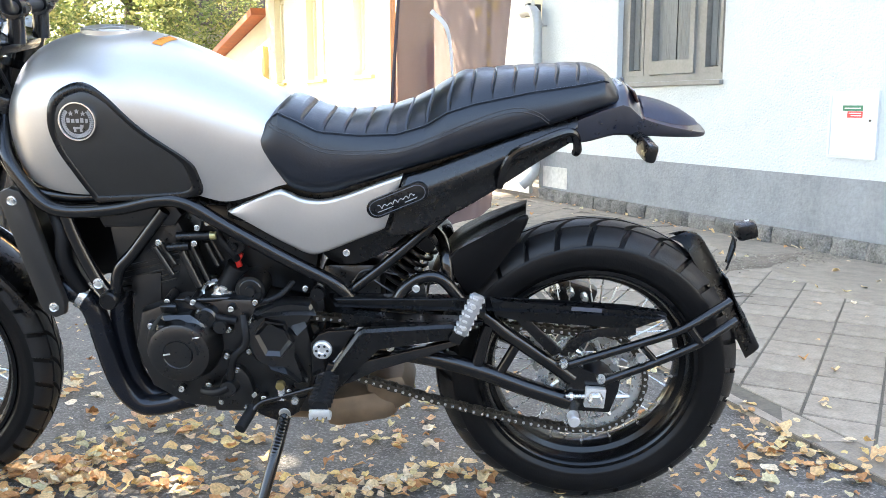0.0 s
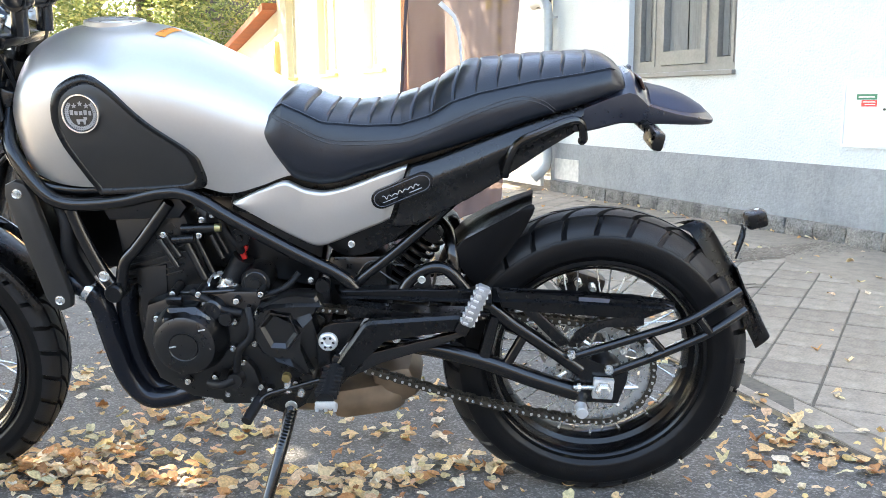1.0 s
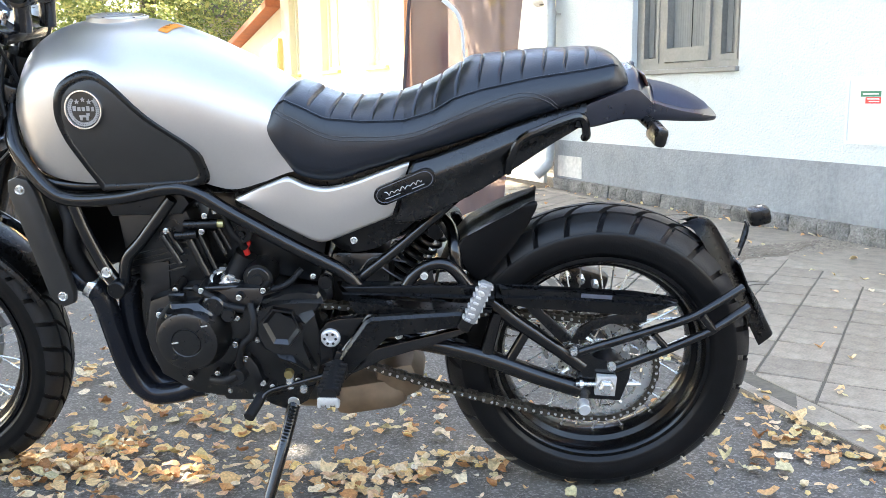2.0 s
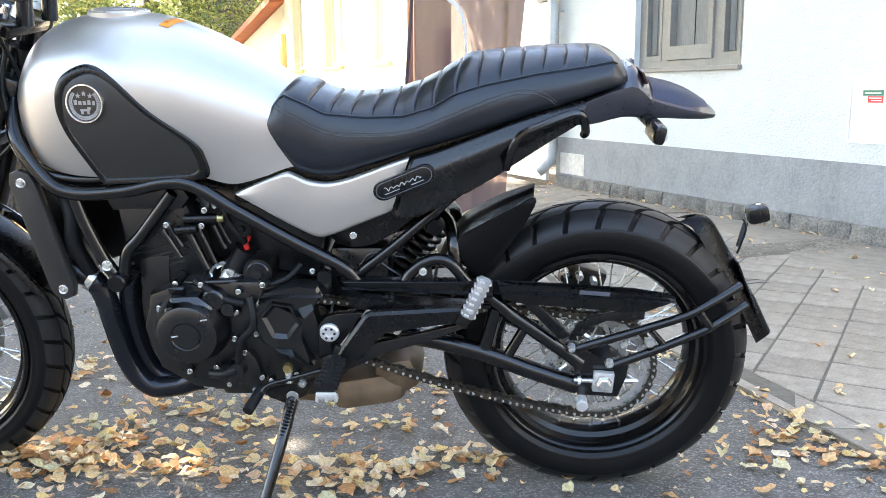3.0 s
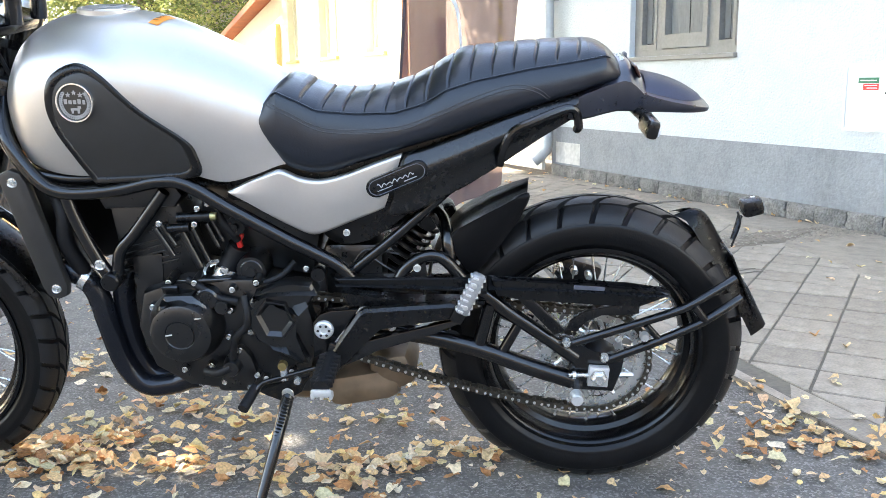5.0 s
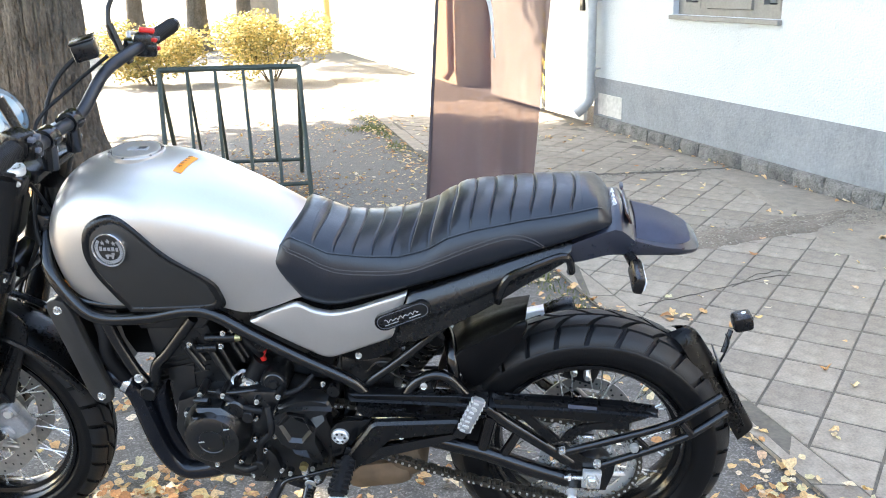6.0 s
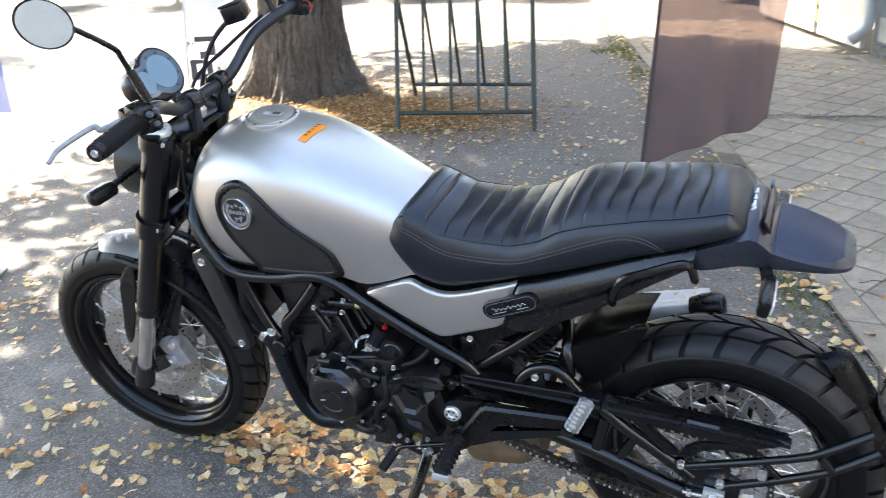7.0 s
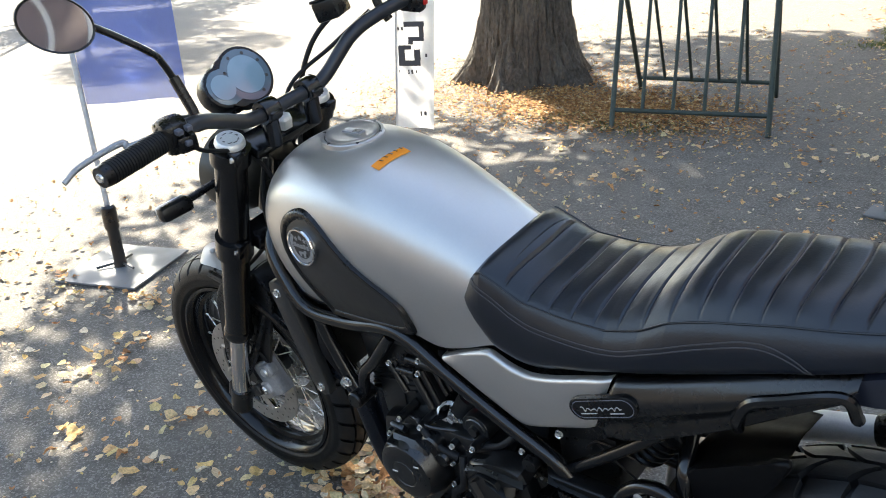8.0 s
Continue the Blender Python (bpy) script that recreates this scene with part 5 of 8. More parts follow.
def tail_top(x, y):
    zt, w = interp(x, TAIL, 1), interp(x, TAIL, 3)
    return zt - (zt - min(zt - 0.002, interp(x, ARRIS))) * interp(abs(y) / w, TAILSEC)


rows = []
for x, zt, zb, w in TAIL:
    ze = min(zt - 0.002, interp(x, ARRIS))
    h = [(w * k, tail_top(x, w * k)) for k, d in TAILSEC] + [(w * 1.005, ze - 0.004), (w * 0.995, zb + (ze - zb) * 0.45), (w * 0.975, zb + 0.004), (w * 0.94, zb), (w * 0.86, zb + 0.004), (0, zb + 0.006)]
    rows.append([(x, -y, z) for y, z in h[::-1]] + [(x, y, z) for y, z in h[1:]])
grid_sheet(bm, rows)
bm.verts.ensure_lookup_table()
n = len(rows[0])
bm.faces.new(bm.verts[0:n])
bm.faces.new(bm.verts[-n:])
tail = part("tail_fender", bm, TAILGREY, bike, "black plastic tail fender tinted sky blue", smooth=32)
bm = bmesh.new()
grid_sheet(bm, [[(x, w * u, tail_top(x, w * u) + 0.0030 - 0.0025 * abs(u) ** 8) for u in [-1 + k / 8 for k in range(17)]] for x, w in [(0.080 + 0.0060 * i, 0.088 - 0.014 * (i / 19) - 0.026 * (i / 19) ** 6) for i in range(20)]])
bmesh.ops.solidify(bm, geom=bm.faces[:], thickness=0.003)
part("tail_tongue", bm, TONGUE, tail, "flat grey tail insert tinted sky blue")
bm = bmesh.new()
box(bm, (0.0640, 0, 0.931), (0.006, 0.150, 0.026), 0.0025, (0, -24, 0))
part("tail_light", bm, TAILRED, tail, "slim dark red tail light")
bm = bmesh.new()
box(bm, (0.0600, 0.070, 0.944), (0.008, 0.024, 0.010), 0.003, (0, 10, 0))
part("tail_light_trim", bm, GREYPLASTIC, tail)


# -- frame --
def pipe(name, pts, r, m, parent=bike, label="", seg=12, n=6, smooth=True):
    bm = bmesh.new()
    tube(bm, pts, r, seg, n, smooth)
    return part(name, bm, m, parent, label)


def plate(name, outline, y0, y1, m, parent=bike, label="", bevel=0.003, n=0, segments=2):
    bm = bmesh.new()
    prism(bm, [tuple(q) for q in spline(outline, n, True)] if n else outline, y0, y1, bevel, segments=segments)
    return part(name, bm, m, parent, label)


def wedge(name, top, bottom, y0, y1, m, parent=bike, label="", back=0.02):
    """A facet from an upper edge at y0 to a lower edge at y1, closed behind: edges in x, z with as many points."""
    bm = bmesh.new()
    a = [(x, y0, z) for x, z in top]
    b = [(x, y1, z) for x, z in bottom]
    c = [(x, y1 + back, z - 0.002) for x, z in bottom]
    d = [(x, y0 + back * 0.5, z + 0.001) for x, z in top]
    grid_sheet(bm, [d, a, b, c])
    bmesh.ops.solidify(bm, geom=bm.faces[:], thickness=0.002)
    return part(name, bm, m, parent, label, 30)


def turned(name, profile, x, y, z, m, parent=bike, label="", seg=28, tilt=None):
    bm = bmesh.new()
    lathe(bm, profile, side(x, y, z) if tilt is None else tilt, seg)
    return part(name, bm, m, parent, label)


def block(name, c, s, m, parent=bike, label="", bevel=0.006, rot=None):
    bm = bmesh.new()
    box(bm, c, s, bevel, rot)
    return part(name, bm, m, parent, label)


bm = bmesh.new()
tube(bm, [(-1.185, 0, 0.99), (-1.235, 0, 0.87)], 0.034, 20)
frame_ob = part("frame", bm, BLACK, bike, "black tubular steel frame")
for s in (-1, 1):
    pipe("main_tube", [(-1.195, s * 0.05, 0.90), (-1.172, s * 0.110, 0.825), (-1.122, s * 0.128, 0.750), (-1.068, s * 0.132, 0.717), (-0.965, s * 0.132, 0.720), (-0.873, s * 0.132, 0.738), (-0.817, s * 0.132, 0.731), (-0.743, s * 0.132, 0.685), (-0.634, s * 0.130, 0.619), (-0.534, s * 0.126, 0.562), (-0.500, s * 0.122, 0.525)], 0.0145, BLACK, frame_ob, seg=14)
    pipe("second_tube", [(-1.21, s * 0.04, 0.86), (-1.15, s * 0.10, 0.765), (-1.07, s * 0.110, 0.740), (-0.95, s * 0.110, 0.742), (-0.85, s * 0.110, 0.748)], 0.012, BLACK, frame_ob)
    pipe("down_tube", [(-1.066, s * 0.125, 0.712), (-1.050, s * 0.125, 0.650), (-1.022, s * 0.125, 0.575), (-1.000, s * 0.125, 0.535)], 0.014, BLACK, frame_ob)
    pipe("brace_tube", [(-0.865, s * 0.125, 0.715), (-0.936, s * 0.125, 0.628), (-0.971, s * 0.125, 0.590), (-0.984, s * 0.125, 0.540)], 0.0125, BLACK, frame_ob)
    turned("boss", [(0, 0.030), (0.016, 0.030), (0.019, 0.026), (0.019, -0.02), (0, -0.02)], -0.992, s * 0.125, 0.530, PLASTIC, frame_ob)
    pipe("seat_tube", [(-0.60, s * 0.115, 0.660), (-0.40, s * 0.110, 0.745), (-0.10, s * 0.095, 0.858)], 0.0125, BLACK, frame_ob)
    pipe("stay_tube", [(-0.505, s * 0.110, 0.535), (-0.40, s * 0.108, 0.62), (-0.25, s * 0.10, 0.755)], 0.011, BLACK, frame_ob)
    pipe("wire", [(-0.504, s * 0.06, 0.539), (-0.475, s * 0.06, 0.566), (-0.408, s * 0.06, 0.556)], 0.0022, ENGINE, frame_ob, seg=6)
    pipe("wire", [(-0.479, s * 0.06, 0.560), (-0.44, s * 0.06, 0.53), (-0.409, s * 0.06, 0.510)], 0.0022, ENGINE, frame_ob, seg=6)
# plain black blocks, added to close see-through gaps behind engine and frame
block("throttle_body", (-0.70, 0.02, 0.610), (0.26, 0.15, 0.17), ENGINE, bike, "", 0.02, (0, 12, 0))
block("linkage_housing", (-0.505, 0.02, 0.505), (0.13, 0.16, 0.15), ENGINE, bike, "", 0.02)
block("undertray", (-0.31, 0, 0.800), (0.52, 0.20, 0.06), PLASTIC, bike, "", 0.012, (0, -18, 0))
block("airbox", (-0.62, 0, 0.720), (0.26, 0.19, 0.12), PLASTIC, bike, "", 0.02, (0, 10, 0))
block("battery_tray", (-0.46, 0, 0.665), (0.16, 0.17, 0.12), PLASTIC, bike, "", 0.012, (0, -20, 0))
block("tank_underside", (-0.92, 0, 0.735), (0.36, 0.20, 0.035), PLASTIC, bike, "", 0.008)

# radiator and its side covers
bm = bmesh.new()
box(bm, (-1.145, 0, 0.625), (0.03, 0.25, 0.26), 0.004, (0, -10, 0))
radiator = part("radiator", bm, ENGINE, bike, "black radiator behind the front wheel")
for i in range(12):
    bm = bmesh.new()
    box(bm, (-1.164 + 0.0035 * (i - 6) * -1.0, 0, 0.52 + i * 0.019), (0.012, 0.235, 0.003), 0, (0, -10, 0))
    part("fin", bm, ENGINE, radiator, smooth=0)
for s in (-1, 1):
    bm = bmesh.new()
    out = [(-1.190, 0.735), (-1.186, 0.756), (-1.166, 0.764), (-1.146, 0.757), (-1.136, 0.737), (-1.089, 0.518), (-1.093, 0.494), (-1.112, 0.486), (-1.132, 0.495), (-1.142, 0.515)]
    prism(bm, out, s * 0.112, s * 0.136, 0.005)
    rc_ = part("radiator_cover", bm, DARKPANEL, bike, "black plastic radiator side cover")
    bolt(rc_, -1.163, s * 0.136 if s < 0 else 0.13, 0.738, 0.008)
    bolt(rc_, -1.112, s * 0.136 if s < 0 else 0.13, 0.511, 0.008)
pipe("coolant_hose", [(-1.10, -0.09, 0.70), (-1.085, -0.105, 0.66), (-1.09, -0.105, 0.60), (-1.07, -0.09, 0.53)], 0.017, GRIP, radiator)
pipe("coolant_hose", [(-1.10, 0.09, 0.70), (-1.06, 0.10, 0.66), (-0.98, 0.10, 0.67)], 0.017, GRIP, radiator)

bm = bmesh.new()
lathe(bm, [(0.009, -0.002), (0.012, 0), (0.009, 0.002), (0.007, 0)], side(-1.150, -0.105, 0.785), 18, True)
part("cable_eye", bm, ORANGE, radiator, "yellow plastic cable eye")

# -- engine --
bm = bmesh.new()
prism(bm, [(-0.935, 0.50), (-0.955, 0.42), (-0.93, 0.33), (-0.86, 0.285), (-0.70, 0.265), (-0.60, 0.30), (-0.575, 0.40), (-0.60, 0.50), (-0.70, 0.53), (-0.85, 0.53)], -0.135, 0.135, 0.012)
engine = part("engine", bm, ENGINE, bike, "black twin cylinder engine")
bm = bmesh.new()
prism(bm, [(-0.995, 0.695), (-0.86, 0.70), (-0.845, 0.672), (-0.80, 0.525), (-0.93, 0.505), (-0.985, 0.56)], -0.095, 0.095, 0.008)
cyl = part("cylinder_block", bm, ENGINE, engine, "black cylinder block")
for i in range(5):
    block("rib", (-0.925 + 0.004 * i, 0, 0.545 + 0.014 * i), (0.13, 0.198, 0.004), ENGINE, cyl, "", 0.001, (0, -14, 0))
bm = bmesh.new()
prism(bm, [(-1.02, 0.715), (-0.99, 0.735), (-0.86, 0.735), (-0.835, 0.70), (-0.855, 0.675), (-1.0, 0.672)], -0.108, 0.108, 0.010)
part("cylinder_head", bm, ENGINE, engine, "black cylinder head cover")
for i, (a, b, r) in enumerate((((-0.896, 0.636), (-0.865, 0.576), 0.0065), ((-0.884, 0.642), (-0.860, 0.598), 0.005), ((-0.844, 0.625), (-0.814, 0.548), 0.008), ((-0.824, 0.633), (-0.797, 0.560), 0.005), ((-0.795, 0.64), (-0.775, 0.59), 0.005), ((-0.785, 0.645), (-0.765, 0.60), 0.004))):
    pipe("stud", [(a[0], -0.118 + 0.004 * i, a[1]), (b[0], -0.118 + 0.004 * i, b[1])], r, ENGINE, engine, smooth=False)
pipe("sensor_rail", [(-0.866, -0.125, 0.637), (-0.822, -0.125, 0.640)], 0.009, PLASTIC, engine, smooth=False)
pipe("injector", [(-0.850, -0.11, 0.655), (-0.782, -0.11, 0.658)], 0.011, PLASTIC, engine, smooth=False)
turned("injector_tip", [(0, 0.012), (0.008, 0.012), (0.009, 0), (0, 0)], 0, 0, 0, mat("yellowed brass", (0.55, 0.50, 0.25), 0.35, 0.8), engine, tilt=pose(-0.782, -0.11, 0.658, 0, 90, 0))
pipe("guide_hose", [(-0.775, -0.09, 0.69), (-0.765, -0.10, 0.65), (-0.745, -0.10, 0.62), (-0.738, -0.09, 0.60)], 0.008, GRIP, engine)
turned("throttle_pulley", [(0, 0.012), (0.006, 0.012), (0.007, 0.004), (0.019, 0.004), (0.019, -0.004), (0, -0.004)], -0.736, -0.10, 0.634, PLASTIC, engine)
block("red_plug", (-0.737, -0.085, 0.594), (0.012, 0.010, 0.026), RED, engine, "red plug", 0.003, (0, -15, 0))
block("red_plug", (-0.731, -0.085, 0.606), (0.010, 0.010, 0.014), RED, engine, "red plug", 0.003, (0, 25, 0))
pipe("thermostat_hose", [(-0.739, -0.075, 0.582), (-0.750, -0.075, 0.562), (-0.766, -0.080, 0.533), (-0.773, -0.085, 0.505)], 0.024, GRIP, engine, seg=18)
bm = bmesh.new()
tube(bm, [(-0.765, -0.080, 0.536), (-0.772, -0.082, 0.518)], 0.0275, 24)
tube(bm, [(-0.786, -0.090, 0.528), (-0.774, -0.094, 0.512), (-0.768, -0.090, 0.500)], (0.0245, 0.022), 24)
lathe(bm, [(0.022, -0.008), (0.029, -0.006), (0.030, 0.0), (0.029, 0.006), (0.022, 0.008)], pose(-0.786, -0.096, 0.528, 52, 12, 0), 28)
box(bm, (-0.764, -0.118, 0.545), (0.016, 0.010, 0.010), 0.002, (0, 20, 0))
part("hose_clamp", bm, STEEL, engine, "bright hose clamp")
turned("starter_motor", [(0, 0.034), (0.010, 0.034), (0.011, 0.026), (0.022, 0.026), (0.024, 0.024), (0.030, 0.024), (0.032, 0.020), (0.032, -0.05), (0, -0.05)], -0.709, -0.09, 0.540, ENGINE, engine)
# alternator cover: dome, raised centre, top lug
turned("alternator_cover", [(0, 0.046), (0.028, 0.046), (0.029, 0.044), (0.031, 0.046), (0.052, 0.046), (0.062, 0.041), (0.068, 0.028), (0.074, 0.010), (0.078, 0.0), (0.078, -0.02), (0, -0.02)], -0.846, -0.148, 0.432, ENGINE, engine, "round black alternator cover", 56)
plate("cover_lug", [(-0.878, 0.506), (-0.822, 0.508), (-0.795, 0.486), (-0.79, 0.465), (-0.90, 0.465)], -0.178, -0.130, ENGINE, engine, "", 0.011, segments=1)
wedge("cover_facet", [(-0.880, 0.505), (-0.856, 0.506), (-0.834, 0.506)], [(-0.884, 0.494), (-0.856, 0.496), (-0.828, 0.494)], -0.150, -0.186, ENGINE, engine)
plate("cover_facet", [(-0.884, 0.493), (-0.828, 0.494), (-0.812, 0.474), (-0.800, 0.462), (-0.898, 0.460)], -0.186, -0.160, ENGINE, engine, "", 0.004, segments=1)
block("lug_plate", (-0.865, -0.160, 0.520), (0.034, 0.012, 0.021), ENGINE, engine, "", 0.003, (30, 2, 0))
for x, z in ((-0.868, 0.433), (-0.805, 0.470)):
    block("cover_mark", (x, -0.196, z), (0.014, 0.002, 0.003), ALU, engine, "", 0.0005, (0, -10, 0))
# front sprocket cover with its bevelled hexagon
cov = plate("sprocket_cover", [(-0.715, 0.446), (-0.708, 0.490), (-0.690, 0.512), (-0.643, 0.527), (-0.615, 0.531), (-0.577, 0.531), (-0.567, 0.510), (-0.592, 0.481), (-0.618, 0.447), (-0.622, 0.415), (-0.602, 0.368), (-0.594, 0.352), (-0.611, 0.352), (-0.654, 0.383), (-0.697, 0.404)], -0.166, -0.120, ENGINE, engine, "angular black sprocket cover", 0.006, segments=1)
wedge("cover_facet", [(-0.694, 0.512), (-0.666, 0.521), (-0.612, 0.525), (-0.576, 0.527)], [(-0.698, 0.496), (-0.666, 0.508), (-0.608, 0.512), (-0.565, 0.511)], -0.152, -0.176, ENGINE, cov)
wedge("cover_facet", [(-0.672, 0.497), (-0.625, 0.485), (-0.592, 0.496)], [(-0.648, 0.487), (-0.605, 0.467), (-0.584, 0.488)], -0.162, -0.178, ENGINE, cov)
wedge("cover_facet", [(-0.675, 0.399), (-0.642, 0.399), (-0.606, 0.362)], [(-0.663, 0.391), (-0.629, 0.379), (-0.605, 0.358)], -0.162, -0.176, ENGINE, cov)
bm = bmesh.new()
hexa = [np.array(q) for q in ((-0.690, 0.466), (-0.672, 0.424), (-0.643, 0.422), (-0.620, 0.452), (-0.634, 0.487), (-0.667, 0.493))]
hc = np.mean(hexa, axis=0)
loops = [[bm.verts.new((q[0], y_, q[1])) for q in (hc + (h_ - hc) * k_ for h_ in hexa)] for k_, y_ in ((1.28, -0.160), (1.16, -0.175), (1.06, -0.175), (0.84, -0.1665))]
for a, b in zip(loops, loops[1:]):
    for k in range(6):
        bm.faces.new((a[k], a[(k + 1) % 6], b[(k + 1) % 6], b[k]))
bm.faces.new(loops[-1])
part("hex_recess", bm, ENGINE, cov, smooth=20)
plate("lower_cover", [(-0.775, 0.354), (-0.755, 0.378), (-0.731, 0.381), (-0.717, 0.361), (-0.706, 0.320), (-0.722, 0.284), (-0.779, 0.282), (-0.786, 0.319)], -0.152, -0.115, ENGINE, engine, "", 0.006)
turned("drain_boss", [(0, 0.02), (0.016, 0.02), (0.018, 0.016), (0.020, 0), (0, 0)], -0.757, -0.152, 0.343, ENGINE, engine)
pipe("water_hose", [(-0.719, -0.15, 0.500), (-0.712, -0.165, 0.470), (-0.716, -0.168, 0.440), (-0.741, -0.168, 0.412), (-0.753, -0.160, 0.362)], 0.008, GRIP, engine)
pipe("drain_hose", [(-0.757, -0.165, 0.345), (-0.784, -0.165, 0.333), (-0.815, -0.150, 0.328)], 0.010, GRIP, engine)
turned("pump_body", [(0, 0.030), (0.020, 0.030), (0.024, 0.026), (0.026, 0.0), (0, 0)], -0.795, -0.130, 0.495, ENGINE, engine)
turned("pump_body", [(0, 0.034), (0.013, 0.034), (0.015, 0.030), (0.017, 0.0), (0, 0)], -0.765, -0.130, 0.478, ENGINE, engine)
pipe("breather_hose", [(-0.835, -0.135, 0.530), (-0.80, -0.150, 0.515), (-0.770, -0.150, 0.495), (-0.735, -0.145, 0.485)], 0.0085, GRIP, engine)
pipe("breather_hose", [(-0.62, -0.10, 0.555), (-0.65, -0.12, 0.53), (-0.70, -0.13, 0.515)], 0.007, GRIP, engine)
pipe("loom", [(-0.86, -0.13, 0.525), (-0.80, -0.14, 0.530), (-0.74, -0.12, 0.525), (-0.68, -0.13, 0.525)], 0.005, ENGINE, engine)
turned("oil_filler", [(0, 0.015), (0.014, 0.015), (0.015, 0.0), (0, 0)], -0.565, -0.135, 0.545, PLASTIC, engine)
for x, z in ((-0.872, 0.529), (-0.912, 0.475), (-0.819, 0.528), (-0.770, 0.481), (-0.751, 0.467), (-0.743, 0.513), (-0.692, 0.528), (-0.636, 0.516), (-0.717, 0.476), (-0.713, 0.418), (-0.760, 0.408), (-0.740, 0.376), (-0.709, 0.319), (-0.642, 0.372), (-0.804, 0.340), (-0.635, 0.326), (-0.862, 0.331), (-0.727, 0.292), (-0.779, 0.302), (-0.690, 0.310)):
    turned("bolt_boss", [(0.0085, 0.0), (0.0095, -0.05), (0, -0.05), (0, 0.0)], x, -0.148, z, ENGINE, engine, seg=12)
    bolt(engine, x, -0.148, z, 0.0048)
for x, z in ((-0.802, 0.680), (-0.883, 0.649), (-0.811, 0.647), (-0.592, 0.551), (-0.78, 0.69)):
    bolt(engine, x, -0.128, z, 0.0048)
bolt(frame_ob, -1.011, -0.14, 0.565, 0.009)
block("engine_lower", (-0.70, 0.0, 0.262), (0.24, 0.16, 0.05), ENGINE, engine, "", 0.012)
bm = bmesh.new()
lathe(bm, [(0, 0.20), (0.060, 0.20), (0.075, 0.185), (0.085, 0.15), (0.085, 0.0), (0, 0)], pose(-0.78, 0, 0.42, -90, 0, 0), 40)
part("clutch_cover", bm, ENGINE, engine, "round black clutch cover")

plate("engine_front", [(-0.961, 0.567), (-0.895, 0.575), (-0.905, 0.448), (-0.942, 0.428), (-0.962, 0.443), (-0.953, 0.480), (-0.964, 0.506)], -0.10, -0.04, ENGINE, engine, "", 0.006)
# backing plate, added to darken the gap between headers and casing
plate("engine_front", [(-1.022, 0.498), (-0.942, 0.499), (-0.970, 0.259), (-0.988, 0.258), (-1.017, 0.308), (-1.030, 0.373)], 0.03, 0.05, ENGINE, engine, "", 0.006)
plate("radiator_shroud", [(-1.122, 0.666), (-0.952, 0.673), (-0.977, 0.606), (-1.048, 0.526), (-1.091, 0.526), (-1.111, 0.568)], 0.02, 0.034, HUG, radiator, "", 0.004)

# -- exhaust --
for pts in ([(-0.963, -0.055, 0.559), (-0.993, -0.055, 0.518), (-1.008, -0.055, 0.465), (-1.008, -0.055, 0.398), (-0.996, -0.055, 0.327), (-0.972, -0.055, 0.282), (-0.928, -0.055, 0.263), (-0.800, -0.040, 0.258), (-0.660, -0.020, 0.240)],
            [(-1.134, -0.085, 0.541), (-1.102, -0.085, 0.531), (-1.071, -0.085, 0.515), (-1.051, -0.085, 0.477), (-1.039, -0.085, 0.414), (-1.022, -0.085, 0.333), (-0.999, -0.085, 0.283), (-0.964, -0.085, 0.259), (-0.908, -0.085, 0.265), (-0.866, -0.085, 0.278), (-0.800, -0.051, 0.262), (-0.660, -0.026, 0.235)]):
    h_ = pipe("exhaust_header", pts, 0.0238, HEADER, bike, "dark coated exhaust header", 20, 7)
bm = bmesh.new()
tube(bm, [(-1.077, -0.086, 0.518), (-1.065, -0.086, 0.510)], 0.0262, 20)
part("header_clamp", bm, STEEL, h_, "bright clamp")
bm = bmesh.new()
tube(bm, [(-0.852, -0.078, 0.262), (-0.836, -0.074, 0.261)], 0.0285, 20)
box(bm, (-0.844, -0.105, 0.285), (0.012, 0.012, 0.03), 0.002)
part("header_clamp", bm, STEEL, h_, "bright clamp")
bm = bmesh.new()
box(bm, (-0.500, 0.01, 0.240), (0.175, 0.17, 0.085), 0.034, (0, -10, 0))
box(bm, (-0.435, 0.01, 0.274), (0.11, 0.16, 0.095), 0.038, (0, -14, 0))
tube(bm, [(-0.68, 0.0, 0.235), (-0.58, 0.0, 0.230)], 0.045, 18)
part("exhaust_collector", bm, DUSTY, bike, "heat browned exhaust collector box")
bm = bmesh.new()
tube(bm, [(-0.42, 0.07, 0.29), (-0.43, 0.14, 0.36), (-0.42, 0.175, 0.45), (-0.38, 0.20, 0.495)], 0.024, 16)
MUF = Matrix.Translation((-0.350, 0.174, 0.488)) @ Vector((0.955, 0.04, 0.24)).to_track_quat("Z", "Y").to_matrix().to_4x4()
lathe(bm, [(0, 0), (0.024, 0.0), (0.030, 0.03), (0.031, 0.05), (0.026, 0.20), (0.025, 0.275), (0, 0.275)], MUF, 32)
muf = part("muffler", bm, ALU, bike, "bright metal muffler")
bm = bmesh.new()
lathe(bm, [(0.0, 0.318), (0.017, 0.318), (0.020, 0.334), (0.025, 0.337), (0.030, 0.334), (0.0345, 0.318), (0.033, 0.290), (0.0275, 0.264), (0.0245, 0.262)], MUF, 32)
part("end_cap", bm, PLASTIC, muf, "black muffler end cap")

# -- swingarm, chain guard, chain and sprocket --
bm = bmesh.new()
tube(bm, [(-0.560, -0.12, 0.425), (-0.560, 0.12, 0.425)], 0.028, 18)
swing = part("swingarm", bm, BLACK, bike, "black tubular trellis swingarm")
pipe("cross_tube", [(-0.30, -0.115, 0.385), (-0.30, 0.115, 0.385)], 0.022, BLACK, swing, smooth=False)
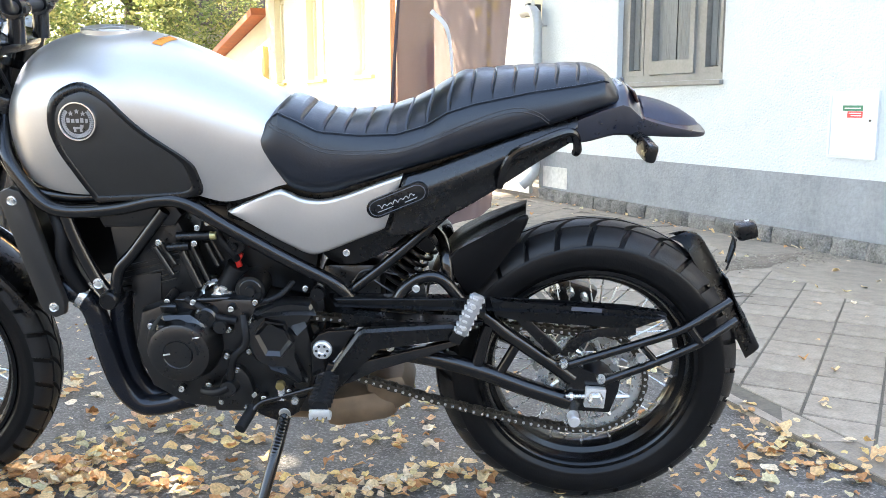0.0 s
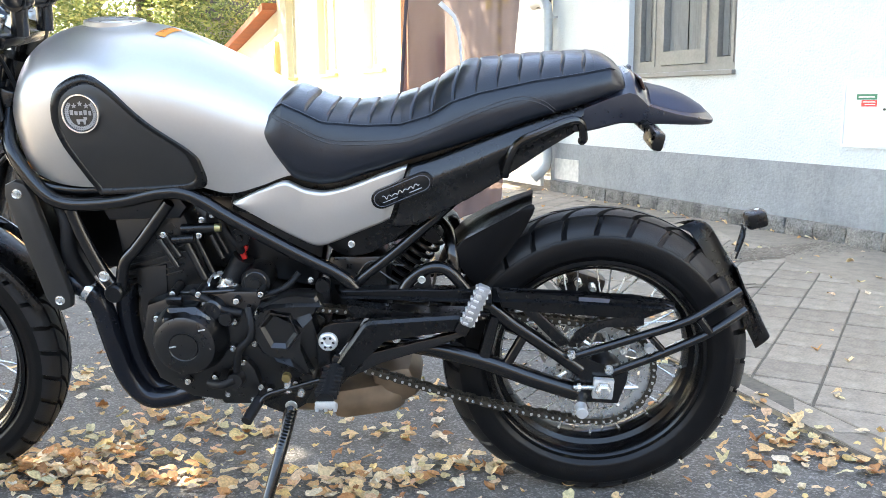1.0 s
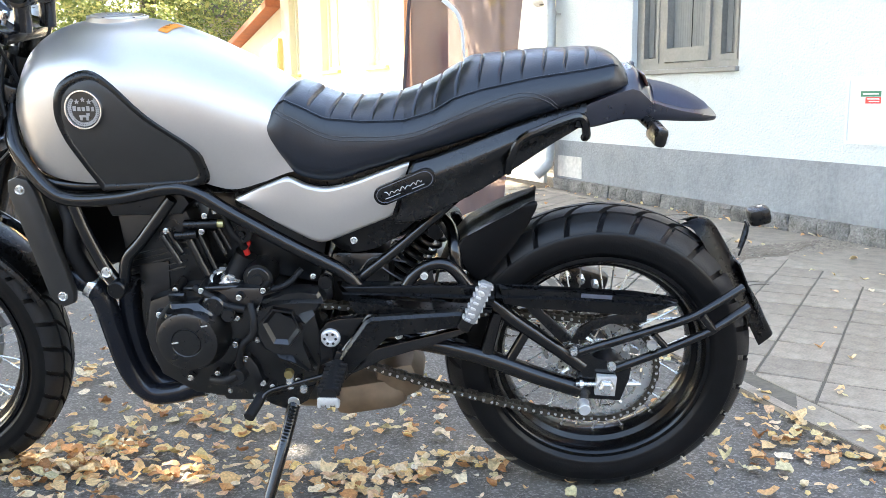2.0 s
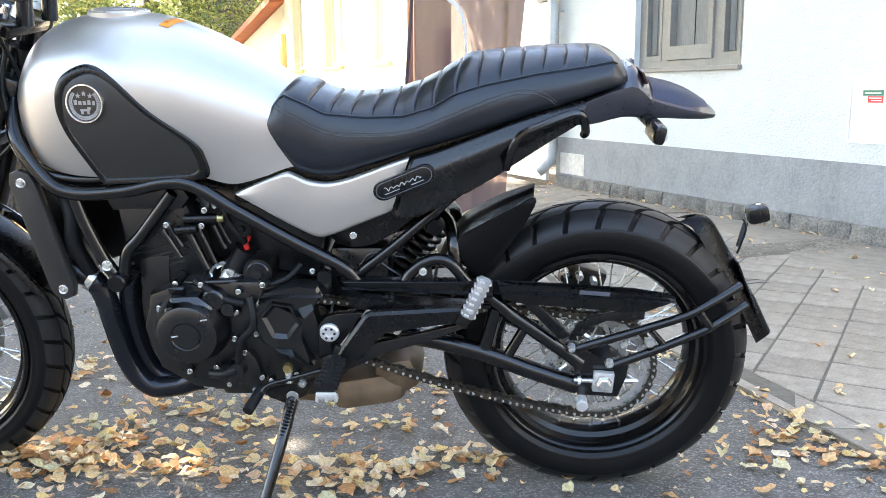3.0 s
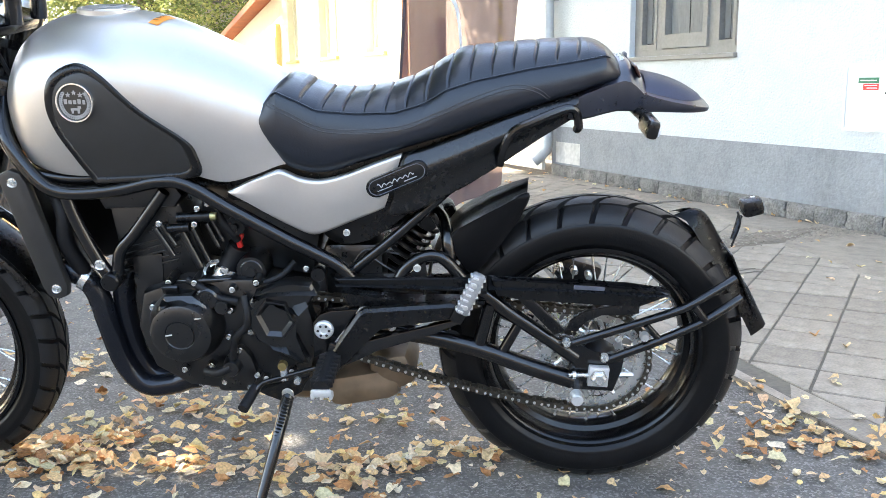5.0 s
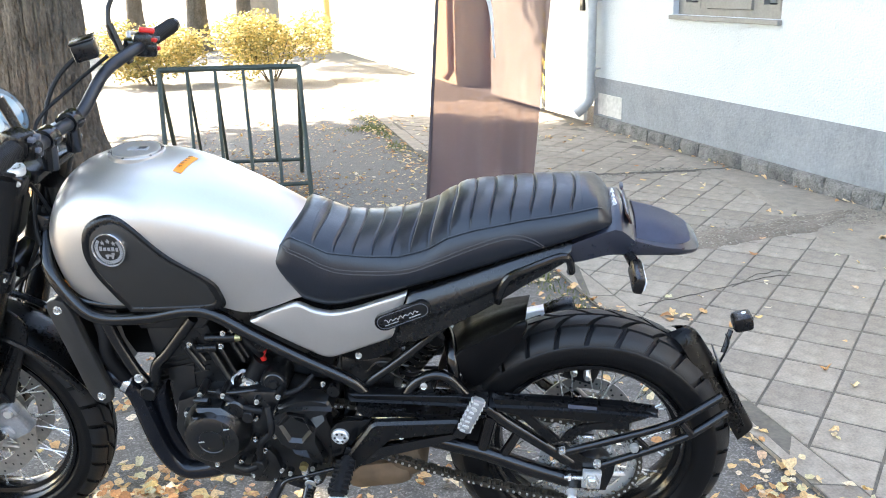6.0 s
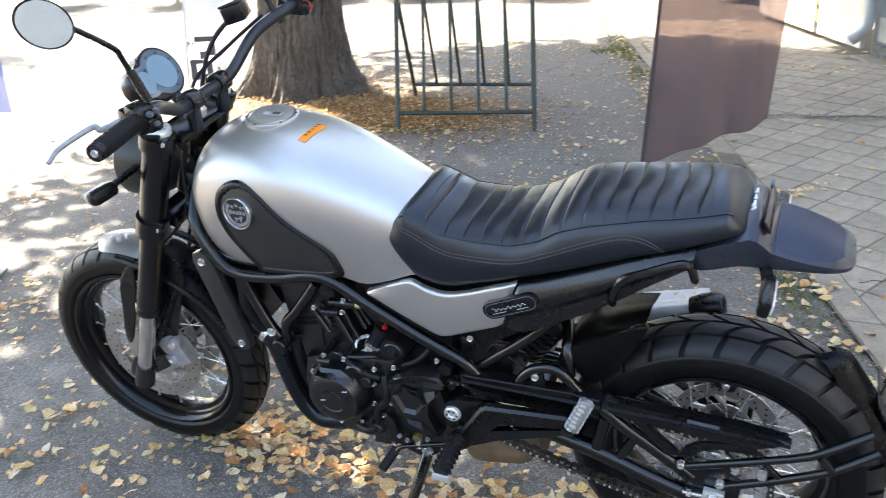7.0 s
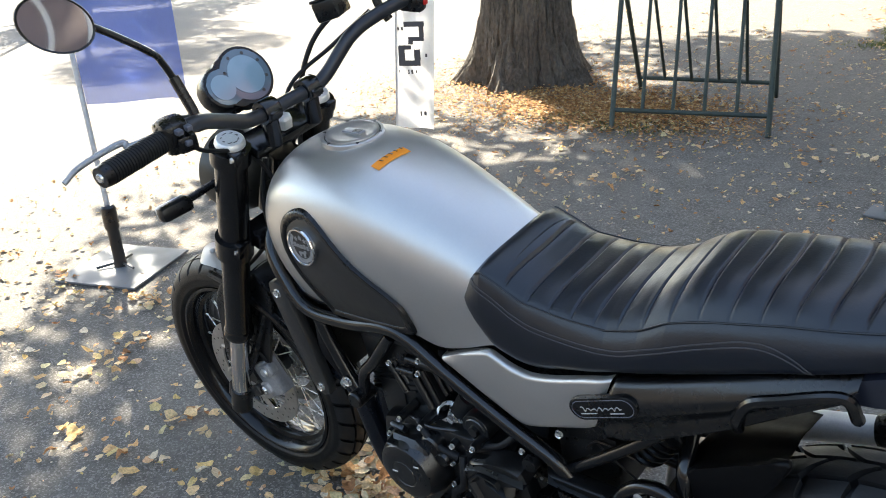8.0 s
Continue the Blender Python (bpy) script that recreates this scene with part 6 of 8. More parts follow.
for s in (-1, 1):
    pipe("lower_tube", [(-0.545, s * 0.10, 0.425), (-0.42, s * 0.11, 0.405), (-0.328, s * 0.118, 0.390), (-0.234, s * 0.12, 0.363), (-0.14, s * 0.12, 0.326), (-0.045, s * 0.12, 0.293)], 0.019, BLACK, swing, seg=16)
    pipe("upper_tube", [(-0.261, s * 0.12, 0.515), (-0.218, s * 0.12, 0.482), (-0.188, s * 0.12, 0.455), (-0.138, s * 0.12, 0.419), (-0.085, s * 0.12, 0.380), (-0.04, s * 0.12, 0.345)], 0.0155, BLACK, swing, seg=14)
    pipe("cross_brace", [(-0.219, s * 0.12, 0.470), (-0.240, s * 0.12, 0.380)], 0.015, BLACK, swing, smooth=False)
    pipe("cross_brace", [(-0.158, s * 0.12, 0.425), (-0.195, s * 0.12, 0.355)], 0.011, BLACK, swing, smooth=False)
    pipe("hoop_tube", [(-0.405, s * 0.125, 0.525), (-0.390, s * 0.122, 0.548), (-0.364, s * 0.12, 0.568), (-0.333, s * 0.12, 0.575), (-0.307, s * 0.12, 0.563), (-0.273, s * 0.12, 0.522), (-0.235, s * 0.12, 0.487)], 0.0125, BLACK, swing)
    plate("axle_plate", [(-0.096, 0.384), (-0.056, 0.396), (-0.033, 0.379), (-0.007, 0.363), (0.038, 0.357), (0.060, 0.349), (0.056, 0.321), (0.040, 0.270), (-0.044, 0.275), (-0.062, 0.305), (-0.045, 0.335)], s * 0.112, s * 0.130, BLACK, swing, "", 0.003)
plate("hoop_tab", [(-0.385, 0.535), (-0.350, 0.565), (-0.345, 0.530)], -0.130, -0.122, BLACK, swing, "", 0.001)
bolt(swing, -0.366, -0.130, 0.552, 0.0065)
blk = block("chain_adjuster", (0.006, -0.140, 0.313), (0.042, 0.016, 0.044), ALU, swing, "bright chain adjuster block", 0.002, (0, 4, 0))
turned("axle_nut", [(0, 0.013), (0.011, 0.013), (0.0155, 0.010), (0.0155, 0.001), (0.019, 0.0)], 0.006, -0.148, 0.313, STEEL, blk, "", 6)
pipe("adjuster_screw", [(-0.055, -0.140, 0.315), (-0.012, -0.140, 0.314)], 0.0045, STEEL, blk, smooth=False)
pipe("adjuster_screw_nut", [(-0.047, -0.140, 0.315), (-0.040, -0.140, 0.315)], 0.0085, STEEL, blk, seg=6, smooth=False)
turned("stand_bobbin", [(0, 0.03), (0.011, 0.03), (0.013, 0.026), (0.009, 0.018), (0.009, 0.010), (0.013, 0.004), (0.013, 0), (0, 0)], -0.037, -0.130, 0.263, ALU, swing)
for x, y, z in ((-0.061, -0.130, 0.387), (0.018, -0.130, 0.352)):
    turned("plate_bolt", [(0, 0.013), (0.007, 0.013), (0.009, 0.010), (0.0095, 0.0)], x, y, z, STEEL, swing, "", 14)
guard = plate("chain_guard", [(-0.215, 0.530), (-0.189, 0.524), (-0.044, 0.517), (0.121, 0.503), (0.144, 0.497), (0.132, 0.488), (0.084, 0.469), (0.041, 0.471), (-0.086, 0.481), (-0.160, 0.486), (-0.205, 0.494)], -0.140, -0.118, PLASTIC, bike, "black plastic chain guard", 0.004)
plate("guard_strut", [(0.041, 0.472), (0.084, 0.470), (0.083, 0.453), (0.047, 0.450), (0.007, 0.452), (-0.026, 0.436), (-0.040, 0.414), (-0.067, 0.414), (-0.053, 0.439), (-0.027, 0.458)], -0.138, -0.128, PLASTIC, guard, "", 0.002)
plate("guard_strut", [(-0.165, 0.488), (-0.135, 0.484), (-0.063, 0.414), (-0.087, 0.406)], -0.138, -0.124, PLASTIC, guard, "", 0.002)
block("guard_label", (-0.02, -0.1412, 0.5115), (0.062, 0.001, 0.009), GREYPLASTIC, guard, "small grey label", 0, (0, 4, 0))
plate("guard_front", [(-0.535, 0.535), (-0.288, 0.533), (-0.225, 0.528), (-0.225, 0.497), (-0.273, 0.505), (-0.493, 0.513), (-0.520, 0.519)], -0.142, -0.112, PLASTIC, guard, "", 0.004)
wedge("guard_top", [(-0.545, 0.534), (-0.420, 0.533), (-0.290, 0.530), (-0.225, 0.527)], [(-0.530, 0.519), (-0.420, 0.516), (-0.290, 0.512), (-0.225, 0.509)], -0.122, -0.148, PLASTIC, guard)
wedge("guard_top", [(-0.222, 0.527), (-0.076, 0.520), (0.060, 0.511), (0.138, 0.499)], [(-0.222, 0.510), (-0.076, 0.506), (0.060, 0.498), (0.143, 0.492)], -0.122, -0.146, PLASTIC, guard)
plate("guard_lower", [(-0.520, 0.505), (-0.498, 0.495), (-0.395, 0.483), (-0.288, 0.481), (-0.230, 0.485), (-0.230, 0.473), (-0.387, 0.474), (-0.503, 0.469), (-0.518, 0.486)], -0.140, -0.10, PLASTIC, guard, "", 0.003)
bm = bmesh.new()
z0, Rs = 0.097, 0.112
lathe(bm, [(Rs * 0.80, z0 - 0.003), (Rs, z0 - 0.003), (Rs, z0 + 0.003), (Rs * 0.80, z0 + 0.003)], RM, 72, True)
lathe(bm, [(0.040, z0 - 0.003), (Rs * 0.60, z0 - 0.003), (Rs * 0.60, z0 + 0.003), (0.040, z0 + 0.003)], RM, 48, True)
for k in range(10):
    a = k * math.pi / 5
    rod(bm, RM @ Vector((Rs * 0.58 * math.cos(a), Rs * 0.58 * math.sin(a), z0)), RM @ Vector((Rs * 0.84 * math.cos(a + 0.22), Rs * 0.84 * math.sin(a + 0.22), z0)), 0.0055, 6)
for k in range(44):
    a = k * 2 * math.pi / 44
    box(bm, RM @ Vector(((Rs + 0.002) * math.cos(a), (Rs + 0.002) * math.sin(a), z0)), (0.006, 0.005, 0.006), 0.001, (0, -math.degrees(a), 0))
spk = part("rear_sprocket", bm, STEEL, rear_wheel, "bright toothed rear sprocket")
bm = bmesh.new()
lathe(bm, [(0.034, 0.13), (0.040, 0.12), (0.052, 0.10), (0.052, 0.07), (0, 0.07)], RM, 32)
part("hub_drive", bm, ENGINE, rear_wheel)
# chain: plates and rollers along the loop over both sprockets
loop = [(-0.60, 0.475), (-0.63, 0.445), (-0.625, 0.405), (-0.59, 0.375), (-0.497, 0.338), (-0.394, 0.303), (-0.298, 0.273), (-0.185, 0.243), (-0.10, 0.226), (-0.04, 0.216)]
for k in range(13):
    a = radians(-100 + k * 17)
    loop.append((0.116 * math.cos(a), 0.330 + 0.116 * math.sin(a)))
loop += [(-0.12, 0.453), (-0.30, 0.462), (-0.50, 0.470)]
fine = spline(loop, 20, True)
seg_len, acc, at = 0.0159, 0.0, [fine[0]]
for a, b in zip(fine, fine[1:] + fine[:1]):
    acc += float(np.linalg.norm(b - a))
    if acc >= seg_len:
        at.append(b)
        acc -= seg_len
bm, pins = bmesh.new(), bmesh.new()
for i, (a, b) in enumerate(zip(at, at[1:] + at[:1])):
    d = b - a
    if np.linalg.norm(d) > 0.03:
        continue
    ang = -math.degrees(math.atan2(d[1], d[0]))
    w_ = 0.0105 if i % 2 else 0.0075
    for s in (-1, 1):
        box(bm, ((a[0] + b[0]) / 2, -0.097 + s * w_, (a[1] + b[1]) / 2), (0.021, 0.002, 0.0135 if i % 2 else 0.0115), 0.0, (0, ang, 0))
    lathe(bm, [(0, 0.0110), (0.0042, 0.0110), (0.0042, -0.0110), (0, -0.0110)], side(a[0], -0.097, a[1]), 8)
    lathe(pins, [(0, 0.0142), (0.0030, 0.0140), (0.0034, 0.0100)], side(a[0], -0.097, a[1]), 8)
chain = tagged(part("drive_chain", bm, CHAIN, bike, "oily steel drive chain"), kind="stuff")
tagged(part("chain_riveting", pins, STEEL, chain, "bright pin heads"), kind="stuff")
bm = bmesh.new()
lathe(bm, [(0.0, 0.006), (0.035, 0.006), (0.037, 0.0), (0.035, -0.006), (0, -0.006)], side(-0.60, -0.097, 0.425), 30)
part("front_sprocket", bm, CHAIN, bike)

# -- foot rest hangers, pegs, side stand, shift lever --
hang = plate("footrest_hanger", [(-0.486, 0.468), (-0.473, 0.476), (-0.295, 0.488), (-0.276, 0.480), (-0.270, 0.465), (-0.287, 0.453), (-0.445, 0.440), (-0.463, 0.412), (-0.533, 0.334), (-0.566, 0.334), (-0.548, 0.379)], -0.170, -0.145, PLASTIC, bike, "black cast foot rest hanger", 0.006, segments=1)
plate("hanger_arm", [(-0.470, 0.406), (-0.287, 0.453), (-0.272, 0.446), (-0.349, 0.416), (-0.453, 0.386), (-0.492, 0.362), (-0.525, 0.345), (-0.512, 0.372)], -0.166, -0.147, BLACK, hang, "", 0.003)
plate("hanger_eye", [(-0.584, 0.437), (-0.567, 0.458), (-0.543, 0.466), (-0.487, 0.469), (-0.500, 0.450), (-0.514, 0.436), (-0.555, 0.374), (-0.586, 0.360)], -0.150, -0.128, BLACK, hang, "", 0.003)
turned("pivot_cap", [(0, 0.004), (0.006, 0.004), (0.008, 0.007), (0.016, 0.007), (0.0195, 0.004), (0.0205, -0.002), (0, -0.002)], -0.560, -0.152, 0.425, ALU, hang, "bright round pivot cap")
for k in range(6):
    turned("cap_hole", [(0, 0.0076), (0.0028, 0.0076), (0.0032, 0.0060)], -0.560 + 0.0115 * math.cos(k * 1.047), -0.152, 0.425 + 0.0115 * math.sin(k * 1.047), ENGINE, hang, "", 10)
bolt(hang, -0.420, -0.150, 0.430, 0.007)
hr = plate("footrest_hanger", [(-0.486, 0.468), (-0.295, 0.488), (-0.270, 0.465), (-0.445, 0.440), (-0.533, 0.334), (-0.566, 0.334), (-0.548, 0.379)], 0.145, 0.168, BLACK, bike, "black cast foot rest hanger", 0.004)
for s in (-1, 1):
    # passenger peg, folded up
    M = pose(-0.258, s * 0.185, 0.518, 0, 24, 0)
    bm = bmesh.new()
    box(bm, M @ Vector((0, 0, 0)), (0.026, 0.020, 0.092), 0.005, (0, 24, 0))
    pp = part("passenger_peg", bm, CASTALU, bike, "bright folding passenger peg")
    for i in range(7):
        for e, yy in ((-0.012, 0.0), (0.012, 0.0), (-0.004, s * 0.010)):
            bm = bmesh.new()
            box(bm, M @ Vector((e, yy, -0.039 + i * 0.0128)), (0.008 if yy == 0 else 0.011, 0.017 if yy == 0 else 0.006, 0.0050), 0.0016, (0, 24, 0))
            part("tooth", bm, ALU, pp)
    for dz in (0.020, -0.026):
        turned("peg_hole", [(0, 0.001), (0.0045, 0.001), (0.0055, 0.0)], -0.258 + dz * 0.4, s * 0.1952 if s < 0 else 0.196, 0.518 + dz, STEEL, pp, "", 12)
    bm = bmesh.new()
    box(bm, (-0.282, s * 0.172, 0.470), (0.028, 0.030, 0.034), 0.005, (0, 30, 0))
    part("peg_mount", bm, BLACK, pp)
    # rider peg
    bm = bmesh.new()
    a, b = Vector((-0.545, s * 0.165, 0.368)), Vector((-0.552, s * 0.265, 0.352))
    tube(bm, [a, b], 0.0165, 14)
    rp = part("rider_peg", bm, GRIP, bike, "ribbed rubber rider foot peg")
    for i in range(7):
        bm = bmesh.new()
        box(bm, a.lerp(b, 0.15 + i * 0.13) + Vector((0, 0, 0.006)), (0.044, 0.006, 0.018), 0.002)
        part("rib", bm, GRIP, rp)
    bm = bmesh.new()
    box(bm, b + Vector((0, s * 0.002, -0.010)), (0.042, 0.008, 0.016), 0.004)
    part("peg_tip", bm, ALU, rp, "bright toothed peg edge")
    for i in range(5):
        bm = bmesh.new()
        box(bm, b + Vector((-0.018 + 0.009 * i, s * -0.004, -0.018 + (0.004 if i % 2 else 0))), (0.008, 0.018, 0.014), 0.003)
        part("tooth", bm, ALU, rp)
    bm = bmesh.new()
    box(bm, a + Vector((0.006, s * -0.006, 0.008)), (0.034, 0.014, 0.042), 0.004, (0, 20, 0))
    part("peg_mount", bm, BLACK, rp)
bm = bmesh.new()
tube(bm, [(-0.650, -0.115, 0.270), (-0.668, -0.185, 0.19), (-0.700, -0.262, 0.075)], (0.0145, 0.0110), 14, 5)
box(bm, (-0.704, -0.272, 0.054), (0.045, 0.050, 0.008), 0.003, (-9.5, 0, 0))
stand = part("side_stand", bm, BLACK, bike, "black side stand resting on the asphalt")
turned("stand_pivot", [(0, 0.016), (0.012, 0.016), (0.016, 0.012), (0.017, 0.0), (0, 0)], -0.651, -0.120, 0.266, STEEL, stand)
bm = bmesh.new()
for i in range(22):
    c = Vector((-0.648, -0.150, 0.262)).lerp(Vector((-0.688, -0.222, 0.135)), i / 21)
    lathe(bm, [(0.0055, -0.0022), (0.008, 0), (0.0055, 0.0022)], Matrix.Translation(c) @ Vector((-0.04, -0.072, -0.127)).to_track_quat("Z", "Y").to_matrix().to_4x4(), 10)
part("stand_spring", bm, ENGINE, stand)
plate("stand_bracket", [(-0.735, 0.285), (-0.66, 0.292), (-0.60, 0.310), (-0.62, 0.270), (-0.66, 0.245), (-0.70, 0.262)], -0.135, -0.115, BLACK, bike, "", 0.003)
lev = pipe("shift_lever", [(-0.575, -0.175, 0.350), (-0.645, -0.178, 0.330), (-0.688, -0.182, 0.318), (-0.704, -0.190, 0.302)], 0.0055, BLACK, bike, "black gear shift lever")
bm = bmesh.new()
tube(bm, [(-0.706, -0.178, 0.305), (-0.722, -0.232, 0.285)], 0.0115, 12)
part("shift_rubber", bm, GRIP, lev)
pipe("shift_arm", [(-0.646, -0.172, 0.356), (-0.645, -0.176, 0.322)], 0.008, STEEL, lev, smooth=False)
turned("shift_joint", [(0, 0.012), (0.009, 0.012), (0.010, 0), (0, 0)], -0.646, -0.172, 0.356, mat("brass", (0.45, 0.35, 0.15), 0.35, 0.9), lev)
turned("shift_joint", [(0, 0.010), (0.007, 0.010), (0.008, 0), (0, 0)], -0.617, -0.176, 0.322, STEEL, lev)

# -- rear shock and mudguard --
bm = bmesh.new()
A, Bv = Vector((-0.335, 0.02, 0.625)), Vector((-0.455, 0.02, 0.470))
tube(bm, [A, Bv], 0.017, 14)
lathe(bm, [(0, 0.03), (0.018, 0.03), (0.020, 0.024), (0.020, -0.024), (0.018, -0.03), (0, -0.03)], side(A.x, A.y, A.z), 18)
shock = part("shock_absorber", bm, BLACK, bike, "black rear shock absorber")
bm = bmesh.new()
ax = (Bv - A).normalized()
e1 = ax.cross(Vector((0, 1, 0))).normalized()
e2 = ax.cross(e1)
tube(bm, [A.lerp(Bv, 0.15 + 0.7 * k / 96) + 0.032 * (math.cos(k * 0.458) * e1 + math.sin(k * 0.458) * e2) for k in range(97)], 0.0055, 6, 1, False)
part("spring", bm, ENGINE, shock)
pipe("shock_bridge", [(-0.30, -0.10, 0.545), (-0.305, -0.085, 0.60), (-0.315, -0.04, 0.625), (-0.335, 0.02, 0.632), (-0.315, 0.08, 0.625), (-0.305, 0.10, 0.60), (-0.30, 0.10, 0.545)], 0.0135, BLACK, bike)
pipe("shock_mount", [(-0.345, -0.045, 0.617), (-0.345, 0.02, 0.617)], 0.017, PLASTIC, bike, smooth=False)
block("shock_clip", (-0.325, -0.05, 0.620), (0.012, 0.010, 0.045), PLASTIC, bike, "", 0.003, (0, -30, 0))
bm = bmesh.new()
rows = []
HUGLINE = [tuple(q) for q in spline([(-0.362, 0.440), (-0.345, 0.530), (-0.300, 0.602), (-0.240, 0.647), (-0.190, 0.675), (-0.144, 0.697)], 4)]
for j in range(len(HUGLINE)):
    q = j / (len(HUGLINE) - 1)
    c = HUGLINE[j]
    far = 0.100 - 0.075 * max(0.0, (q - 0.35) / 0.65)
    row = []
    for k in range(13):
        u = k / 12
        row.append((c[0] + 0.010 * u, -0.088 + (far + 0.088) * u, c[1] + 0.006 * math.sin(math.pi * u) + (0.004 if 3 < k < 7 else 0.0)))
    rows.append(row)
grid_sheet(bm, rows)
bmesh.ops.solidify(bm, geom=bm.faces[:], thickness=0.004)
hug = part("rear_hugger", bm, HUG, bike, "black plastic rear wheel hugger")
for s in (-1,):
    bm = bmesh.new()
    prism(bm, [tuple(q) for q in spline([(-0.300, 0.600), (-0.288, 0.619), (-0.240, 0.647), (-0.186, 0.676), (-0.146, 0.697), (-0.142, 0.676), (-0.190, 0.598), (-0.242, 0.535), (-0.262, 0.527), (-0.288, 0.566)], 3, True)], s * 0.080, s * 0.096, 0.006)
    part("hugger_side", bm, HUG, hug, smooth=60)

# -- plate carrier behind the rear wheel --
for nm, pts in (("carrier_arm", [(-0.050, -0.134, 0.385), (0.06, -0.130, 0.420), (0.165, -0.120, 0.452), (0.203, -0.115, 0.470), (0.285, -0.085, 0.508)]), ("carrier_arm", [(0.020, -0.134, 0.345), (0.120, -0.128, 0.384), (0.208, -0.118, 0.420), (0.238, -0.112, 0.436), (0.300, -0.085, 0.465)])):
    arm = pipe(nm, pts, 0.0092, BLACK, bike, "black tubular plate carrier arm")
pipe("arm_link", [(0.100, -0.130, 0.425), (0.131, -0.126, 0.389)], 0.007, BLACK, arm, smooth=False)
pipe("arm_link", [(0.197, -0.120, 0.462), (0.222, -0.118, 0.429)], 0.009, BLACK, arm, smooth=False)
turned("arm_bolt", [(0, 0.014), (0.008, 0.014), (0.0095, 0.010), (0.010, 0)], 0.097, -0.132, 0.402, STEEL, arm, "", 14)
turned("arm_bolt", [(0, 0.012), (0.007, 0.012), (0.0085, 0.008), (0.009, 0)], 0.045, -0.126, 0.395, STEEL, arm, "", 14)
bm = bmesh.new()
CAR = smooth_table([(0.205, 0.634, 0.014), (0.232, 0.626, 0.030), (0.260, 0.586, 0.040), (0.297, 0.523, 0.048), (0.320, 0.485, 0.052), (0.344, 0.447, 0.055), (0.366, 0.405, 0.054), (0.384, 0.372, 0.048)], 4)
rows = []
for x, z, w in CAR:
    rows.append([(x - 0.042 * abs(u) ** 2.2, w * u, z - 0.012 * abs(u) ** 3) for u in [-1 + k / 6 for k in range(13)]])
grid_sheet(bm, rows)
bmesh.ops.solidify(bm, geom=bm.faces[:], thickness=0.005)
carrier = part("plate_carrier", bm, PLASTIC, bike, "curved black plate carrier and spray guard")
bm = bmesh.new()
box(bm, (0.322, 0.02, 0.465), (0.004, 0.115, 0.165), 0.001, (0, -24, 0))
part("blank_plate", bm, PLASTIC, carrier, "plain dark back plate")
bm = bmesh.new()
box(bm, (0.364, 0.0, 0.382), (0.010, 0.050, 0.026), 0.003, (0, -24, 0))
part("reflector", bm, TAILRED, carrier, "red reflector")
for s in (1,):
    bm = bmesh.new()
    rod(bm, (0.300, s * 0.01, 0.560), (0.318, s * 0.035, 0.605), 0.006, 8)
    box(bm, (0.343, s * 0.045, 0.623), (0.046, 0.046, 0.038), 0.010, (0, -14, 0))
    lam = part("carrier_signal", bm, PLASTIC, carrier, "small black lamp on a stalk")
    bm = bmesh.new()
    lathe(bm, [(0, 0.003), (0.005, 0.003), (0.006, 0)], pose(0.345, s * 0.048, 0.6405, 0, -14, 0), 14)
    part("lens", bm, CLEAR, lam)
pipe("lamp_wire", [(0.29, -0.02, 0.555), (0.30, -0.03, 0.61), (0.292, -0.03, 0.635)], 0.0025, ENGINE, carrier, seg=6)

# -- front end, turned with the fork --
def steered(name, bm, m, parent=bike, label="", smooth=35):
    bmesh.ops.transform(bm, matrix=SM, verts=bm.verts)
    return part(name, bm, m, parent, label, smooth)


def leg(z, y, dx=0.0):
    """A point on a fork leg's axis at height z."""
    return Vector((-1.190 + dx - (1.085 - z) * 0.405, y, z))


AX = leg(1, 0) - leg(0, 0)
LQ = AX.to_track_quat("Z", "Y").to_matrix().to_4x4()
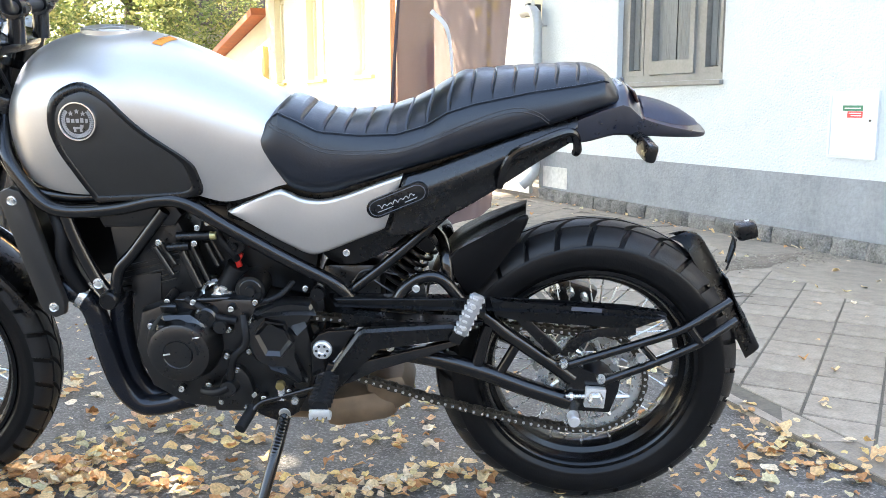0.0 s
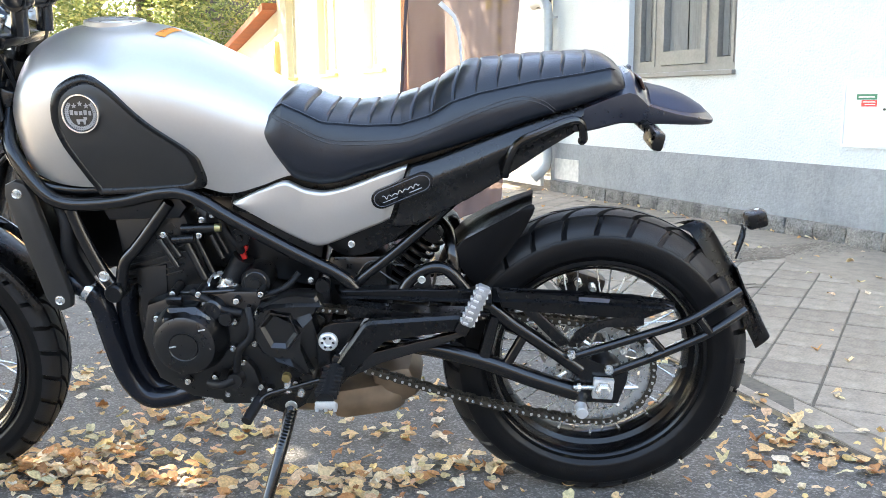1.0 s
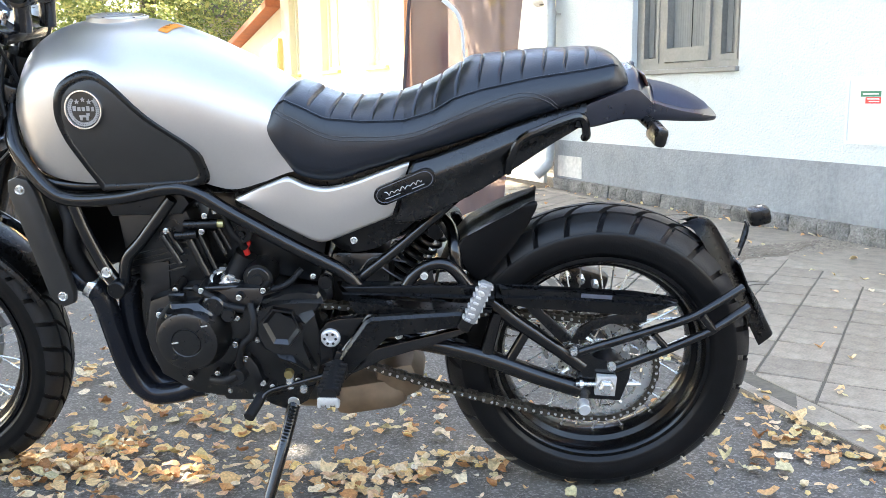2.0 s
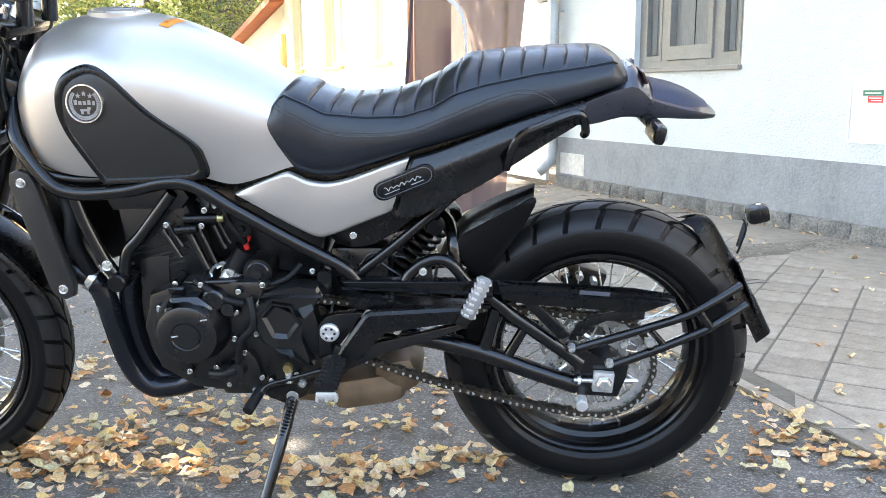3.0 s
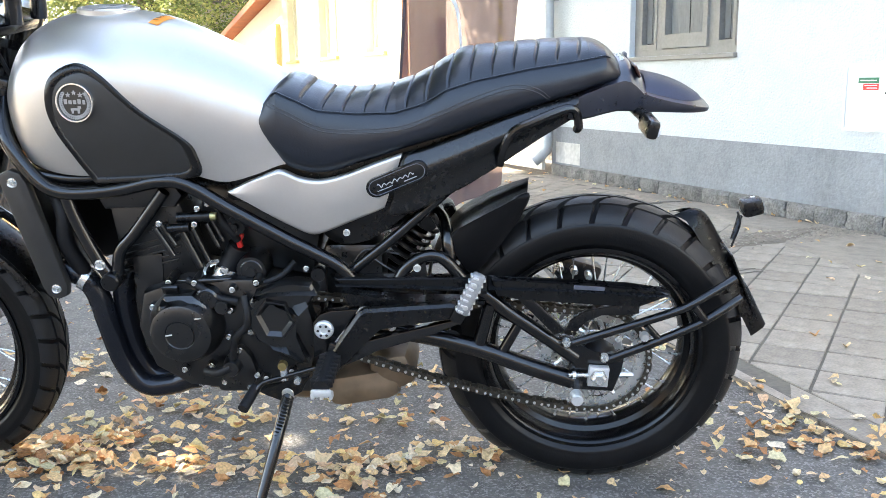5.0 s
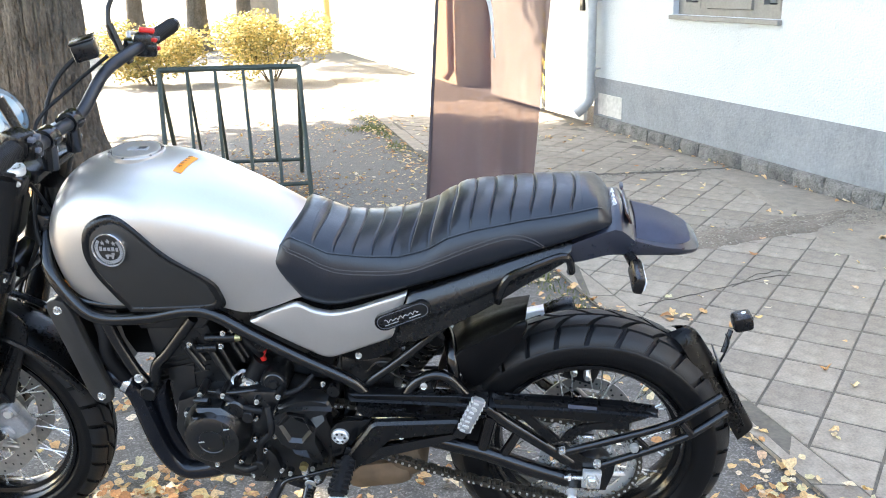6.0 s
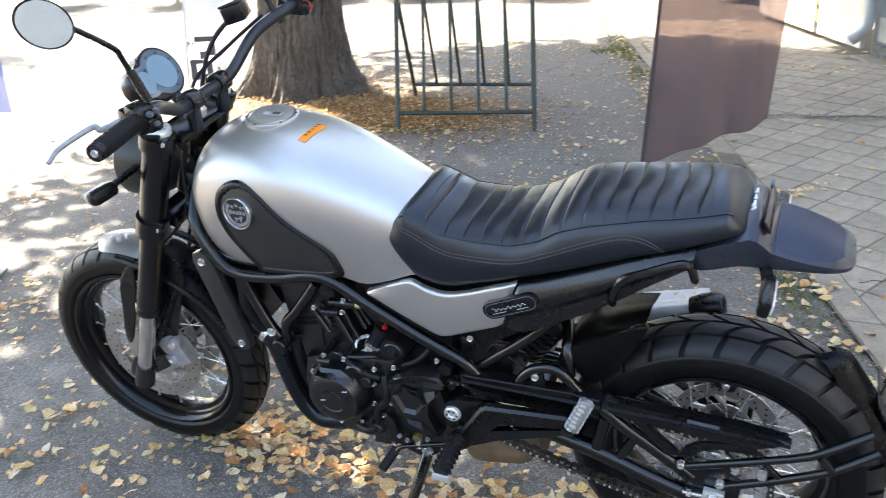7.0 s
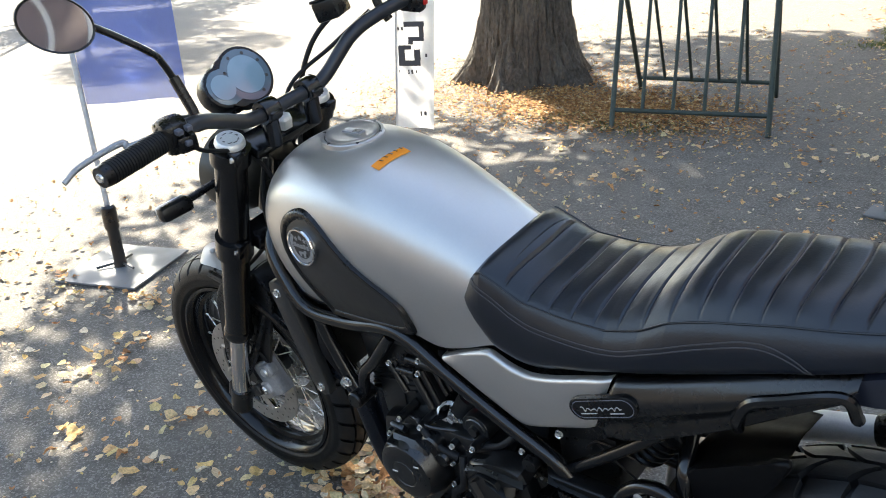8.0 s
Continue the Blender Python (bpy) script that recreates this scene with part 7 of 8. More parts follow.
for s in (-1, 1):
    y = 0.008 + s * 0.118
    bm = bmesh.new()
    tube(bm, [leg(0.545, y), leg(0.84, y)], (0.0305, 0.0305), 24)
    tube(bm, [leg(0.82, y), leg(1.048, y)], (0.0325, 0.0325), 24)
    lathe(bm, [(0.033, 0.0), (0.0345, 0.006), (0.0345, 0.018), (0.031, 0.024)], Matrix.Translation(leg(0.545, y)) @ LQ, 24)
    fl = steered("fork_leg", bm, BLACK, bike, "black upper fork leg with a bright slider")
    bm = bmesh.new()
    tube(bm, [leg(0.350, y), leg(0.550, y)], 0.0225, 24)
    steered("slider", bm, CHROME, fl, "bright fork slider")
    bm = bmesh.new()
    tube(bm, [leg(0.285, y), leg(0.355, y)], (0.027, 0.0255), 20)
    box(bm, FW + Vector((0.005, s * 0.105 , -0.015)), (0.060, 0.034, 0.062), 0.010, (0, 25, 0))
    box(bm, leg(0.345, y) + Vector((0.045, s * -0.01, 0.005)), (0.060, 0.016, 0.030), 0.005, (0, -30, 0))
    steered("fork_foot", bm, ENGINE, fl)
    bm = bmesh.new()
    lathe(bm, [(0, 0.012), (0.025, 0.012), (0.028, 0.009), (0.030, 0.0), (0.0, 0.0)], Matrix.Translation(leg(1.058, y)) @ LQ, 28)
    cp_ = steered("fork_cap", bm, ALU, fl, "bright round fork cap")
    bm = bmesh.new()
    for k in range(8):
        m4 = Matrix.Translation(leg(1.058, y)) @ LQ @ Matrix.Rotation(k * math.pi / 4, 4, "Z")
        box(bm, m4 @ Vector((0.016, 0, 0.0122)), (0.010, 0.002, 0.001), 0, (0, 0, k * 45))
    steered("cap_mark", bm, ENGINE, cp_, smooth=0)
    for z, hgt, r in ((1.036, 0.034, 0.037), (0.812, 0.050, 0.037)):
        bm = bmesh.new()
        lathe(bm, [(0.0325, -hgt / 2), (r + 0.003, -hgt / 2), (r + 0.003, hgt / 2), (0.0325, hgt / 2)], Matrix.Translation(leg(z, y)) @ LQ, 24, True)
        box(bm, leg(z, y) + Vector((0.028, s * 0.01, 0)), (0.026, 0.026, hgt * 0.8), 0.004, (0, 25, 0))
        cl_ = steered("fork_clamp", bm, BLACK, fl)
        bm = bmesh.new()
        lathe(bm, [(0, 0.005), (0.005, 0.005), (0.006, 0)], SM @ side(*(leg(z, y) + Vector((0.032, s * 0.023, 0)))), 10)
        part("bolt", bm, STEEL, cl_)
for z, hgt in ((1.034, 0.026), (0.812, 0.036)):
    bm = bmesh.new()
    c = leg(z, 0.008)
    box(bm, c + Vector((0.018, 0, 0)), (0.062, 0.180, hgt), 0.008, (0, 25, 0))
    tc_ = steered("triple_clamp", bm, BLACK, bike, "black triple clamp")
    if z > 1:
        bm = bmesh.new()
        lathe(bm, [(0, 0.024), (0.014, 0.024), (0.020, 0.020), (0.021, 0.0), (0, 0)], SM @ Matrix.Translation(c + Vector((0.028, 0, 0.012))) @ LQ, 6)
        part("stem_nut", bm, ALU, tc_, "bright stem nut")
# front mudguard
for nm, a0, a1, m, w, lab in (("front_fender", 70, 103, SILVER, 0.060, "short silver front fender"), ("fender_rear", 24, 71, PLASTIC, 0.062, "black rear half of the fender")):
    bm = bmesh.new()
    rows = []
    for j in range(13):
        a = radians(a0 + (a1 - a0) * j / 12)
        tip = 1 - 0.45 * max(0, (j - 9) / 3) ** 2 if nm == "front_fender" else 1
        rows.append([(FW.x + (0.353 - 0.020 * abs(u) ** 2.5) * math.cos(a), FW.y + w * tip * u, FW.z + (0.353 - 0.020 * abs(u) ** 2.5) * math.sin(a)) for u in [-1 + k / 5 for k in range(11)]])
    grid_sheet(bm, rows)
    bmesh.ops.solidify(bm, geom=bm.faces[:], thickness=0.003)
    ff = steered(nm, bm, m, bike, lab)
for s in (-1, 1):
    bm = bmesh.new()
    tube(bm, [(FW.x + 0.353 * math.cos(radians(a)), FW.y + s * (0.066 + 0.018 * math.sin(radians((a - 24) * 2))), FW.z + 0.353 * math.sin(radians(a)) - 0.02) for a in (24, 40, 56, 72, 86)], 0.010, 8, 4)
    tube(bm, [(FW.x + 0.20, FW.y + s * 0.078, FW.z + 0.28), (FW.x + 0.13, FW.y + s * 0.088, FW.z + 0.16), leg(0.39, 0.008 + s * 0.10)], 0.012, 8, 4)
    steered("fender_stay", bm, PLASTIC, ff)
for outline in ([(-1.349, 0.692), (-1.308, 0.681), (-1.292, 0.637), (-1.331, 0.552), (-1.407, 0.387), (-1.470, 0.369), (-1.411, 0.532)],
                [(-1.507, 0.606), (-1.445, 0.649), (-1.538, 0.407), (-1.563, 0.400), (-1.538, 0.500)]):
    plate("fender_bracket", outline, -0.076, -0.068, PLASTIC, bike, "black fender bracket beside the fork", 0.003, 3)
bm = bmesh.new()
for k in range(4):
    box(bm, (FW.x - 0.02 + 0.012 * k, FW.y - 0.030 + 0.02 * (k % 2), FW.z + 0.356), (0.010, 0.012, 0.012), 0.003, (0, 10 * k, 20 * k))
steered("fender_clip", bm, ALU, ff, "bright hose clip")
for s in (-1, 1):
    bm = bmesh.new()
    c = FW + Vector((0.120, s * 0.072, 0.050))
    box(bm, c, (0.062, 0.040, 0.098), 0.007, (0, -28, 0))
    box(bm, c + Vector((0.012, s * 0.014, 0.034)), (0.045, 0.030, 0.035), 0.010, (0, -28, 0))
    box(bm, c + Vector((-0.012, s * 0.014, -0.030)), (0.045, 0.030, 0.035), 0.010, (0, -28, 0))
    cal = steered("brake_caliper", bm, CASTALU, bike, "cast aluminium front brake caliper")
    for dz in (0.034, -0.030):
        bm = bmesh.new()
        lathe(bm, [(0, 0.005), (0.010, 0.005), (0.012, 0)], SM @ pose(*(c + Vector((0.014 if dz > 0 else -0.014, s * 0.029, dz))), 90 if s < 0 else -90, 0, 0), 16)
        part("piston_cap", bm, STEEL, cal)
    bm = bmesh.new()
    tube(bm, [c + Vector((0.02, s * 0.01, 0.05)), FW + Vector((0.10, s * 0.105, 0.22)), FW + Vector((0.135, s * 0.10, 0.34)), leg(0.80, 0.008 + s * 0.07, 0.05), leg(0.95, 0.05 * s, 0.06)], 0.0048, 8, 8)
    steered("brake_hose", bm, GRIP, cal)

# headlamp, turn signals, instrument
bm = bmesh.new()
HL = pose(-1.345, 0.008, 0.925, 0, -86, 0)
lathe(bm, [(0, -0.075), (0.045, -0.070), (0.072, -0.050), (0.087, -0.015), (0.092, 0.025), (0.092, 0.045), (0.086, 0.052), (0.084, 0.040)], HL, 40)
bmesh.ops.transform(bm, matrix=Matrix(), verts=bm.verts)
hl = steered("headlamp", bm, mat("dark bronze lamp shell", (0.050, 0.047, 0.040), 0.35, 0.4), bike, "round dark headlamp")
bm = bmesh.new()
lathe(bm, [(0, 0.058), (0.05, 0.054), (0.084, 0.042)], HL, 40)
steered("lens", bm, CLEAR, hl)
for s in (-1, 1):
    bm = bmesh.new()
    rod(bm, (-1.325, 0.008 + s * 0.085, 0.945), (-1.330, 0.008 + s * 0.165, 0.940), 0.0085, 10)
    box(bm, (-1.335, 0.008 + s * 0.200, 0.935), (0.034, 0.075, 0.034), 0.012, (0, 0, s * 6))
    fs_ = steered("front_turn_signal", bm, PLASTIC, bike, "black front turn signal on a stalk")
    bm = bmesh.new()
    box(bm, (-1.353, 0.008 + s * 0.200, 0.935), (0.012, 0.062, 0.026), 0.005, (0, 0, s * 6))
    steered("lens", bm, CLEAR, fs_)
DM = pose(-1.250, 0.006, 1.146, 0, 60, 0)


def two_lobes(r1, r2, d, n=40):
    pts = []
    for k in range(n):
        a = 2 * math.pi * k / n
        c, s_ = math.cos(a), math.sin(a)
        # farther of the two circles along this direction
        best = r1
        p = c * d[0] + s_ * d[1]
        q = p * p - (d[0] ** 2 + d[1] ** 2 - r2 * r2)
        if q > 0:
            best = max(best, p + math.sqrt(q))
        pts.append((best * c, best * s_))
    return pts


def dash_piece(name, r1, r2, z0, z1, m, parent, label="", bevel=0.003):
    bm = bmesh.new()
    prism(bm, two_lobes(r1, r2, (0.004, -0.058)), z0, z1, bevel, "z")
    bmesh.ops.transform(bm, matrix=DM, verts=bm.verts)
    return steered(name, bm, m, parent, label)


dash = dash_piece("instrument", 0.060, 0.044, -0.035, 0.004, PLASTIC, bike, "round digital instrument with a side lobe", 0.006)
dash_piece("display_rim", 0.054, 0.038, 0.004, 0.0055, SCREENDARK, dash, "", 0.0005)
for c, r in (((0.0, 0.0), 0.040), ((0.004, -0.062), 0.026)):
    bm = bmesh.new()
    lathe(bm, [(0, 0.0068), (r, 0.0068), (r, 0.0050)], DM @ Matrix.Translation((*c, 0)), 36)
    steered("display", bm, SCREEN, dash, "pale blue grey display")
for k in range(7):
    bm = bmesh.new()
    a = radians(20 + k * 45)
    lathe(bm, [(0, 0.0064), (0.0035, 0.0064), (0.0035, 0.005)], DM @ Matrix.Translation((0.045 * math.cos(a), 0.045 * math.sin(a), 0)), 10)
    steered("tell_tale", bm, ENGINE, dash)
bm = bmesh.new()
tube(bm, [(-1.25, 0.008, 1.12), (-1.215, 0.008, 1.075), (-1.195, 0.008, 1.06)], 0.014, 10, 4)
steered("bracket", bm, BLACK, dash)

# handlebar and controls
BAR = [(-1.022, -0.458, 1.180), (-1.037, -0.330, 1.182), (-1.052, -0.255, 1.178), (-1.095, -0.175, 1.142), (-1.132, -0.095, 1.106), (-1.142, 0.008, 1.102), (-1.130, 0.090, 1.112), (-1.096, 0.165, 1.180), (-1.066, 0.235, 1.206), (-1.050, 0.330, 1.214), (-1.033, 0.460, 1.226)]
bar = pipe("handlebar", BAR, 0.0138, mat("blue black bar paint", (0.020, 0.022, 0.028), 0.36, 0.2), bike, "blue black tubular handlebar", 16, 8)
for s in (-1, 1):
    bm = bmesh.new()
    c = Vector((-1.142, 0.008 + s * 0.055, 1.080))
    rod(bm, c + Vector((-0.006, 0, -0.045)), c + Vector((0.0, 0, 0.016)), 0.0165, 18)
    lathe(bm, [(0.0138, -0.018), (0.0225, -0.018), (0.0240, -0.015), (0.0240, 0.015), (0.0225, 0.018), (0.0138, 0.018)], side(c.x, c.y, c.z + 0.024), 24)
    box(bm, c + Vector((0, 0, 0.024)), (0.058, 0.030, 0.016), 0.005, (0, 12, 0))
    rs = steered("bar_riser", bm, BLACK, bar)
    for dx in (-0.011, 0.011):
        bm = bmesh.new()
        lathe(bm, [(0, 0.004), (0.0045, 0.004), (0.005, 0)], SM @ Matrix.Translation(c + Vector((dx + 0.006, 0, 0.030))), 10)
        part("bolt", bm, STEEL, rs)


for s in (-1, 1):
    tip, root = (Vector(BAR[0]), Vector(BAR[1])) if s < 0 else (Vector(BAR[-1]), Vector(BAR[-2]))
    bm = bmesh.new()
    gl = (tip - root).length
    prof = [(0.0, -0.06), (0.022, -0.06), (0.0225, -0.035), (0.022, -0.01), (0.0175, -0.005)]
    for i in range(20):
        prof += [(0.0172, 0.048 + i * 0.042), (0.0187, 0.053 + i * 0.042), (0.0187, 0.072 + i * 0.042), (0.0172, 0.078 + i * 0.042)]
    prof += [(0.0175, 0.90), (0.0, 0.90)]
    lathe(bm, [(r_, q * gl) for r_, q in prof], Matrix.Translation(root) @ (tip - root).to_track_quat("Z", "Y").to_matrix().to_4x4(), 20)
    grip = part("hand_grip", bm, GRIP, bar, "black ribbed rubber grip")
    bm = bmesh.new()
    tube(bm, [root.lerp(tip, 0.90), root.lerp(tip, 1.0)], (0.0185, 0.0165), 20)
    be = part("bar_end", bm, PLASTIC, bar, "black bar end weight")
    bm = bmesh.new()
    d = (tip - root).normalized()
    lathe(bm, [(0, 0.003), (0.0065, 0.003), (0.008, 0)], Matrix.Translation(tip) @ d.to_track_quat("Z", "Y").to_matrix().to_4x4(), 16)
    part("end_screw", bm, STEEL, be)
    c = root.lerp(tip, -0.17)
    bm = bmesh.new()
    box(bm, c, (0.050, 0.046, 0.056), 0.012, (0, 10, s * 18))
    box(bm, c + Vector((0.020, s * -0.004, -0.012)), (0.024, 0.034, 0.030), 0.006, (0, 10, s * 18))
    sw = part("switch_block", bm, PLASTIC, bar, "black handlebar switch block")
    for i, (dy, dz) in enumerate(((-0.010, 0.012), (0.008, 0.012), (0.0, -0.010))):
        bm = bmesh.new()
        box(bm, c + Vector((0.032, dy, dz)), (0.012, 0.011, 0.009), 0.002, (0, 10, 0))
        part("button", bm, RED if s > 0 and i != 1 else GREYPLASTIC, sw, "red button" if s > 0 and i != 1 else "")
    if s > 0:
        bm = bmesh.new()
        box(bm, c + Vector((0.008, 0.012, 0.030)), (0.036, 0.020, 0.012), 0.004, (0, 10, 15))
        part("kill_switch", bm, RED, sw, "red kill switch")
    # lever
    bm = bmesh.new()
    tube(bm, [c + Vector((-0.035, s * -0.010, -0.004)), c + Vector((-0.055, s * 0.05, -0.006)), root.lerp(tip, 0.30) + Vector((-0.070, 0, 0.004)), root.lerp(tip, 0.78) + Vector((-0.105, 0, -0.010)), root.lerp(tip, 1.06) + Vector((-0.112, 0, -0.024))], (0.0068, 0.0046), 10, 6)
    part("lever", bm, CASTALU, bar, "bright hand lever")
    bm = bmesh.new()
    box(bm, c + Vector((-0.028, s * -0.006, 0.0)), (0.040, 0.040, 0.030), 0.008, (0, 10, s * 18))
    mnt = part("lever_mount", bm, BLACK, bar)
    # mirror on its stalk
    mc = Vector((-1.108, -0.393, 1.387)) if s < 0 else Vector((-1.080, 0.400, 1.420))
    bm = bmesh.new()
    base = Vector((-1.080, s * 0.238, 1.198 if s < 0 else 1.225))
    tube(bm, [base, base + Vector((-0.016, 0, 0.030)), base + Vector((-0.018, s * 0.014, 0.078)), base + Vector((-0.012, s * 0.034, 0.105)), mc + Vector((-0.006, s * -0.066, -0.030)), mc + Vector((-0.008, s * -0.040, -0.015))], 0.0058, 10, 6)
    tube(bm, [base + Vector((0.016, s * 0.006, -0.040)), base + Vector((0, 0, -0.006)), base + Vector((-0.017, s * 0.004, 0.050))], 0.0092, 10, 4, False)
    ms_ = part("mirror", bm, PLASTIC, bike, "oval black rear view mirror on a bent stalk")
    aim = Vector((0.97, s * -0.12 - 0.30, 0.04)).normalized()
    MM = Matrix.Translation(mc) @ aim.to_track_quat("Z", "Y").to_matrix().to_4x4() @ Matrix.Rotation(radians(s * 32), 4, "Z") @ Matrix.Diagonal((1.12, 0.80, 1.0, 1))
    bm = bmesh.new()
    lathe(bm, [(0, -0.022), (0.030, -0.020), (0.046, -0.010), (0.052, 0.002), (0.051, 0.005), (0.048, 0.003)], MM, 36)
    part("shell", bm, PLASTIC, ms_)
    bm = bmesh.new()
    lathe(bm, [(0, 0.003), (0.048, 0.003)], MM, 36)
    part("mirror_glass", bm, MIRROR, ms_, "mirror glass", smooth=0)
bm = bmesh.new()
box(bm, (-1.118, 0.150, 1.240), (0.052, 0.060, 0.040), 0.006, (0, -12, 20))
resv = part("brake_reservoir", bm, PLASTIC, bar, "black brake fluid reservoir")
bm = bmesh.new()
box(bm, (-1.122, 0.150, 1.262), (0.054, 0.062, 0.006), 0.002, (0, -12, 20))
part("lid", bm, BLACK, resv)
for i, pts in enumerate(([(-1.13, -0.24, 1.17), (-1.20, -0.16, 1.13), (-1.24, -0.06, 1.06), (-1.22, 0.0, 0.96)], [(-1.12, 0.25, 1.20), (-1.20, 0.20, 1.14), (-1.25, 0.10, 1.08), (-1.23, 0.03, 0.97)], [(-1.15, 0.22, 1.23), (-1.22, 0.17, 1.16), (-1.245, 0.12, 1.06), (-1.225, 0.06, 0.93)], [(-1.10, -0.25, 1.16), (-1.16, -0.20, 1.09), (-1.19, -0.08, 1.02), (-1.17, -0.05, 0.92), (-1.16, -0.06, 0.80)], [(-1.19, -0.05, 1.00), (-1.20, -0.075, 0.92), (-1.185, -0.09, 0.84), (-1.17, -0.09, 0.78)], [(-1.20, 0.05, 1.02), (-1.225, 0.02, 0.92), (-1.215, -0.04, 0.84), (-1.18, -0.06, 0.78)])):
    pipe("cable", pts, 0.0045 if i % 2 else 0.0055, GRIP, bike, "", 8, 8)
block("horn_bracket", (-1.205, -0.045, 0.905), (0.05, 0.05, 0.07), ENGINE, bike, "", 0.01, (0, 25, 0))
turned("ignition_lock", [(0, 0.012), (0.012, 0.012), (0.015, 0.008), (0.016, -0.03), (0, -0.03)], 0, 0, 0, CHROME, bike, "bright ignition lock", 20, SM @ Matrix.Translation((-1.205, 0.008, 1.062)) @ LQ)

# rear brake caliper on the far side of the wheel
bm = bmesh.new()
box(bm, (-0.020, 0.085, 0.462), (0.105, 0.045, 0.060), 0.014, (0, 18, 0))
rcal = part("rear_caliper", bm, ENGINE, bike, "black rear brake caliper")
for dx, dz in ((-0.042, 0.020), (0.022, 0.000), (-0.010, 0.012)):
    turned("slide_pin", [(0, 0.030), (0.007, 0.030), (0.009, 0.024), (0.009, 0.0), (0.011, -0.004), (0, -0.004)], -0.020 + dx, 0.066, 0.462 + dz, STEEL, rcal, "bright pin", 12)
pipe("rear_brake_hose", [(-0.07, 0.085, 0.48), (-0.16, 0.10, 0.47), (-0.26, 0.11, 0.44), (-0.40, 0.12, 0.43)], 0.005, GRIP, rcal, seg=8)


# ---- fallen leaves ----
def leaf_mesh(name, spots, label, size=(0.010, 0.025), material=FALLEN, seed=3):
    """Fallen leaves, each a broad pointed blade folded and curled its own way. spots: (x, y, z, flatness)."""
    r = np.random.RandomState(seed)
    V, F = [], []
    lob = np.array([(0, -0.8), (0.34, -0.74), (0.68, -0.55), (0.70, -0.15), (0.76, 0.25), (0.56, 0.42), (0.36, 0.72), (0, 0.98), (-0.36, 0.72), (-0.56, 0.42), (-0.76, 0.25), (-0.70, -0.15), (-0.68, -0.55), (-0.34, -0.74)])
    heart = np.array([(0, -0.78), (0.30, -0.88), (0.60, -0.68), (0.76, -0.32), (0.74, 0.05), (0.60, 0.42), (0.36, 0.74), (0, 0.98), (-0.36, 0.74), (-0.60, 0.42), (-0.74, 0.05), (-0.76, -0.32), (-0.60, -0.68), (-0.30, -0.88)])
    oval = heart * np.array((0.66, 1.05))
    for x, y, z, flat in spots:
        s = r.uniform(*size)
        base = (heart, oval, heart, oval, heart, lob)[r.randint(6)]
        p = base * s * (1 + 0.14 * r.normal(size=(1, 2)))
        p = p + r.normal(size=p.shape) * s * 0.05
        p = np.concatenate([p, p * 0.52])
        fold, k, w = r.uniform(-0.4, 0.9) * flat, r.uniform(-0.8, 1.2) * flat, r.uniform(0.1, 0.35) * flat
        a, ph0 = r.uniform(0, 6.28), r.uniform(0, 6.28)
        tx, ty = r.normal(0, 0.25 * flat), r.normal(0, 0.22 * flat)
        h = fold * np.abs(p[:, 0]) * 0.8 + k * p[:, 1] ** 2 / s * 0.4 + w * s * np.sin(p[:, 1] / s * 3.2 + p[:, 0] / s * 2.0 + ph0) + r.normal(size=len(p)) * s * 0.07 * flat + tx * p[:, 0] + ty * p[:, 1]
        lift = -min(h.min(), 0.0) + 0.0015 + z
        ca, sa = math.cos(a), math.sin(a)
        b, n_ = len(V), len(base)
        V.append((x, y, w * s * math.sin(ph0) * 0.5 + lift))
        for (px, py), ph in zip(p, h):
            V.append((x + ca * px - sa * py, y + sa * px + ca * py, ph + lift))
        for i in range(n_):
            o0, o1, i0, i1 = b + 1 + i, b + 1 + (i + 1) % n_, b + 1 + n_ + i, b + 1 + n_ + (i + 1) % n_
            F += [(o0, o1, i1, i0), (b, i0, i1)]
    return from_py(name, V, F, material, "stuff", label, "leaves", smooth=True)


rl = np.random.RandomState(11)
spots = []


def scatter(n, fx, zmax=0.0, flat=1.0):
    for i in range(n):
        x, y = fx()
        spots.append((x, y, abs(rl.normal(0, zmax)) if zmax else 0.0, flat * rl.uniform(0.3, 1.1)))


scatter(60, lambda: (rl.uniform(-4.0, 1.5), rl.uniform(0.9, 4.2)))                                   # all over the asphalt
for i in range(34):
    gx_, gy_, gn_ = rl.uniform(-3.6, 1.2), rl.uniform(1.0, 4.0), rl.randint(2, 9)
    scatter(gn_, lambda: (rl.normal(gx_, 0.045), rl.normal(gy_, 0.035)), 0.005)
scatter(90, lambda: (rl.normal(-0.62, 0.50), rl.normal(2.05, 0.22)), 0.008)                             # drift under the motorcycle
scatter(200, lambda: (rl.normal(-0.92, 0.15), rl.normal(2.20, 0.09)), 0.014)                             # heap by the front wheel
scatter(60, lambda: (rl.normal(-0.15, 0.35), rl.normal(1.78, 0.14)), 0.006)
scatter(110, lambda: (rl.normal(-0.45, 0.30), rl.normal(2.65, 0.20)), 0.004)
scatter(60, lambda: (rl.normal(-2.0, 0.60), rl.normal(2.2, 0.45)), 0.004)
scatter(170, lambda: (lambda y: (edge_x(y) - abs(rl.normal(0.0, 0.16)) + 0.05, y))(rl.uniform(1.2, 4.6)), 0.008)   # along the pavement's edge
scatter(260, lambda: (lambda y: (edge_x(y) - abs(rl.normal(0.0, 0.18)), y))(rl.uniform(4.6, 10.5)), 0.004)
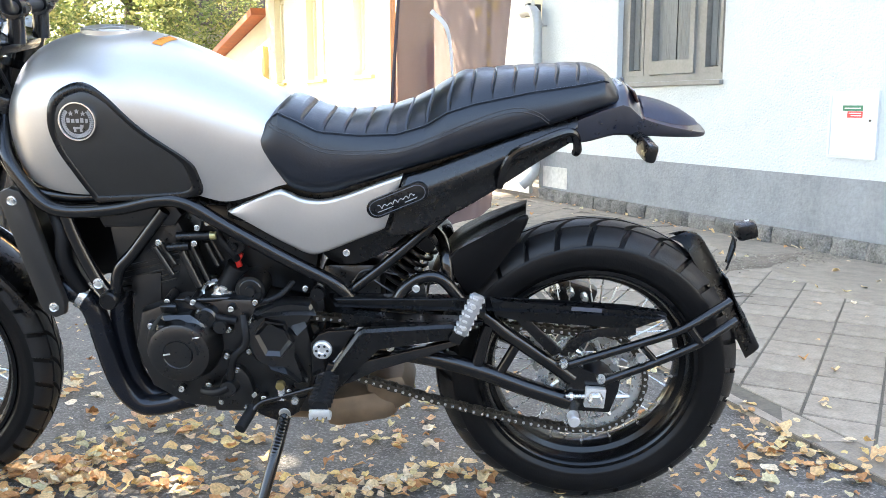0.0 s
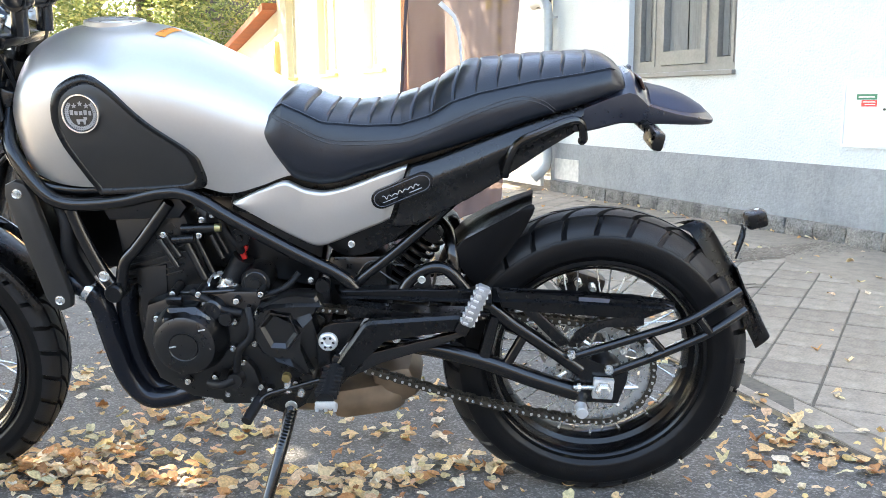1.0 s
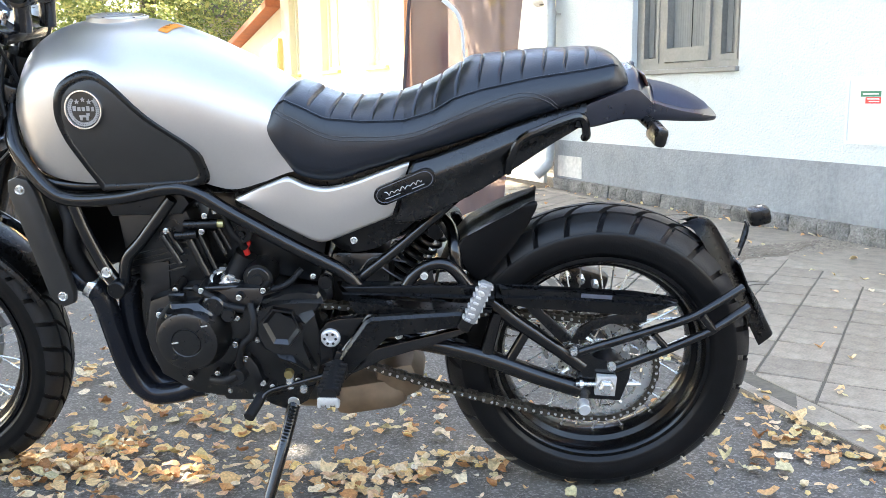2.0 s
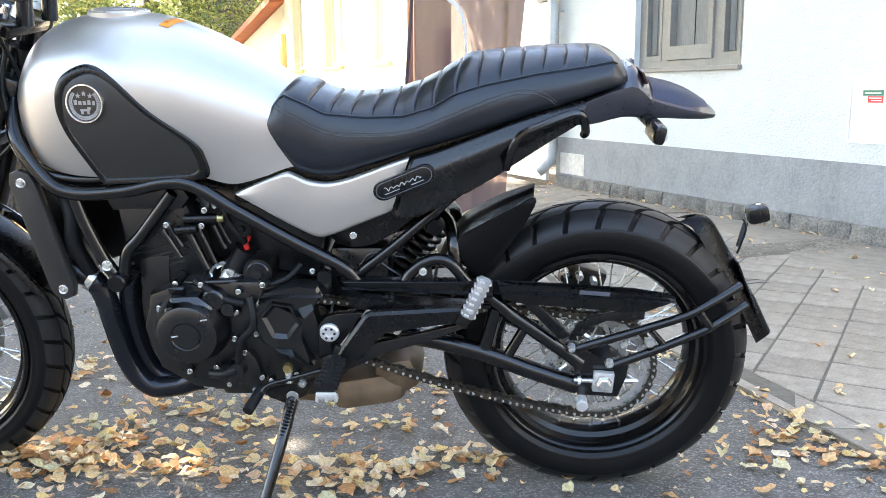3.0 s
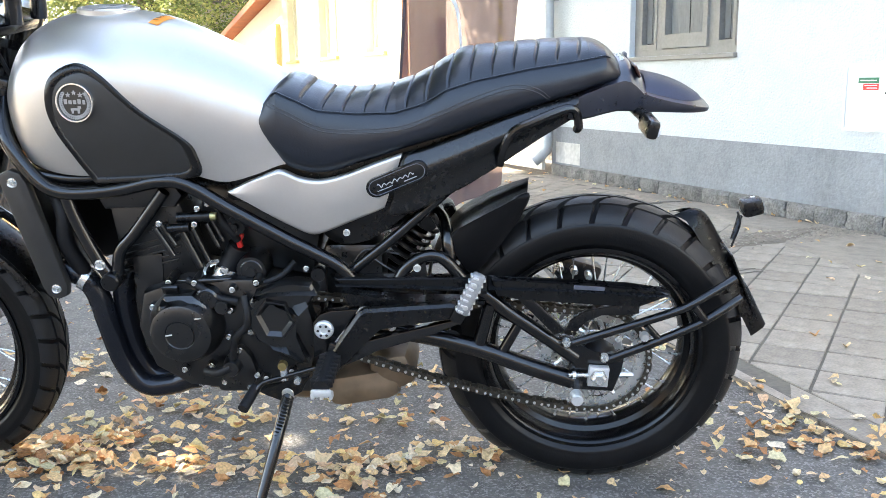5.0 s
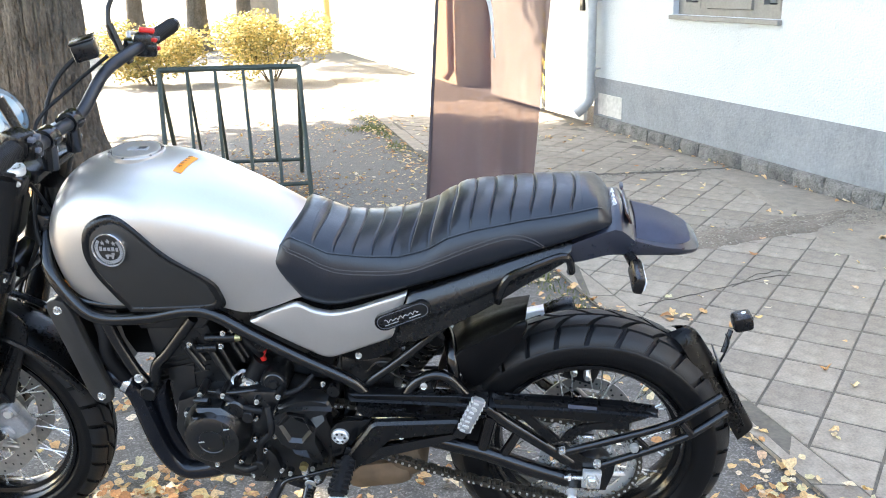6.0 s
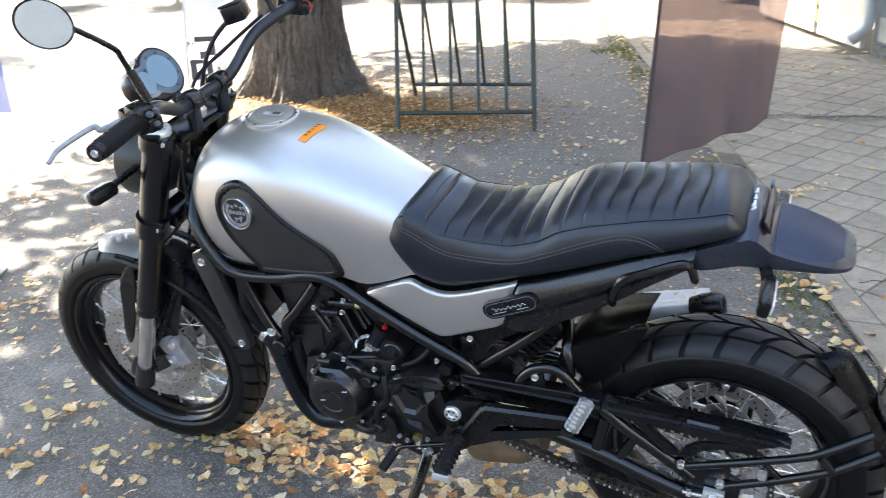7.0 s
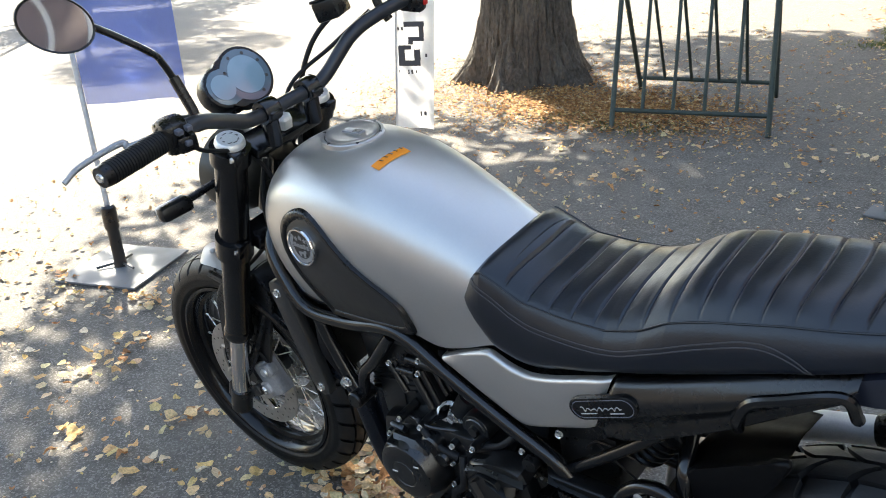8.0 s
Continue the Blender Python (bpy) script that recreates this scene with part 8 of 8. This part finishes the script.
for cx_, cy_, k_ in ((0.79, 2.27, 22), (0.93, 2.46, 30), (1.03, 2.28, 42), (0.69, 2.2, 12), (0.14, 2.22, 34), (-0.06, 2.18, 26), (-0.27, 2.17, 34), (-0.53, 2.17, 30), (-0.11, 2.42, 22), (-0.07, 2.76, 26), (-0.72, 2.54, 26), (-1.2, 3.0, 20), (-1.12, 2.76, 12), (-1.6, 1.87, 30), (-1.82, 1.84, 20), (-1.65, 2.12, 24), (-2.2, 2.08, 26), (-1.26, 1.95, 16), (-2.54, 2.56, 40), (-2.4, 2.68, 30), (0.5, 3.7, 50), (0.42, 4.8, 24), (-1.02, 2.23, 60), (-0.85, 2.14, 60), (-0.79, 2.33, 36), (-0.57, 2.14, 30), (-0.56, 2.48, 24), (-0.28, 2.08, 60), (-0.20, 2.10, 60), (-0.11, 2.16, 40), (0.09, 2.25, 30), (0.83, 2.30, 24), (0.95, 2.34, 30), (-0.75, 2.56, 24), (-1.12, 2.82, 24)):
    scatter(int(k_ * 0.55), lambda: (rl.normal(cx_, 0.075), rl.normal(cy_, 0.05)), 0.008)
scatter(420, lambda: (rl.uniform(-4.5, 0.0), rl.uniform(4.2, 10.0)))
for i in range(26):
    gx_, gy_ = rl.uniform(-2.6, 0.6), rl.uniform(4.3, 9.0)
    scatter(9, lambda: (rl.normal(gx_, 0.09), rl.normal(gy_, 0.07)), 0.006)
scatter(150, lambda: (lambda y: (rl.uniform(edge_x(y), wall_x(y) - 0.1), y))(rl.uniform(1.5, 9.0)))       # on the slabs
scatter(60, lambda: (lambda p: (p.x, p.y))(wp(rl.uniform(-2, 2.8), abs(rl.normal(0.06, 0.05)))), 0.004)
scatter(240, lambda: (rl.normal(-2.1, 0.50), rl.normal(5.9, 0.30)), 0.012)                                # under tree and rack
scatter(120, lambda: (rl.normal(-2.95, 0.35), rl.normal(2.45, 0.22)), 0.004)                             # round the blue flag's plate
spots[:] = [q for q in spots if not (-3.05 < q[0] < -2.75 and 2.6 < q[1] < 2.85)]
spots[:] = [(q[0], q[1], q[2] + 0.020 if q[0] > edge_x(q[1]) + 0.05 else q[2], q[3]) for q in spots]      # those on the slabs lie higher
leaf_mesh("fallen_leaves", spots, "dry tan yellow and brown leaves scattered on the asphalt")
bits = [(rl.uniform(-4.5, 2.0), rl.uniform(0.8, 9), 0.0, 1.0) for i in range(8500)]
leaf_mesh("leaf_crumbs", bits, "small pale leaf crumbs and chips on the ground", (0.003, 0.013), FALLEN, 5)
# red-brown litter round the tree and the rack
V, F = [], []
for i in range(20000):
    if i % 3:
        x, y = rl.normal(-2.35, 0.46), rl.normal(5.95, 0.28)
    else:
        x, y = rl.normal(-3.35, 0.55), rl.normal(6.25, 0.55)
    a, l, w = rl.uniform(0, 6.28), rl.uniform(0.010, 0.038), rl.uniform(0.003, 0.009)
    z = abs(rl.normal(0, 0.012)) + 0.002
    dx, dy = math.cos(a) * l, math.sin(a) * l
    b = len(V)
    V += [(x, y, z), (x + dx, y + dy, z + rl.uniform(-0.001, 0.015)), (x + dx * 0.6 - dy * w / l * 2, y + dy * 0.6 + dx * w / l * 2, z + 0.004)]
    F.append((b, b + 1, b + 2))
from_py("tree_litter", V, F, LITTER, "stuff", "red brown leaf litter under the street tree", "litter")
# weeds along the pavement's edge
V, F = [], []
for i in range(2600):
    k = i % 4
    if k < 2:
        y = rl.choice([7.6, 8.3, 9.1, 3.55, 3.8, 4.3]) + rl.normal(0, 0.16)
        x = edge_x(y) + rl.normal(-0.10, 0.05)
    elif k == 2:
        x, y = rl.normal(-1.35, 0.12), rl.normal(8.6, 0.10)
    else:
        x, y = rl.normal(-2.25, 0.30), rl.normal(5.62, 0.10)
    a, l = rl.uniform(0, 6.28), rl.uniform(0.010, 0.034)
    b = len(V)
    V += [(x - 0.003 * math.sin(a), y + 0.003 * math.cos(a), 0), (x + 0.003 * math.sin(a), y - 0.003 * math.cos(a), 0), (x + l * 0.7 * math.cos(a), y + l * 0.7 * math.sin(a), l)]
    F.append((b, b + 1, b + 2))
from_py("weeds", V, F, MOSS, "stuff", "low green weeds in the joint of the pavement", "weeds")

# ---- stone base of the white house, stone by stone ----
rs_ = random.Random(4)
u = -4.2
while u < 2.70:
    l = min(rs_.uniform(0.19, 0.29), 2.72 - u)
    if l < 0.08:
        break
    bm = bmesh.new()
    nx, nz = 8, 5
    rows = []
    sd = rs_.uniform(0, 50)
    for j in range(nz + 1):
        row = []
        for i in range(nx + 1):
            fx, fz = i / nx, j / nz
            edge = min(fx, 1 - fx, fz * 0.6 + 0.05, 1 - fz)
            d = 0.034 + 0.016 * min(1, edge * 24) + 0.014 * noise.noise((fx * 3 + sd, fz * 2.2, sd)) + 0.012 * noise.noise((fx * 9 + sd, fz * 7, sd))
            row.append(wp(u + 0.004 + (l - 0.005) * fx, d, 0.0 + 0.120 * fz + 0.004 * noise.noise((fx * 4, sd, 0)) * (fz > 0.5)))
        rows.append(row)
    rows.append([wp(u + 0.004 + (l - 0.008) * i / nx, 0.002, 0.123) for i in range(nx + 1)])
    grid_sheet(bm, rows)
    for side_i in (0, -1):
        pts = [r[side_i] for r in rows] + [wp(u + 0.004 if side_i == 0 else u + l - 0.004, 0.002, 0.0)]
        bm.faces.new([bm.verts.new(p) for p in pts])
    part("stone", bm, STONE, house, smooth=50)
    u += l

# ---- pavement slabs ----
SA = Vector((0.450, 0.893, 0)).normalized()
SB = Vector((0.893, -0.450, 0)).normalized()
SO, LA, LB = Vector((0.944, 2.913, 0)), 0.203, 0.200
BORDER = 0.125                                      # width of the edging stones by the asphalt
SLAB_MESH = {}


def slab_body(outline, v):
    """One slab: an outline in plan, its arris worn, its face a little out of level."""
    rr = random.Random(v)
    bm = bmesh.new()
    n = len(outline)
    c = sum((Vector((*q, 0)) for q in outline), Vector()) / n
    low = [bm.verts.new((q[0], q[1], 0.0)) for q in outline]
    mid = [bm.verts.new((q[0], q[1], 0.0125)) for q in outline]
    top = []
    for q in outline:
        d = c - Vector((*q, 0))
        top.append(bm.verts.new(Vector((q[0], q[1], 0.017 + rr.uniform(-0.0014, 0.0014))) + d.normalized() * min(0.003, d.length * 0.3)))
    bm.faces.new(top)
    for a, b in ((top, mid), (mid, low)):
        for i in range(n):
            bm.faces.new((a[i], a[(i + 1) % n], b[(i + 1) % n], b[i]))
    me = bpy.data.meshes.new("slab")
    bmesh.ops.recalc_face_normals(bm, faces=bm.faces)
    bm.to_mesh(me)
    bm.free()
    me.materials.append(SLAB)
    return me


def slab_corners(v):
    rr = random.Random(v)
    g = [rr.uniform(0.0050, 0.0075), rr.uniform(0.0024, 0.0042), rr.uniform(0.0050, 0.0075), rr.uniform(0.0024, 0.0042)]
    return [(SA * a + SB * b).xy for a, b in ((g[0], g[1]), (LA - g[2], g[1]), (LA - g[2], LB - g[3]), (g[0], LB - g[3]))]


def slab_mesh(v):
    if v not in SLAB_MESH:
        SLAB_MESH[v] = slab_body(slab_corners(v), v)
    return SLAB_MESH[v]


def beyond(x, y):
    """How far a place lies inside the line of the edging stones."""
    return x - edge_x(y) - BORDER


def trimmed(outline):
    """The part of an outline that lies inside the line of the edging stones."""
    out = []
    for a, b in zip(outline, outline[1:] + outline[:1]):
        da, db = beyond(*a), beyond(*b)
        if da > 0:
            out.append(a)
        if da * db < 0:
            k = da / (da - db)
            out.append((a[0] + (b[0] - a[0]) * k, a[1] + (b[1] - a[1]) * k))
    return out


def crack_y(x):
    return 6.23 + 0.24 * (x + 0.03) + 0.05 * math.sin(x * 7)


far = []
near = []
cut_slabs = []
for i in range(-40, 60):
    for j in range(-40, 60):
        p = SO + SA * (i * LA) + SB * (j * LB)
        c = p + SA * LA / 2 + SB * LB / 2
        if not (-3.9 < c.y < 10.4) or c.x > wall_x(c.y) - 0.20:
            continue
        corners = [(p.x + q[0], p.y + q[1]) for q in slab_corners((i * 7 + j * 13) % 6)]
        inside = [beyond(*q) > 0 for q in corners]
        if not any(inside):
            continue
        if not all(inside):
            cutout = trimmed(corners)
            if len(cutout) > 2:
                o_ = Vector((*cutout[0], 0))
                cut_slabs.append((o_, slab_body([(q[0] - o_.x, q[1] - o_.y) for q in cutout], i + j)))
            continue
        (near if 2.1 < c.y < 6.6 and c.x < 2.6 else far).append((p, i, j))
# edging stones along the asphalt
y = -3.9
rb = random.Random(12)
while y < 10.0:
    l = rb.uniform(0.46, 0.54)
    quad = [(edge_x(yy) + off, yy) for yy, off in ((y + 0.004, 0.006), (y + l - 0.004, 0.006), (y + l - 0.004, BORDER - 0.004), (y + 0.004, BORDER - 0.004))]
    o_ = Vector((*quad[0], 0))
    cut_slabs.append((o_ + Vector((0, 0, rb.uniform(-0.004, 0.0))), slab_body([(q[0] - o_.x, q[1] - o_.y) for q in quad], int(y * 10))))
    y += l
near.sort(key=lambda q: abs(q[0].y - 3.8))
far += near[200:]
for p, me in cut_slabs:
    ob = new("slab", me)
    ob.parent = pavement
    ob.matrix_basis = Matrix.Translation(p)
for p, i, j in near[:200]:
    ob = new("slab", slab_mesh((i * 7 + j * 13) % 6))
    ob.parent = pavement
    ob.matrix_basis = Matrix.Translation(p + Vector((0, 0, 0.002 * noise.noise((p.x * 2, p.y * 2, 1))))) @ pose(0, 0, 0, rnd.uniform(-0.3, 0.3), rnd.uniform(-0.3, 0.3), 0)
V, F = [], []
for p, i, j in far:
    me = slab_mesh((i * 7 + j * 13) % 6)
    b = len(V)
    dz = 0.003 * noise.noise((p.x * 2, p.y * 2, 1))
    V += [tuple(v.co + p + Vector((0, 0, dz))) for v in me.vertices]
    F += [tuple(b + k for k in q.vertices) for q in me.polygons]
tagged(from_py("far_slabs", V, F, SLABS, "stuff", parent=pavement))
# strip of plain concrete along the wall
APRON = [(-4.5, 1.0), (-1.7, 0.91), (-1.33, 0.77), (-1.1, 0.75), (-0.6, 0.45), (-0.4, 0.51), (0.0, 0.375), (0.66, 0.30), (1.22, 0.17), (2.7, 0.20)]


def rough_edge(a, b, seed):
    """An uneven border, at two sizes."""
    return 0.05 * noise.noise((a * 4, b * 4, seed)) + 0.022 * noise.noise((a * 17, b * 17, seed))


bm = bmesh.new()
rows = []
for k in range(241):
    u_ = -4.5 + 0.03 * k
    w1 = interp(u_, APRON) + rough_edge(u_, 0, 3.0)
    rows.append([wp(u_, 0.03 + (w1 - 0.03) * q, (0.0225 if q < 0.98 else 0.010) + 0.004 * noise.noise((u_ * 2.5, q * w1 * 5, 0)) + 0.0012 * noise.noise((u_ * 14, q * w1 * 22, 5))) for q in (1.0, 0.95, 0.85, 0.72, 0.58, 0.44, 0.3, 0.18, 0.08, 0.0)])
grid_sheet(bm, rows)
part("concrete_strip", bm, SLAB, pavement, "worn concrete apron by the wall", smooth=180)
# bare soil where slabs are gone
SOIL = mat("grey brown soil", (0.200, 0.165, 0.130), 0.95, 0.0, 0.4, 40, bump=0.004, bscale=120)
SOILBAND = [(0.95, 4.60, 4.86), (1.05, 4.60, 5.00), (1.26, 4.69, 5.04), (1.52, 4.85, 5.15), (1.74, 4.95, 5.33), (1.90, 5.12, 5.38), (2.04, 5.32, 5.43)]
bm = bmesh.new()
rows = []
for k in range(56):
    x = 0.95 + 0.02 * k
    y0, y1 = interp(x, SOILBAND, 1) + rough_edge(x, 0, 8.0), interp(x, SOILBAND, 2) + rough_edge(x, 1, 9.0)
    rows.append([(x + 0.02 * noise.noise((x * 9, q * 3, 2)), y0 + (y1 - y0) * q, 0.012 + 0.016 * min(1.0, 5 * min(q, 1 - q)) + 0.004 * noise.noise((x * 12, q * 5, 7))) for q in [i / 14 for i in range(15)]])
grid_sheet(bm, rows)
part("soil_patch", bm, SOIL, pavement, "bare grey brown soil", smooth=180)
# a broken ridge and a settling crack across the slabs
CRACK = mat("dark crack", (0.115, 0.10, 0.082), 0.95, 0.0, 0.4, 60)
for line, w_, z_ in (([(0.35, 6.32), (0.60, 6.40), (0.84, 6.44), (1.24, 6.51), (1.70, 6.65)], 0.022, 0.026), ([(0.66, 3.80), (0.71, 3.834), (0.86, 3.92), (1.016, 4.015), (1.17, 4.126), (1.323, 4.209), (1.40, 4.22)], 0.0022, 0.0205), ([(1.10, 4.05), (1.22, 4.20), (1.38, 4.30)], 0.0016, 0.0205)):
    bm = bmesh.new()
    rows = []
    for q in spline(line, 14):
        x, y = q[0], q[1] + 0.022 * noise.noise((q[0] * 16, q[1] * 16, 3))
        w = w_ * (0.9 + 0.7 * noise.noise((q[0] * 30, 0, 6)))
        rows.append([(x + 0.3 * w * k, y - w * k, z_ if k == 0 else 0.0165 if abs(k) == 1 else z_ - 0.001) for k in (-1, -0.4, 0, 0.4, 1)])
    grid_sheet(bm, rows)
    part("crack", bm, CRACK, pavement, smooth=180)
# gravelly broken strips across the slabs
V, F = [], []
for i in range(8000):
    if i % 2:
        x = rl.uniform(0.9, 2.6)
        y = 4.80 + 0.42 * (x - 1) + rl.normal(0, 0.10)
    else:
        x = rl.uniform(-0.35, 1.75)
        y = crack_y(x) + rl.normal(0, 0.035)
    s = rl.uniform(0.002, 0.006)
    b = len(V)
    q = rl.normal(size=(4, 3)) * s
    q[:, 2] = abs(q[:, 2]) * 0.7
    V += [(x + d[0], y + d[1], (0.026 if i % 2 else 0.018) + d[2]) for d in q]
    F += [(b, b + 1, b + 2), (b, b + 1, b + 3), (b + 1, b + 2, b + 3), (b, b + 2, b + 3)]
from_py("grit", V, F, mat("grey brown grit", (0.30, 0.265, 0.215), 0.95, island=0.35), "stuff", "loose grit in broken strips of the pavement", "grit")
# white sheet on the asphalt beyond the motorcycle, standing in for a sunlit patch
bm = bmesh.new()
rows = []
for j in range(7):
    rows.append([Vector((-0.06, 3.39, 0)).lerp(Vector((0.17, 3.50, 0)), i / 8) + Vector((-0.035, 0.13, 0)) * (j / 6) + Vector((0, 0, 0.004 + 0.006 * abs(noise.noise((i * 0.5, j * 0.5, 2))))) for i in range(9)])
grid_sheet(bm, rows)
bmesh.ops.solidify(bm, geom=bm.faces[:], thickness=0.0015)
tagged(finish(bm, "sunlit_patch", WHITEMARK, smooth=180), "white sheet standing in for a sunlit patch of ground", "paper")
